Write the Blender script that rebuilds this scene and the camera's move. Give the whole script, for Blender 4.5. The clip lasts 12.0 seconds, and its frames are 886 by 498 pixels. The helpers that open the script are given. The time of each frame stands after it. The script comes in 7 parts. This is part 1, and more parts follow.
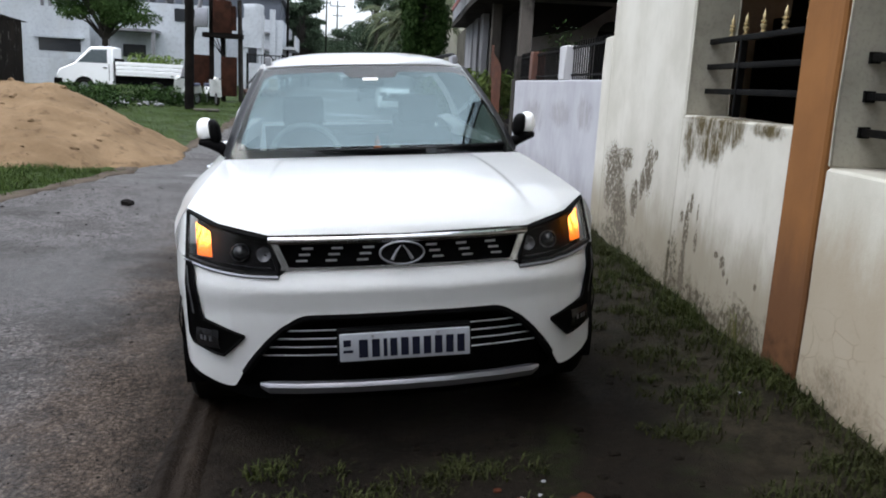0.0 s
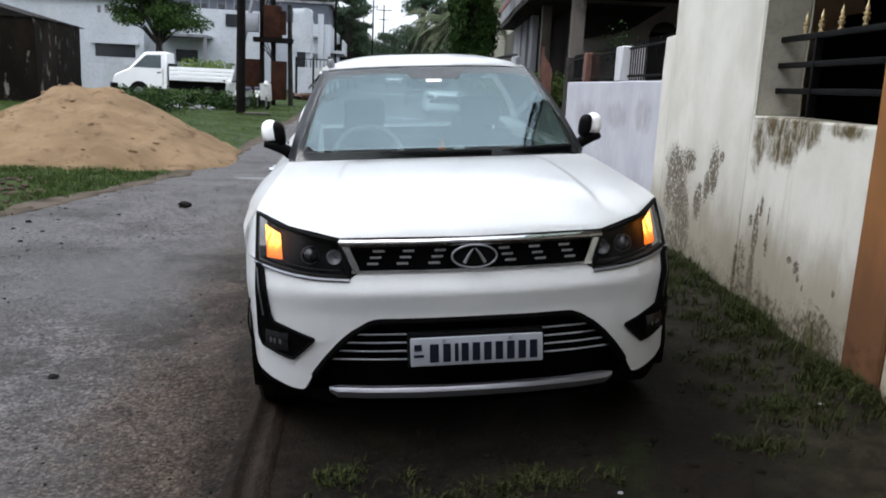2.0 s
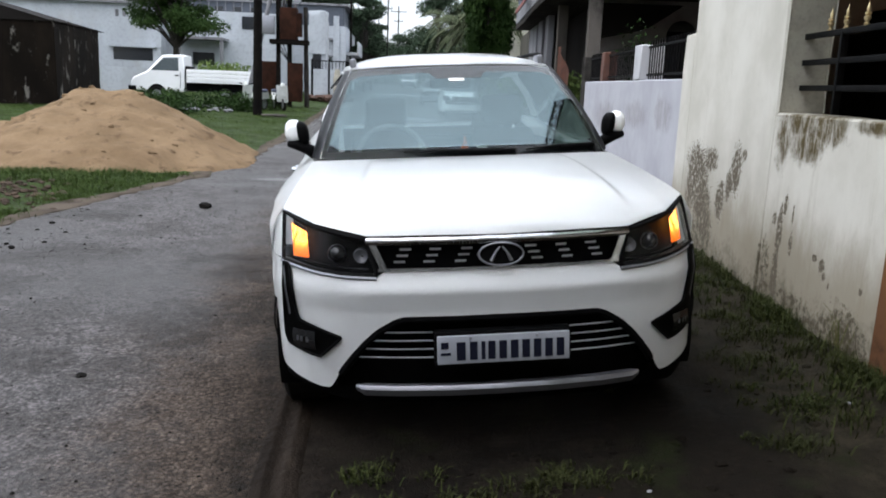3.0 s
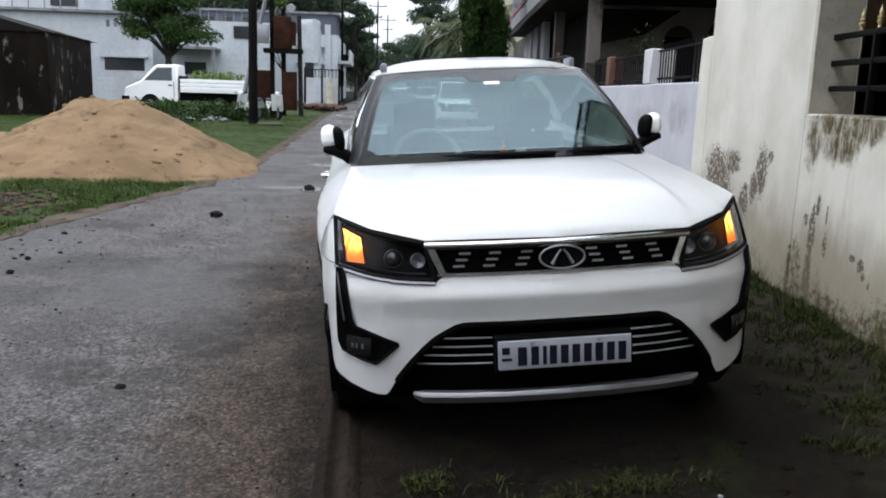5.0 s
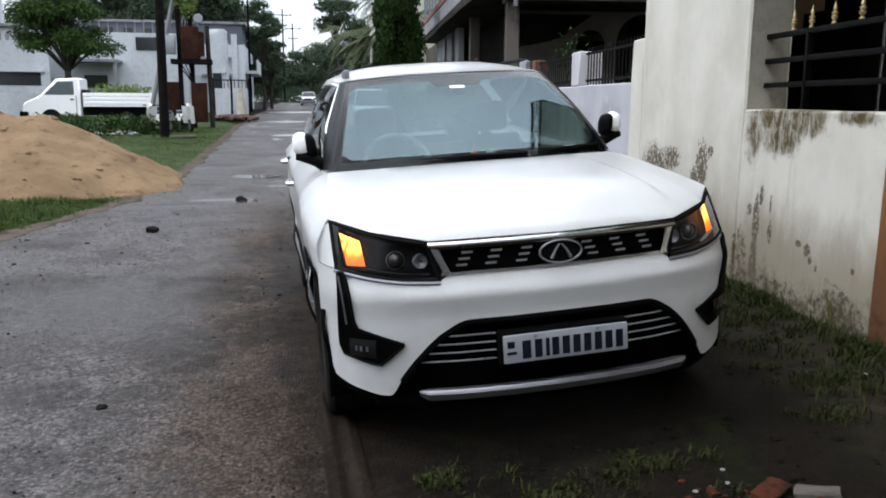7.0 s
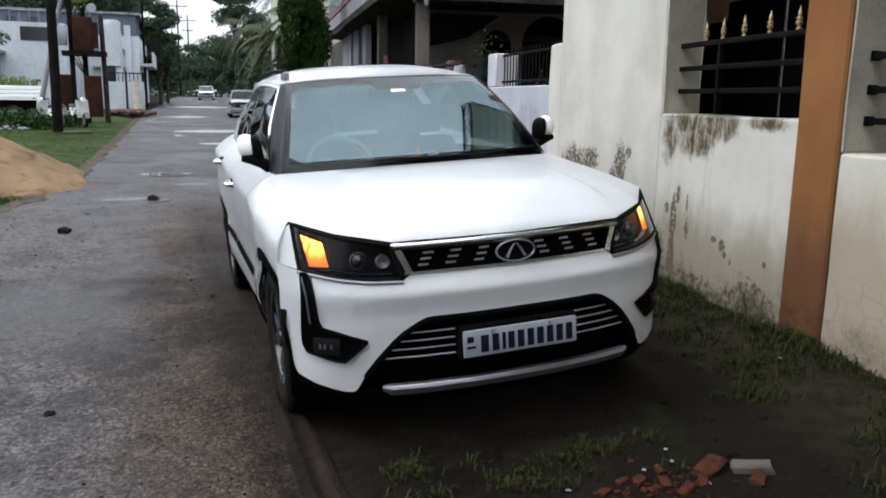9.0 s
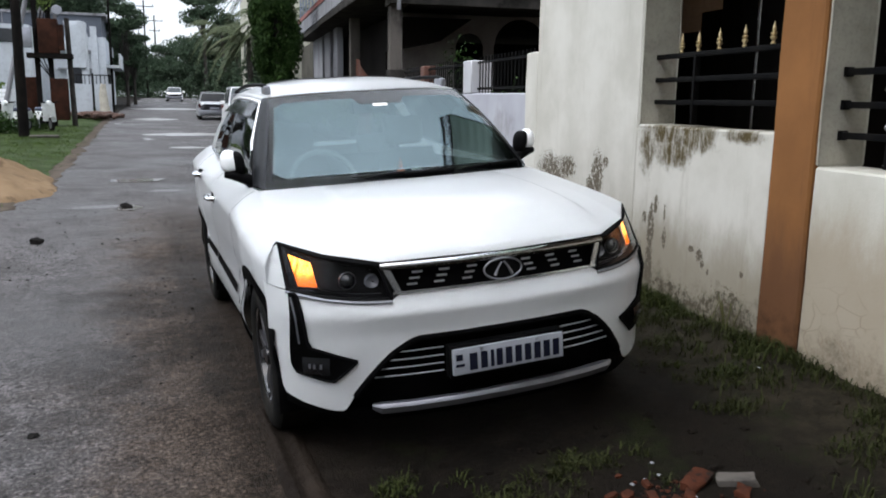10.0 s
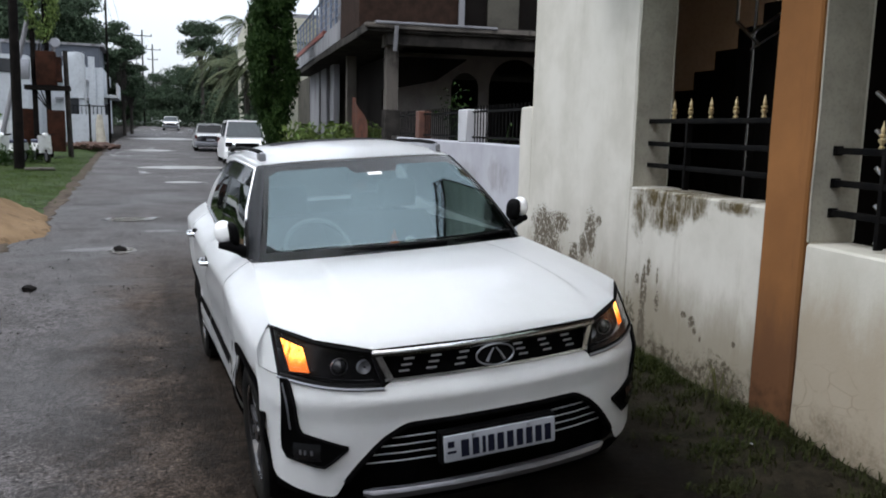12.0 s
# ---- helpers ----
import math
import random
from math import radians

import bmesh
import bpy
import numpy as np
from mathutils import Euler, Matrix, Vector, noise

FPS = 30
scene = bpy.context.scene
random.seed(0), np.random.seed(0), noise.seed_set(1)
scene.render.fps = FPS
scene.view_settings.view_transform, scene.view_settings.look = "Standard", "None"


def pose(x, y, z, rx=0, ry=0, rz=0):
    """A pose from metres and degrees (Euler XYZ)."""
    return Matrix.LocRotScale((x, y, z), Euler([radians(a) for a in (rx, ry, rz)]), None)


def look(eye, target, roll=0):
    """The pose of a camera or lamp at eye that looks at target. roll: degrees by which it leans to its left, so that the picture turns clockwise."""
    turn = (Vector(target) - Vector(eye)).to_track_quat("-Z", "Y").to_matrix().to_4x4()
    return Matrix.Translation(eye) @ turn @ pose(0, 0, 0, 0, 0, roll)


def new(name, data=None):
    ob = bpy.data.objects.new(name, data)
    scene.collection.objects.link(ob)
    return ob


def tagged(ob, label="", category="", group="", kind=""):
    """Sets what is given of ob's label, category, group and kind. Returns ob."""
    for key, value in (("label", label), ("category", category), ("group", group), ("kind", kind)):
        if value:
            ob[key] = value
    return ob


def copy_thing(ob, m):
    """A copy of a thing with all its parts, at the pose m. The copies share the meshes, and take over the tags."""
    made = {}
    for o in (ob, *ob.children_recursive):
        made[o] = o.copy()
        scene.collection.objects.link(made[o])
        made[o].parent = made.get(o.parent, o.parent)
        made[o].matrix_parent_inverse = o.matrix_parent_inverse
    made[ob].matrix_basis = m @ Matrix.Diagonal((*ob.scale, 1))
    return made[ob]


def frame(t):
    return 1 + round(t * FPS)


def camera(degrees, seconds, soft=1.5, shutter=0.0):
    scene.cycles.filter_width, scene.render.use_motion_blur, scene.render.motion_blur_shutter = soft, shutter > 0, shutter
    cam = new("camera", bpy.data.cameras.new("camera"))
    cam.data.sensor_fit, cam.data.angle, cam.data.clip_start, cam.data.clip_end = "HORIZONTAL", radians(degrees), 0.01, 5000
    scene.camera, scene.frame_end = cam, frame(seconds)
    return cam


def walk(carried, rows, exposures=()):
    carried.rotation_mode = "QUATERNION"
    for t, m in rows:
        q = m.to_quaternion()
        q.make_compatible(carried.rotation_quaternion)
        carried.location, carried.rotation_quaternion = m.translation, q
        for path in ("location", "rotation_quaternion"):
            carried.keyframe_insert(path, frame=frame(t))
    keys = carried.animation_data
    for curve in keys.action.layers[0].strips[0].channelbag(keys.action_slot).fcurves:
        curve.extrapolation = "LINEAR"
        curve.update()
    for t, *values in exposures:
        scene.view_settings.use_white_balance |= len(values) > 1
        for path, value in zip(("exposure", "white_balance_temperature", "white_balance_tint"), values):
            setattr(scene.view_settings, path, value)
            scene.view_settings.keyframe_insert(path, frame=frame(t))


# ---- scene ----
cam = camera(58.0, 12.0, soft=1.9)
PATH = [
    (0, (-0.3997, -2.8872, 1.4765), (-0.0675, -0.9565, 1.0737), 2.96),
    (0.5, (-0.4775, -2.8672, 1.4701), (-0.1195, -0.9402, 1.0720), 2.86),
    (1, (-0.5247, -2.8471, 1.4717), (-0.1869, -0.9155, 1.0782), 3.06),
    (1.5, (-0.5154, -2.8342, 1.4670), (-0.2305, -0.8950, 1.0690), 3.14),
    (2, (-0.4959, -2.8144, 1.4608), (-0.2731, -0.8677, 1.0598), 2.62),
    (2.5, (-0.4906, -2.8145, 1.4561), (-0.3156, -0.8636, 1.0520), 2.3),
    (4.5, (-0.7959, -2.7758, 1.4199), (-0.5545, -0.8269, 1.0411), 2.02),
    (5, (-0.7858, -2.7468, 1.4179), (-0.5772, -0.7946, 1.0370), 1.7),
    (5.5, (-0.8068, -2.7238, 1.4171), (-0.6081, -0.7708, 1.0345), 1.4),
    (6, (-0.9203, -2.7049, 1.4065), (-0.6719, -0.7568, 1.0282), 0.82),
    (6.5, (-1.0482, -2.7199, 1.4007), (-0.7119, -0.7844, 1.0253), 0.25),
    (7, (-1.1182, -2.7598, 1.3981), (-0.6976, -0.8381, 1.0373), 0.27),
    (7.5, (-1.1527, -2.7946, 1.4046), (-0.6547, -0.8885, 1.0600), 0.37),
    (9.5, (-1.4231, -2.8270, 1.4663), (-0.7310, -0.9877, 1.0952), 0.89),
    (10, (-1.4371, -2.8130, 1.5132), (-0.7163, -0.9837, 1.1472), 0.79),
    (10.5, (-1.4285, -2.8010, 1.5656), (-0.7036, -0.9710, 1.2110), 0.78),
    (11, (-1.4274, -2.7997, 1.6278), (-0.7070, -0.9661, 1.2828), 0.68),
    (11.5, (-1.4223, -2.7914, 1.6901), (-0.6983, -0.9551, 1.3682), 0.67),
    (12, (-1.4256, -2.7883, 1.7409), (-0.6883, -0.9527, 1.4461), 1.36),
]
walk(cam, [(t, look(eye, target, roll)) for t, eye, target, roll in PATH], [(0.0, 1.08), (5.0, 1.05), (9.5, 1.03), (10.5, 0.98), (12.0, 0.79)])

# ---- light ----
world = bpy.data.worlds.new("overcast_sky")
scene.world = world
world.use_nodes = True
wt = world.node_tree
sky = wt.nodes.new("ShaderNodeTexSky")
sky.sky_type, sky.sun_disc = "NISHITA", False
sky.sun_elevation, sky.sun_rotation = radians(55), radians(205)
sky.air_density, sky.dust_density, sky.ozone_density = 1.0, 3.0, 1.5
cloud_cover = wt.nodes.new("ShaderNodeMix")
cloud_cover.data_type = "RGBA"
cloud_cover.inputs["Factor"].default_value = 0.72
# the cloud deck is brighter overhead than at the horizon
deck, deck_z, deck_gain = wt.nodes.new("ShaderNodeTexCoord"), wt.nodes.new("ShaderNodeSeparateXYZ"), wt.nodes.new("ShaderNodeMapRange")
for k, v in enumerate((0.0, 1.0, 0.46, 1.98)):
    deck_gain.inputs[k + 1].default_value = v
wt.links.new(deck.outputs["Generated"], deck_z.inputs[0])
wt.links.new(deck_z.outputs[2], deck_gain.inputs[0])
deck_tone = wt.nodes.new("ShaderNodeVectorMath")
deck_tone.operation = "SCALE"
deck_tone.inputs[0].default_value = (8.75, 9.3, 10.25)
wt.links.new(deck_gain.outputs[0], deck_tone.inputs["Scale"])
wt.links.new(deck_tone.outputs[0], cloud_cover.inputs[7])
wt.links.new(sky.outputs[0], cloud_cover.inputs[6])
wt.links.new(cloud_cover.outputs[2], wt.nodes["Background"].inputs[0])
wt.nodes["Background"].inputs[1].default_value = 0.12
sun = new("sun", bpy.data.lights.new("sun", "SUN"))
sun.data.energy, sun.data.angle, sun.data.color = 0.7, radians(20), (1.0, 0.99, 0.97)
sun.matrix_world = look((-45, 8, 60), (0, 0, 0))


# ---- materials ----
def nodes_of(name, rough=0.6, metal=0.0):
    m = bpy.data.materials.new(name)
    m.use_nodes = True
    nt = m.node_tree
    b = nt.nodes["Principled BSDF"]
    b.inputs["Roughness"].default_value, b.inputs["Metallic"].default_value = rough, metal
    return m, nt, b


def noise_node(nt, scale, detail=4, rough=0.6, coord="Object", stretch=(1, 1, 1)):
    tc = nt.nodes.new("ShaderNodeTexCoord")
    mp = nt.nodes.new("ShaderNodeMapping")
    mp.inputs["Scale"].default_value = stretch
    n = nt.nodes.new("ShaderNodeTexNoise")
    n.inputs["Scale"].default_value, n.inputs["Detail"].default_value, n.inputs["Roughness"].default_value = scale, detail, rough
    nt.links.new(tc.outputs[coord], mp.inputs[0])
    nt.links.new(mp.outputs[0], n.inputs["Vector"])
    return n.outputs["Fac"]


def ramp(nt, fac, lo, hi, a=0.0, b=1.0):
    r = nt.nodes.new("ShaderNodeMapRange")
    r.interpolation_type = "SMOOTHSTEP"
    for i, v in enumerate((lo, hi, a, b)):
        r.inputs[i + 1].default_value = v
    nt.links.new(fac, r.inputs[0])
    return r.outputs[0]


def mix(nt, fac, a, b, kind="MIX"):
    x = nt.nodes.new("ShaderNodeMix")
    x.data_type, x.blend_type = "RGBA", kind
    for sock, v in ((x.inputs["Factor"], fac), (x.inputs[6], a), (x.inputs[7], b)):
        if isinstance(v, (tuple, list)):
            sock.default_value = (*v, 1) if len(v) == 3 else v
        elif isinstance(v, (int, float)):
            sock.default_value = v
        else:
            nt.links.new(v, sock)
    return x.outputs[2]


def bump(nt, b, height, strength=0.3, distance=0.01):
    n = nt.nodes.new("ShaderNodeBump")
    n.inputs["Strength"].default_value, n.inputs["Distance"].default_value = strength, distance
    nt.links.new(height, n.inputs["Height"])
    nt.links.new(n.outputs[0], b.inputs["Normal"])


def math_node(nt, op, a, b=0.0):
    n = nt.nodes.new("ShaderNodeMath")
    n.operation = op
    for i, v in enumerate((a, b)):
        if isinstance(v, (int, float)):
            n.inputs[i].default_value = v
        else:
            nt.links.new(v, n.inputs[i])
    return n.outputs[0]


def surf(name, c1, c2, scale=3.0, rough=0.6, grain=40.0, relief=0.2, metal=0.0, stain=None, stain_scale=2.0, cut=(0.55, 0.7), stretch=(1, 1, 1), depth=0.01, spread=0.08, spec=0.5):
    """A mottled surface: two colours at a large scale, fine grain, an optional stain colour, and relief."""
    m, nt, b = nodes_of(name, rough, metal)
    big = ramp(nt, noise_node(nt, scale, 5, stretch=stretch), 0.35, 0.68)
    col = mix(nt, big, c1, c2)
    fine = noise_node(nt, grain, 3)
    col = mix(nt, 0.55, col, mix(nt, ramp(nt, fine, 0.3, 0.7, 0.75, 1.25), (0, 0, 0), col, "MIX"))
    if stain:
        col = mix(nt, ramp(nt, noise_node(nt, stain_scale, 6, 0.65, stretch=stretch), *cut), col, stain)
    nt.links.new(col, b.inputs["Base Color"])
    nt.links.new(ramp(nt, fine, 0.2, 0.8, rough - spread, min(1.0, rough + spread)), b.inputs["Roughness"])
    b.inputs["Specular IOR Level"].default_value = spec
    if relief:
        bump(nt, b, fine, relief, depth)
    return m


def plain(name, c, rough=0.5, metal=0.0, coat=0.0):
    m, nt, b = nodes_of(name, rough, metal)
    col = mix(nt, ramp(nt, noise_node(nt, 9, 4), 0.3, 0.7), c, tuple(0.86 * v for v in c))
    nt.links.new(col, b.inputs["Base Color"])
    b.inputs["Coat Weight"].default_value = coat
    b.inputs["Coat Roughness"].default_value = 0.06
    return m


def fluted_amber(name):
    """A lit amber reflector: upright flutes, hottest in its upper inner part."""
    m, nt, b = nodes_of(name, 0.25)
    tc, sp = nt.nodes.new("ShaderNodeTexCoord"), nt.nodes.new("ShaderNodeSeparateXYZ")
    nt.links.new(tc.outputs["Object"], sp.inputs[0])
    rise = ramp(nt, sp.outputs[2], 0.760, 0.845)
    inner = ramp(nt, math_node(nt, "ABSOLUTE", sp.outputs[0]), 0.826, 0.770, 0.25, 1.0)
    flutes = noise_node(nt, 42, 5, 0.7, stretch=(1, 1, 0.28))
    heat = math_node(nt, "MULTIPLY", math_node(nt, "ADD", math_node(nt, "MULTIPLY", rise, inner), 0.10), ramp(nt, flutes, 0.32, 0.66, 0.15, 1.25))
    b.inputs["Base Color"].default_value = (0.55, 0.10, 0.008, 1)
    nt.links.new(mix(nt, heat, (1.0, 0.19, 0.010), (1.0, 0.52, 0.085)), b.inputs["Emission Color"])
    nt.links.new(ramp(nt, heat, 0.0, 0.9, 0.40, 2.4), b.inputs["Emission Strength"])
    return m


def glass(name, tint, ior=1.5, rough=0.01, sheen=(1, 1, 1)):
    m, nt, b = nodes_of(name)
    nt.nodes.remove(b)
    out = nt.nodes["Material Output"]
    tr, gl = nt.nodes.new("ShaderNodeBsdfTransparent"), nt.nodes.new("ShaderNodeBsdfGlossy")
    tr.inputs[0].default_value = (*tint, 1)
    gl.inputs["Roughness"].default_value = rough
    gl.inputs["Color"].default_value = (*sheen, 1)
    fr, ms = nt.nodes.new("ShaderNodeLayerWeight"), nt.nodes.new("ShaderNodeMixShader")
    fr.inputs[0].default_value = 0.5
    f0 = ((ior - 1) / (ior + 1)) ** 2
    nt.links.new(math_node(nt, "ADD", math_node(nt, "MULTIPLY", math_node(nt, "POWER", fr.outputs["Facing"], 5.0), 1 - f0), f0), ms.inputs[0])
    nt.links.new(tr.outputs[0], ms.inputs[1])
    nt.links.new(gl.outputs[0], ms.inputs[2])
    nt.links.new(ms.outputs[0], out.inputs[0])
    return m


def located(nt, spots, wobble, scale, soft=0.12, crumble=0.0):
    """A mask of blotches with ragged edges: spots are (y, z, half width, half height) in the object's own metres."""
    tc = nt.nodes.new("ShaderNodeTexCoord")
    n = noise_node(nt, scale, 8, 0.78)
    crumbs = noise_node(nt, scale * 4.5, 6, 0.8)
    total = None
    for cy, cz, ry, rz in spots:
        mp = nt.nodes.new("ShaderNodeMapping")
        mp.vector_type = "TEXTURE"
        mp.inputs["Location"].default_value = (0, cy, cz)
        mp.inputs["Scale"].default_value = (100, ry, rz)
        nt.links.new(tc.outputs["Object"], mp.inputs[0])
        ln = nt.nodes.new("ShaderNodeVectorMath")
        ln.operation = "LENGTH"
        nt.links.new(mp.outputs[0], ln.inputs[0])
        d = math_node(nt, "ADD", ln.outputs["Value"], math_node(nt, "ADD", math_node(nt, "MULTIPLY", math_node(nt, "SUBTRACT", n, 0.5), wobble), math_node(nt, "MULTIPLY", math_node(nt, "SUBTRACT", crumbs, 0.5), wobble * crumble)))
        s = ramp(nt, d, 1.0, 1.0 - soft)
        total = s if total is None else math_node(nt, "MAXIMUM", total, s)
    return total


def blots(nt, spots, wobble=2.2, scale=3.0):
    """The same on the flat: spots are (x, y, half length, half width)."""
    tc = nt.nodes.new("ShaderNodeTexCoord")
    n = noise_node(nt, scale, 8, 0.75)
    total = None
    for cx, cy, rx, ry in spots:
        mp = nt.nodes.new("ShaderNodeMapping")
        mp.vector_type = "TEXTURE"
        mp.inputs["Location"].default_value = (cx, cy, 0)
        mp.inputs["Scale"].default_value = (rx, ry, 100)
        nt.links.new(tc.outputs["Object"], mp.inputs[0])
        ln = nt.nodes.new("ShaderNodeVectorMath")
        ln.operation = "LENGTH"
        nt.links.new(mp.outputs[0], ln.inputs[0])
        s = ramp(nt, math_node(nt, "ADD", ln.outputs["Value"], math_node(nt, "MULTIPLY", math_node(nt, "SUBTRACT", n, 0.5), wobble)), 1.0, 0.5)
        total = s if total is None else math_node(nt, "MAXIMUM", total, s)
    return total


def wall_paint(name, c1, c2, patches=(), streaks=(), damp=0.45, dirt=(0.30, 0.27, 0.21), grime=(), cracks=False, run=1.0):
    """Old limewash: faint blotches, a dirty damp foot, peeled patches of bare render, run-off streaks."""
    m, nt, b = nodes_of(name, 0.85)
    b.inputs["Specular IOR Level"].default_value = 0.15
    col = mix(nt, ramp(nt, noise_node(nt, 1.6, 6), 0.3, 0.7), c1, c2)
    tc = nt.nodes.new("ShaderNodeTexCoord")
    sp = nt.nodes.new("ShaderNodeSeparateXYZ")
    nt.links.new(tc.outputs["Object"], sp.inputs[0])
    ragged = math_node(nt, "SUBTRACT", sp.outputs[2], math_node(nt, "MULTIPLY", noise_node(nt, 3.0, 6, 0.7, stretch=(1, 1, 0.4)), 0.75))
    col = mix(nt, ramp(nt, ragged, damp - 0.62, damp - 0.16, 0.75, 0.0), col, dirt)
    col = mix(nt, ramp(nt, noise_node(nt, 7, 6, 0.7, stretch=(1, 1, 0.12)), 0.54, 0.78, 0, 0.34), col, dirt)
    rising = ramp(nt, math_node(nt, "SUBTRACT", sp.outputs[2], math_node(nt, "MULTIPLY", noise_node(nt, 5.0, 7, 0.75), 0.9)), -0.30, -0.02, 0.8, 0.0)
    col = mix(nt, math_node(nt, "MULTIPLY", rising, ramp(nt, noise_node(nt, 11, 7, 0.8), 0.36, 0.6, 0.35, 1.0)), col, tuple(0.42 * v for v in dirt))
    h = noise_node(nt, 60, 4)
    if cracks:
        warp = nt.nodes.new("ShaderNodeVectorMath")
        warp.operation = "ADD"
        wn = nt.nodes.new("ShaderNodeTexNoise")
        wn.inputs["Scale"].default_value = 5
        sc = nt.nodes.new("ShaderNodeVectorMath")
        sc.operation = "SCALE"
        sc.inputs["Scale"].default_value = 0.5
        nt.links.new(wn.outputs["Color"], sc.inputs[0])
        nt.links.new(tc.outputs["Object"], warp.inputs[0])
        nt.links.new(sc.outputs[0], warp.inputs[1])
        vo = nt.nodes.new("ShaderNodeTexVoronoi")
        vo.feature = "DISTANCE_TO_EDGE"
        vo.inputs["Scale"].default_value = 7.0
        nt.links.new(warp.outputs[0], vo.inputs["Vector"])
        line = math_node(nt, "MULTIPLY", math_node(nt, "MULTIPLY", ramp(nt, vo.outputs["Distance"], 0.055, 0.0), ramp(nt, noise_node(nt, 3.5, 5), 0.38, 0.54)), ramp(nt, math_node(nt, "ADD", sp.outputs[2], math_node(nt, "MULTIPLY", noise_node(nt, 2.2, 4), 0.6)), 1.0, 0.75, 0, 0.75))
        col = mix(nt, line, col, (0.24, 0.195, 0.14))
    if grime:
        g = math_node(nt, "MULTIPLY", located(nt, grime, 2.0, 6), ramp(nt, noise_node(nt, 16, 7, 0.8), 0.44, 0.56, 0, 0.9))
        col = mix(nt, g, col, (0.06, 0.05, 0.032))
    if streaks:
        s = math_node(nt, "MULTIPLY", located(nt, streaks, 1.8, 5, 0.6), ramp(nt, noise_node(nt, 10, 7, 0.75, stretch=(1, 1, 0.16)), 0.30, 0.50, 0.12, 1.0))
        s = math_node(nt, "MULTIPLY", s, ramp(nt, noise_node(nt, 14, 7, 0.75, stretch=(1, 1, 0.5)), 0.34, 0.56, 0.5, 1.0))
        col = mix(nt, math_node(nt, "MULTIPLY", s, run), col, mix(nt, noise_node(nt, 12, 4), (0.034, 0.023, 0.008), (0.10, 0.076, 0.030)))
    if patches:
        p = math_node(nt, "MULTIPLY", located(nt, patches, 2.0, 9, crumble=1.5), ramp(nt, noise_node(nt, 26, 5, 0.7), 0.40, 0.47))
        col = mix(nt, p, col, mix(nt, noise_node(nt, 30, 4), (0.075, 0.062, 0.044), (0.15, 0.128, 0.096)))
        h = math_node(nt, "SUBTRACT", math_node(nt, "MULTIPLY", h, 0.25), p)
        bump(nt, b, h, 0.6, 0.006)
    else:
        bump(nt, b, h, 0.25, 0.004)
    nt.links.new(col, b.inputs["Base Color"])
    return m


PAINT, pnt, pb = nodes_of("white_car_paint", 0.3)
pnt.links.new(mix(pnt, ramp(pnt, noise_node(pnt, 2.5, 6, 0.7), 0.35, 0.7), (0.86, 0.87, 0.875), (0.83, 0.84, 0.84)), pb.inputs["Base Color"])
pb.inputs["Coat Weight"].default_value, pb.inputs["Coat Roughness"].default_value = 0.7, 0.05
TRIM = surf("black_plastic", (0.003, 0.003, 0.0032), (0.005, 0.005, 0.0053), 6, 0.6, 200, 0.1, spec=0.03)
GLOSS = plain("gloss_black", (0.008, 0.008, 0.009), 0.12, 0, 0.5)
CHROME = plain("chrome", (0.80, 0.81, 0.83), 0.10, 1.0)
BRIGHT = plain("bright_trim", (0.72, 0.73, 0.75), 0.38, 0.35)
SATIN = plain("satin_silver", (0.27, 0.275, 0.30), 0.38, 0.7)
SMOKED = surf("smoked_roof_glass", (0.012, 0.013, 0.014), (0.02, 0.02, 0.021), 3, 0.5, 60, 0.0, spec=0.12)
RUBBER = surf("tyre_rubber", (0.007, 0.007, 0.007), (0.016, 0.0145, 0.012), 5, 0.9, 60, 0.3, spec=0.05)
ALLOY = plain("machined_alloy", (0.20, 0.20, 0.215), 0.35, 1.0)
SCREEN = glass("windscreen_glass", (0.72, 0.78, 0.78), 1.3)


def film(name, share, tint, sheen):
    """Sun-control film: a fixed share mirrored, the rest let through."""
    m, nt, b = nodes_of(name)
    nt.nodes.remove(b)
    tr, gl, ms = nt.nodes.new("ShaderNodeBsdfTransparent"), nt.nodes.new("ShaderNodeBsdfGlossy"), nt.nodes.new("ShaderNodeMixShader")
    tr.inputs[0].default_value, gl.inputs["Color"].default_value = (*tint, 1), (*sheen, 1)
    gl.inputs["Roughness"].default_value = 0.03
    nt.links.new(ramp(nt, noise_node(nt, 1.6, 3), 0.3, 0.7, share * 0.92, share * 1.08), ms.inputs[0])
    nt.links.new(tr.outputs[0], ms.inputs[1])
    nt.links.new(gl.outputs[0], ms.inputs[2])
    nt.links.new(ms.outputs[0], nt.nodes["Material Output"].inputs[0])
    return m


FILM = film("teal_sun_film", 0.095, (0.32, 0.365, 0.365), (0.77, 1.0, 1.06))
FILM_EDGE = film("film_edge", 0.085, (0.5, 0.55, 0.55), (0.85, 1.0, 1.02))
PRIVACY = glass("dark_side_glass", (0.05, 0.055, 0.055), 1.25)
LENS = glass("lamp_lens", (0.92, 0.92, 0.93), 1.22)
AMBER = fluted_amber("amber_reflector")
LAMP_DARK = surf("lamp_housing", (0.006, 0.006, 0.007), (0.009, 0.009, 0.010), 8, 0.45, 120, 0.05, spec=0.12)
SKID = plain("dull_skid_metal", (0.24, 0.24, 0.265), 0.3, 0.75)
FOG_LENS = plain("fog_lens", (0.018, 0.019, 0.021), 0.12)
DRL = plain("running_light_lens", (0.16, 0.165, 0.18), 0.2)
PILLAR = surf("pillar_film", (0.017, 0.018, 0.021), (0.023, 0.024, 0.027), 4, 0.38, 80, 0.0, spec=0.25)
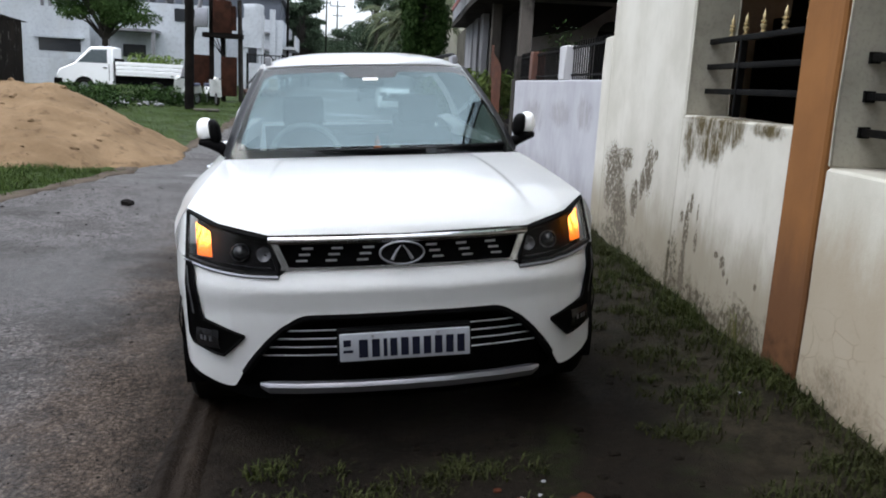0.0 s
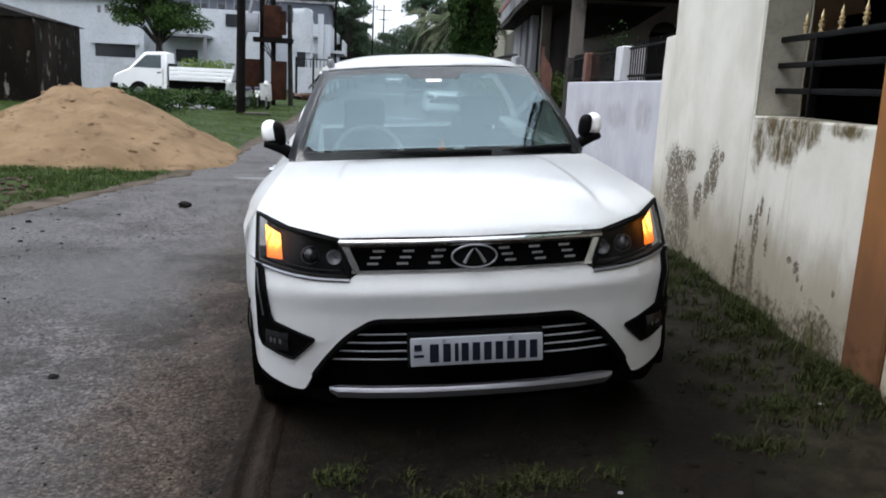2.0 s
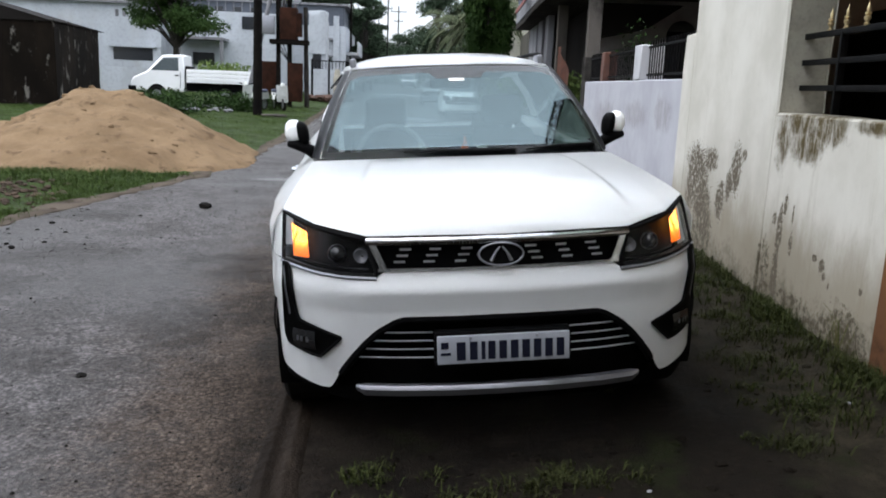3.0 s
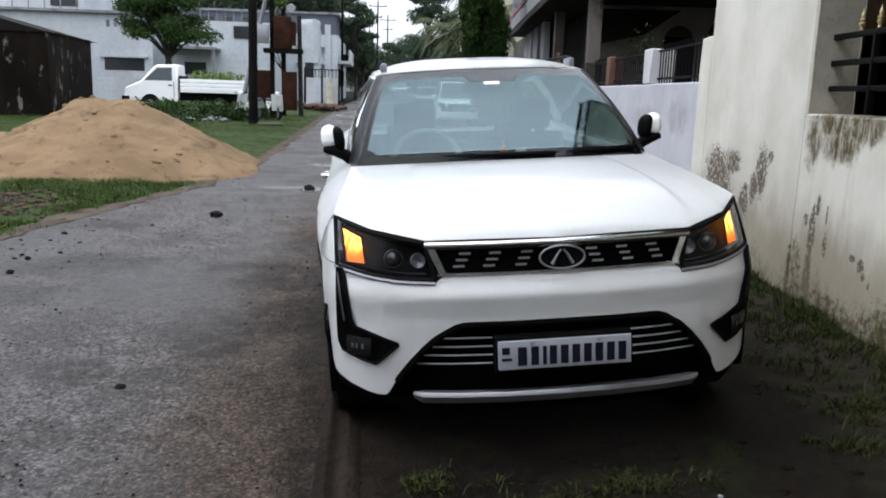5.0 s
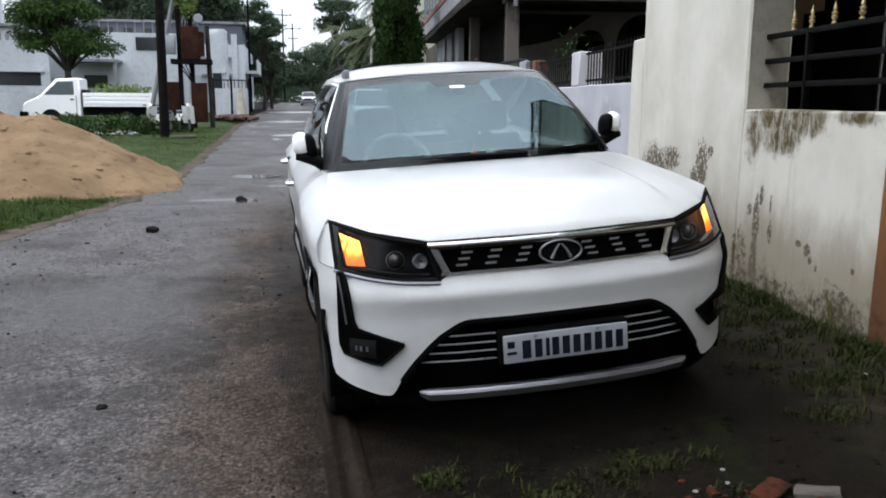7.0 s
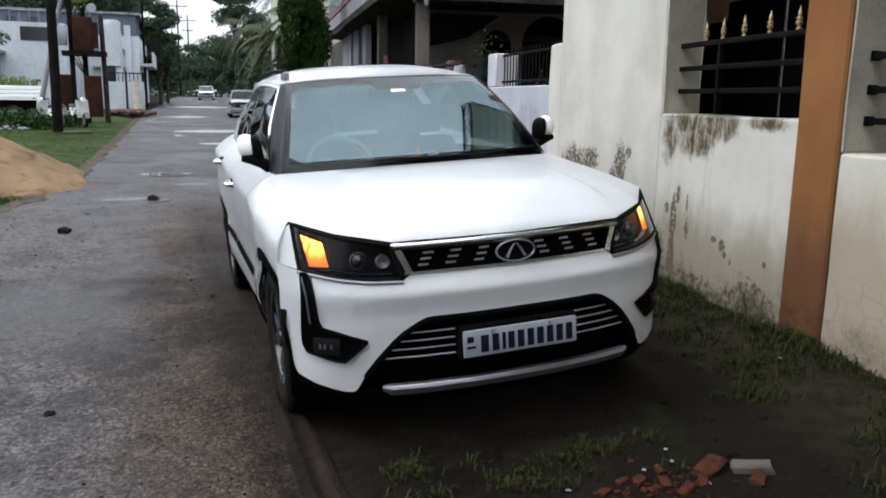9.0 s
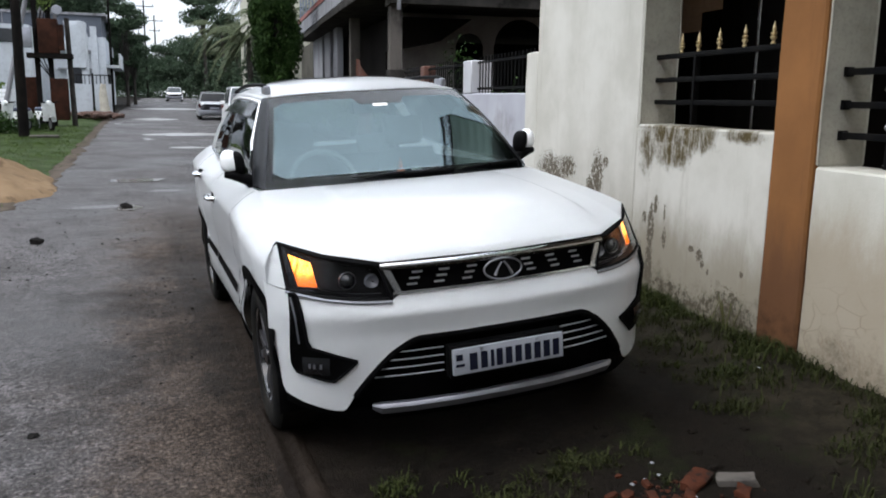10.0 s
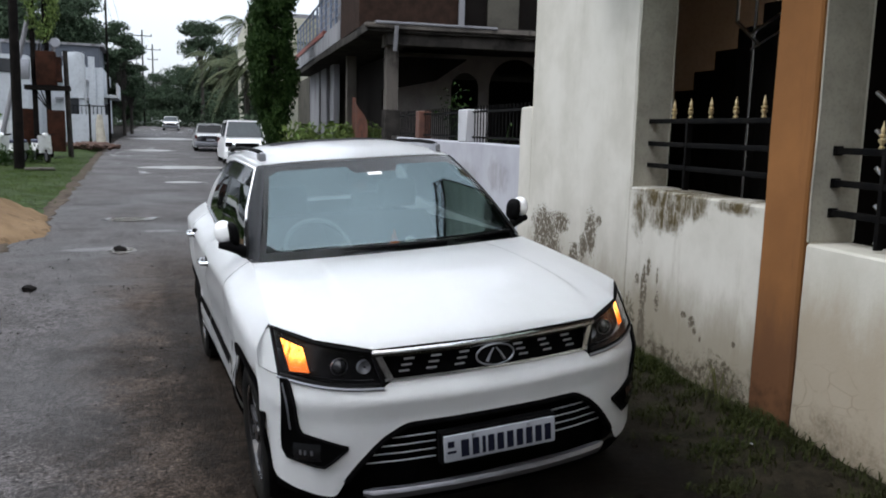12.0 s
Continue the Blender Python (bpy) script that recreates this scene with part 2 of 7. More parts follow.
CABIN = surf("cabin_plastic", (0.03, 0.031, 0.032), (0.045, 0.045, 0.045), 8, 0.6, 150, 0.1)
FABRIC = surf("seat_fabric", (0.16, 0.155, 0.15), (0.2, 0.195, 0.19), 6, 0.9, 200, 0.2)
WHITEISH = plain("white_plastic", (0.75, 0.76, 0.74), 0.5)
PLATE = plain("number_plate_white", (0.30, 0.315, 0.35), 0.5)
INK = surf("dark_blue_ink", (0.008, 0.009, 0.018), (0.011, 0.012, 0.022), 8, 0.8, 60, 0.0, spec=0.04)


# ---- building helpers ----
def add_box(bm, lo, hi, bev=0.0, seg=2):
    r = bmesh.ops.create_cube(bm, size=1.0)
    vs = r["verts"]
    for v in vs:
        v.co = Vector([lo[i] + (hi[i] - lo[i]) * (v.co[i] + 0.5) for i in range(3)])
    if bev > 0:
        es = list({e for v in vs for e in v.link_edges})
        bmesh.ops.bevel(bm, geom=es, offset=bev, segments=seg, affect="EDGES", profile=0.6)
    return bm


def box(lo, hi, bev=0.0, seg=2):
    return add_box(bmesh.new(), lo, hi, bev, seg)


def add_tube(bm, pts, r, seg=8, closed=False):
    """A pipe along pts; r a radius or one for each point."""
    pts = [Vector(p) for p in pts]
    n = len(pts)
    rs = r if isinstance(r, (list, tuple)) else [r] * n
    rings, up = [], None
    for i, p in enumerate(pts):
        a = pts[(i - 1) % n] if (closed or i) else p
        b = pts[(i + 1) % n] if (closed or i < n - 1) else p
        d = (b - a).normalized()
        if up is None:
            up = d.orthogonal().normalized()
        up = (up - d * up.dot(d)).normalized()
        s = d.cross(up)
        rings.append([bm.verts.new(p + rs[i] * (math.cos(k * math.tau / seg) * up + math.sin(k * math.tau / seg) * s)) for k in range(seg)])
    for i in range(n if closed else n - 1):
        a, b = rings[i], rings[(i + 1) % n]
        for k in range(seg):
            bm.faces.new((a[k], a[(k + 1) % seg], b[(k + 1) % seg], b[k]))
    if not closed:
        bm.faces.new(rings[0][::-1])
        bm.faces.new(rings[-1])
    return bm


def tube(pts, r, seg=8, closed=False):
    return add_tube(bmesh.new(), pts, r, seg, closed)


def add_grid(bm, f, us, vs, flip=False):
    g = [[bm.verts.new(f(u, v)) for v in vs] for u in us]
    for i in range(len(us) - 1):
        for j in range(len(vs) - 1):
            q = (g[i][j], g[i + 1][j], g[i + 1][j + 1], g[i][j + 1])
            bm.faces.new(q[::-1] if flip else q)
    return bm


def sheet(f, us, vs, thick=0.0, flip=False):
    bm = add_grid(bmesh.new(), f, us, vs, flip)
    if thick:
        bmesh.ops.solidify(bm, geom=bm.faces[:], thickness=thick)
    return bm


def plate(pts, normal, thick, bev=0.0):
    """A flat polygon through pts, pushed back by thick against normal."""
    bm = bmesh.new()
    f = bm.faces.new([bm.verts.new(p) for p in pts])
    r = bmesh.ops.extrude_face_region(bm, geom=[f])
    bmesh.ops.translate(bm, verts=[v for v in r["geom"] if isinstance(v, bmesh.types.BMVert)], vec=-thick * Vector(normal))
    if bev:
        bmesh.ops.bevel(bm, geom=bm.edges[:], offset=bev, segments=1, affect="EDGES")
    bmesh.ops.recalc_face_normals(bm, faces=bm.faces[:])
    return bm


def add_lathe(bm, prof, axis="X", seg=32, at=(0, 0, 0)):
    """Turns prof, rows of (along, radius), round an axis."""
    rings = []
    for s, r in prof:
        ring = []
        for k in range(seg):
            c, d = math.cos(k * math.tau / seg) * r, math.sin(k * math.tau / seg) * r
            p = (s, c, d) if axis == "X" else (c, s, d) if axis == "Y" else (c, d, s)
            ring.append(bm.verts.new(Vector(p) + Vector(at)))
        rings.append(ring)
    for a, b in zip(rings, rings[1:]):
        for k in range(seg):
            bm.faces.new((a[k], a[(k + 1) % seg], b[(k + 1) % seg], b[k]))
    bmesh.ops.recalc_face_normals(bm, faces=bm.faces[:])
    return bm


def lathe(prof, axis="X", seg=32, at=(0, 0, 0)):
    return add_lathe(bmesh.new(), prof, axis, seg, at)


def finish(name, bm, material, smooth=40):
    me = bpy.data.meshes.new(name)
    bm.to_mesh(me)
    bm.free()
    me.materials.append(material)
    if smooth:
        me.polygons.foreach_set("use_smooth", [True] * len(me.polygons))
        me.set_sharp_from_angle(angle=radians(smooth))
    return new(name, me)


def part(name, bm, material, parent, label="", smooth=40):
    ob = finish(name, bm, material, smooth)
    ob.parent = parent
    return tagged(ob, label)


def thing(name, label, category, m=None, group="", kind=""):
    ob = new(name)
    ob.empty_display_size = 0.2
    if m is not None:
        ob.matrix_world = m
    return tagged(ob, label, category, group, kind)


def solo(name, bm, material, label, category="", m=None, group="", kind="", smooth=40):
    ob = finish(name, bm, material, smooth)
    if m is not None:
        ob.matrix_world = m
    return tagged(ob, label, category, group, kind)


def cloud(name, verts, faces, material):
    me = bpy.data.meshes.new(name)
    me.from_pydata([tuple(v) for v in verts], [], faces)
    me.materials.append(material)
    return me


def lin(a, b, n):
    return [a + (b - a) * i / (n - 1) for i in range(n)]


def curve(table):
    """A smooth function through rows of (x, value), monotone between them."""
    xs, ys = zip(*table)

    def f(x):
        return float(np.interp(x, xs, ys))

    def g(x):
        w = (xs[-1] - xs[0]) * 0.012
        return (f(x - w) + 2 * f(x) + f(x + w)) / 4

    return g


def clamp(x, a=0.0, b=1.0):
    return max(a, min(b, x))


def step(x, a, b):
    t = clamp((x - a) / (b - a))
    return t * t * (3 - 2 * t)


# ---- lie of the land ----
EDGE = ((-40, -14.0), (-6, -9.0), (2, -5.2), (4, -4.2), (4.6, -4.03), (5.8, -3.93), (6.5, -3.77), (7.24, -3.5), (8.2, -3.24), (11.8, -2.75), (15, -2.75), (24, -2.6), (43, -2.3), (90, -0.4), (156, 3.5), (400, 14))


def ROAD_LEFT(y):
    ys, xs = zip(*EDGE)
    return float(np.mean([np.interp(y + d, ys, xs) for d in (-0.5, 0.0, 0.5)]))



WALL_AT, WALL_TURN = (1.955, 1.316), -6.28


def wall_x(y):
    return WALL_AT[0] + 0.11 * (y - WALL_AT[1])


def road_right(y):
    near = -0.88 + 0.14 * step(y, -0.8, 1.6)
    return near + (wall_x(y) - 1.5 - near) * step(y, 2.6, 6.5)


def far_rise(y):
    return 0.0133 * clamp(y - 17, 0, 95) + 0.0015 * clamp(y - 12, 0, 10)


def land(x, y):
    z = far_rise(y)
    r, w = road_right(y), wall_x(y)
    if x > r:
        z += 0.178 * clamp((x - r) / max(0.6, w - r)) * (1 if y < 14 else 0.5)
    edge = ROAD_LEFT(y)
    if x < edge:
        z += 0.07 * step(edge - x, 0.0, 1.2)
    return z


def rough_land(x, y):
    z = land(x, y)
    off = max(ROAD_LEFT(y) - x, x - road_right(y))
    k = clamp(off / 0.5) if abs(x) < 40 and -20 < y < 120 else 0
    return z + k * (0.03 * noise.noise((x * 1.3, y * 1.3, 0)) + 0.012 * noise.noise((x * 6, y * 6, 3)))


def spaced(stops):
    out = []
    for a, b, n in stops:
        out += lin(a, b, n + 1)[:-1]
    return out + [stops[-1][1]]


# ---- ground, road ----
def soil_material():
    m, nt, b = nodes_of("damp_soil", 0.8)
    big = noise_node(nt, 0.9, 6, 0.65)
    col = mix(nt, ramp(nt, big, 0.35, 0.65), (0.003, 0.0024, 0.0019), (0.0088, 0.007, 0.0053))
    mid = noise_node(nt, 7, 7, 0.78)
    col = mix(nt, ramp(nt, mid, 0.5, 0.7, 0, 0.85), col, (0.0125, 0.0095, 0.007))
    fine = noise_node(nt, 70, 4, 0.7)
    col = mix(nt, ramp(nt, fine, 0.55, 0.75, 0, 0.6), col, (0.003, 0.0025, 0.002))
    tc, sp = nt.nodes.new("ShaderNodeTexCoord"), nt.nodes.new("ShaderNodeSeparateXYZ")
    nt.links.new(tc.outputs["Object"], sp.inputs[0])
    verge = ramp(nt, math_node(nt, "ADD", sp.outputs[0], math_node(nt, "MULTIPLY", noise_node(nt, 1.2, 4), 1.2)), -1.4, -2.4)
    turf = mix(nt, ramp(nt, noise_node(nt, 3, 6, 0.7), 0.35, 0.65), (0.016, 0.03, 0.007), (0.036, 0.055, 0.014))
    turf = mix(nt, ramp(nt, noise_node(nt, 2.2, 6, 0.7), 0.6, 0.72), turf, (0.05, 0.041, 0.03))
    col = mix(nt, verge, col, turf)
    # trodden grit where the verge meets the road
    edge = math_node(nt, "ADD", sp.outputs[0], math_node(nt, "MULTIPLY", math_node(nt, "SUBTRACT", noise_node(nt, 2.2, 8, 0.8), 0.5), 1.1))
    trod = mix(nt, ramp(nt, mid, 0.40, 0.60), (0.013, 0.0097, 0.0072), (0.005, 0.0036, 0.0027))
    trod = mix(nt, ramp(nt, fine, 0.52, 0.66, 0.0, 0.7), trod, (0.028, 0.022, 0.017))
    col = mix(nt, math_node(nt, "MULTIPLY", ramp(nt, edge, -0.45, -0.85), ramp(nt, sp.outputs[0], -1.8, -1.2)), col, trod)
    wallside = math_node(nt, "ADD", sp.outputs[0], math_node(nt, "MULTIPLY", noise_node(nt, 2.5, 6, 0.7), 0.9))
    col = mix(nt, ramp(nt, wallside, 1.35, 1.9, 0, 0.75), col, mix(nt, ramp(nt, mid, 0.4, 0.62), (0.036, 0.030, 0.020), (0.014, 0.012, 0.008)))
    moss = ramp(nt, noise_node(nt, 2.6, 6, 0.7), 0.56, 0.68, 0, 0.8)
    col = mix(nt, moss, col, (0.011, 0.014, 0.005))
    col = mix(nt, ramp(nt, noise_node(nt, 36, 5, 0.8), 0.53, 0.61, 0, 0.7), col, (0.0165, 0.0125, 0.0092))
    nt.links.new(col, b.inputs["Base Color"])
    nt.links.new(ramp(nt, big, 0.3, 0.7, 0.6, 0.95), b.inputs["Roughness"])
    b.inputs["Specular IOR Level"].default_value = 0.05
    bump(nt, b, math_node(nt, "ADD", mid, math_node(nt, "MULTIPLY", fine, 0.5)), 0.9, 0.03)
    return m


def asphalt_material():
    m, nt, b = nodes_of("worn_muddy_asphalt", 0.5)
    tc, sp = nt.nodes.new("ShaderNodeTexCoord"), nt.nodes.new("ShaderNodeSeparateXYZ")
    nt.links.new(tc.outputs["Object"], sp.inputs[0])
    big = noise_node(nt, 0.5, 6, 0.6)
    col = mix(nt, ramp(nt, big, 0.36, 0.64), (0.040, 0.0352, 0.0340), (0.080, 0.0722, 0.0718))
    patch = noise_node(nt, 1.7, 9, 0.72)
    col = mix(nt, ramp(nt, patch, 0.47, 0.58, 0, 0.75), col, (0.024, 0.0204, 0.0187))
    mid = noise_node(nt, 7.0, 8, 0.75)
    col = mix(nt, ramp(nt, mid, 0.44, 0.62, 0, 0.75), col, (0.022, 0.0188, 0.0170))
    grit = noise_node(nt, 55, 6, 0.8)
    col = mix(nt, ramp(nt, grit, 0.50, 0.62, 0.0, 0.55), col, (0.135, 0.122, 0.119))
    fine = noise_node(nt, 75, 4, 0.75)
    col = mix(nt, ramp(nt, fine, 0.54, 0.60, 0, 0.85), col, (0.012, 0.0148, 0.0136))
    clot = noise_node(nt, 33, 3, 0.6)
    col = mix(nt, ramp(nt, clot, 0.55, 0.61, 0, 0.9), col, (0.0125, 0.0105, 0.0094))
    # loose dark chips
    chip = nt.nodes.new("ShaderNodeTexVoronoi")
    chip.voronoi_dimensions = "2D"
    chip.inputs["Scale"].default_value = 13
    nt.links.new(tc.outputs["Object"], chip.inputs["Vector"])
    keep = nt.nodes.new("ShaderNodeSeparateColor")
    nt.links.new(chip.outputs["Color"], keep.inputs[0])
    chips = math_node(nt, "MULTIPLY", ramp(nt, math_node(nt, "ADD", chip.outputs["Distance"], math_node(nt, "MULTIPLY", fine, 0.12)), 0.22, 0.15), ramp(nt, keep.outputs[0], 0.45, 0.47))
    col = mix(nt, chips, col, (0.011, 0.0092, 0.008))
    side = math_node(nt, "ADD", sp.outputs[0], math_node(nt, "MULTIPLY", math_node(nt, "SUBTRACT", noise_node(nt, 1.1, 7, 0.75), 0.5), 1.5))
    near = ramp(nt, sp.outputs[1], 11.0, 5.0)
    mud = mix(nt, ramp(nt, mid, 0.40, 0.60), (0.054, 0.0408, 0.0318), (0.026, 0.0191, 0.0146))
    streak = noise_node(nt, 16, 7, 0.8, stretch=(1, 0.12, 1))
    mud = mix(nt, ramp(nt, streak, 0.50, 0.62, 0, 0.75), mud, (0.021, 0.0152, 0.0114))
    mud = mix(nt, ramp(nt, grit, 0.49, 0.58, 0.0, 0.85), mud, (0.078, 0.060, 0.047))
    mud = mix(nt, ramp(nt, fine, 0.55, 0.61, 0.0, 0.85), mud, (0.0065, 0.0047, 0.0035))
    muddy = math_node(nt, "MULTIPLY", ramp(nt, side, -2.0, -1.15, 0, 0.97), near)
    col = mix(nt, muddy, col, mud)
    # dark wet mud pressed up along the wheel track
    brink = math_node(nt, "ADD", sp.outputs[0], math_node(nt, "MULTIPLY", math_node(nt, "SUBTRACT", noise_node(nt, 5, 7, 0.8), 0.5), 0.42))
    col = mix(nt, math_node(nt, "MULTIPLY", ramp(nt, brink, -1.20, -1.02, 0, 0.9), near), col, mix(nt, ramp(nt, mid, 0.40, 0.60), (0.024, 0.0176, 0.0132), (0.0105, 0.0077, 0.0058)))
    # ragged clots of dropped mud
    ragged = ramp(nt, noise_node(nt, 9, 9, 0.85), 0.37, 0.50)
    stains = blots(nt, [(-1.68, 1.98, 0.38, 0.44), (-1.58, 1.6, 0.28, 0.35), (-1.60, 3.58, 0.62, 0.34), (-1.42, 2.24, 0.12, 0.15), (-1.34, 2.05, 0.10, 0.09), (-1.06, 1.4, 0.10, 0.30), (-1.08, 3.45, 0.35, 0.14), (-1.38, 3.08, 0.55, 0.32), (-1.04, 3.40, 0.30, 0.55), (-2.9, 3.7, 0.6, 0.5), (-3.2, 2.7, 0.5, 0.4), (-1.84, 1.11, 0.14, 0.14), (-1.15, 2.2, 0.35, 0.6), (-3.5, 5.6, 0.8, 0.45), (-1.0, 4.6, 0.6, 0.8), (-2.2, 1.2, 0.25, 0.3), (-0.7, 12.5, 0.6, 0.5), (-1.9, 15.5, 0.7, 0.5)])
    col = mix(nt, math_node(nt, "MULTIPLY", math_node(nt, "MULTIPLY", stains, ragged), 0.72), col, (0.0125, 0.0098, 0.0078))
    # single stones of the worn surface, each of its own shade
    stones = nt.nodes.new("ShaderNodeTexVoronoi")
    stones.inputs["Scale"].default_value = 62
    nt.links.new(tc.outputs["Object"], stones.inputs["Vector"])
    shade = nt.nodes.new("ShaderNodeSeparateColor")
    nt.links.new(stones.outputs["Color"], shade.inputs[0])
    tone = math_node(nt, "MULTIPLY", ramp(nt, shade.outputs[0], 0.0, 1.0, 0.80, 1.60), ramp(nt, stones.outputs["Distance"], 0.35, 0.75, 1.12, 0.6))
    grey = nt.nodes.new("ShaderNodeCombineColor")
    for k in range(3):
        nt.links.new(tone, grey.inputs[k])
    col = mix(nt, 1.0, col, grey.outputs[0], "MULTIPLY")
    col = mix(nt, ramp(nt, noise_node(nt, 30, 4, 0.8), 0.60, 0.66, 0, 0.8), col, (0.009, 0.0073, 0.006))
    nt.links.new(col, b.inputs["Base Color"])
    # thin rain water lying in the hollows farther on
    wet = math_node(nt, "MULTIPLY", ramp(nt, noise_node(nt, 0.9, 6, 0.6, stretch=(1, 0.3, 1)), 0.60, 0.68), ramp(nt, sp.outputs[1], 12.0, 22.0))
    wet = math_node(nt, "MAXIMUM", wet, math_node(nt, "MULTIPLY", blots(nt, [(-1.85, 9.0, 0.5, 0.22), (-0.9, 10.9, 0.4, 0.2)], 1.8, 3.0), 0.55))
    dry = ramp(nt, math_node(nt, "ADD", big, math_node(nt, "MULTIPLY", grit, 0.25)), 0.42, 0.85, 0.46, 0.8)
    nt.links.new(math_node(nt, "ADD", math_node(nt, "MULTIPLY", dry, math_node(nt, "SUBTRACT", 1.0, wet)), math_node(nt, "MULTIPLY", wet, 0.34)), b.inputs["Roughness"])
    nt.links.new(math_node(nt, "MULTIPLY", ramp(nt, wet, 0.0, 1.0, 0.22, 0.8), ramp(nt, muddy, 0.0, 1.0, 1.0, 0.2)), b.inputs["Specular IOR Level"])
    relief = math_node(nt, "ADD", math_node(nt, "ADD", math_node(nt, "MULTIPLY", grit, 0.6), math_node(nt, "MULTIPLY", mid, 1.4)), math_node(nt, "ADD", math_node(nt, "MULTIPLY", chips, 0.5), math_node(nt, "MULTIPLY", tone, 0.35)))
    bump(nt, b, math_node(nt, "MULTIPLY", relief, math_node(nt, "SUBTRACT", 1.0, math_node(nt, "MULTIPLY", wet, 0.9))), 0.7, 0.016)
    return m


SOIL, ASPHALT = soil_material(), asphalt_material()
xs = spaced([(-2500, -60, 12), (-60, -16, 22), (-16, -4, 48), (-4, 3, 70), (3, 12, 30), (12, 60, 16), (60, 2500, 12)])
ys = spaced([(-2500, -30, 10), (-30, -5, 20), (-5, 4, 90), (4, 16, 70), (16, 60, 70), (60, 160, 40), (160, 4000, 14)])
solo("ground", add_grid(bmesh.new(), lambda x, y: (x, y, rough_land(x, y) - (0.03 if ROAD_LEFT(y) + 0.1 < x < road_right(y) - 0.2 else 0)), xs, ys), SOIL,
     "damp dark soil with moss and grass patches", "ground", kind="structure")


def road_point(u, y):
    a = ROAD_LEFT(y) + 0.28 * noise.noise((y * 0.7, 1, 0)) + 0.1 * noise.noise((y * 3, 5, 0))
    b = road_right(y) + 0.03 * noise.noise((y * 1.1, 9, 0)) + 0.018 * noise.noise((y * 5, 4, 0)) + 0.015 * noise.noise((y * 19, 4, 2))
    x = a + (b - a) * u
    z = land(x, y) + 0.014 * noise.noise((x * 0.8, y * 0.5, 7)) + 0.012
    if u in (0.0, 1.0):
        z -= 0.025
    return (x, y, z)


us = [0.0, 0.012] + lin(0.03, 0.985, 34) + [0.996, 1.0]
solo("road", add_grid(bmesh.new(), road_point, us, spaced([(-40, -5, 20), (-5, 16, 160), (16, 60, 60), (60, 165, 40)])), ASPHALT,
     "worn wet grey asphalt lane with muddy stains", "road", kind="structure")


def rut_point(x, y):
    """The wheel's track along the verge: two low ridges with a groove between."""
    w = 0.02 * noise.noise((y * 0.8, 2, 5)) + 0.006 * noise.noise((y * 7, 2, 1))
    ridge = 0.020 * math.exp(-((x + 0.905) / 0.020) ** 2) + 0.015 * math.exp(-((x + 0.825) / 0.016) ** 2) - 0.006 * math.exp(-((x + 0.865) / 0.018) ** 2)
    fade = 0.65 + 0.45 * noise.noise((y * 3.1, x * 4, 9))
    sunk = 0.045 * step(abs(x + 0.865), 0.06, 0.125)
    return (x + w, y, land(x, y) + 0.022 + ridge * fade - sunk + 0.006 * noise.noise((x * 22, y * 22, 4)))


MUD = surf("trodden_mud", (0.018, 0.0132, 0.0099), (0.0078, 0.0056, 0.0042), 5.0, 0.8, 70, 0.7, stain=(0.026, 0.0195, 0.0146), stain_scale=9, cut=(0.54, 0.68), stretch=(1, 0.3, 1), depth=0.02, spec=0.05)
solo("wheel_rut", add_grid(bmesh.new(), rut_point, lin(-0.99, -0.74, 34), spaced([(-4.5, -1.5, 60), (-1.5, 0.9, 130)])), MUD, "wheel track pressed into brown mud", "mud", kind="structure", smooth=80)


# ---- the white car, nose towards -y, in its own metres ----
PLAN = curve([(0, 0.020), (0.2, 0.026), (0.4, 0.050), (0.55, 0.086), (0.66, 0.135), (0.74, 0.19), (0.80, 0.25), (0.845, 0.31), (0.875, 0.39), (0.893, 0.48)])
FRONT = curve([(0.15, 0.06), (0.25, 0.035), (0.45, 0.014), (0.56, 0.004), (0.645, -0.022), (0.70, 0.004), (0.74, 0.012), (0.84, 0.012), (0.95, 0.02)])


def nose(x, z, out=0.0):
    """A point of the nose's skin at this width and height; out: metres proud of it."""
    a = abs(x)
    y = PLAN(a) + FRONT(z) + max(0.0, z - 0.74) * (0.08 + 0.62 * clamp((a - 0.5) / 0.33))
    d = (PLAN(a + 0.01) - PLAN(a - 0.01)) / 0.02
    n = Vector((d if x > 0 else -d, -1, 0)).normalized()
    return Vector((x, y, z)) + out * n


def nose_patch(low, high, xs, rows=10, out=0.0, thick=0.004):
    return sheet(lambda x, v: nose(x, low(abs(x)) + (high(abs(x)) - low(abs(x))) * v, out), xs, lin(0, 1, rows), thick)


def straight(table):
    xs, ys = zip(*table)
    return lambda x: float(np.interp(x, xs, ys))


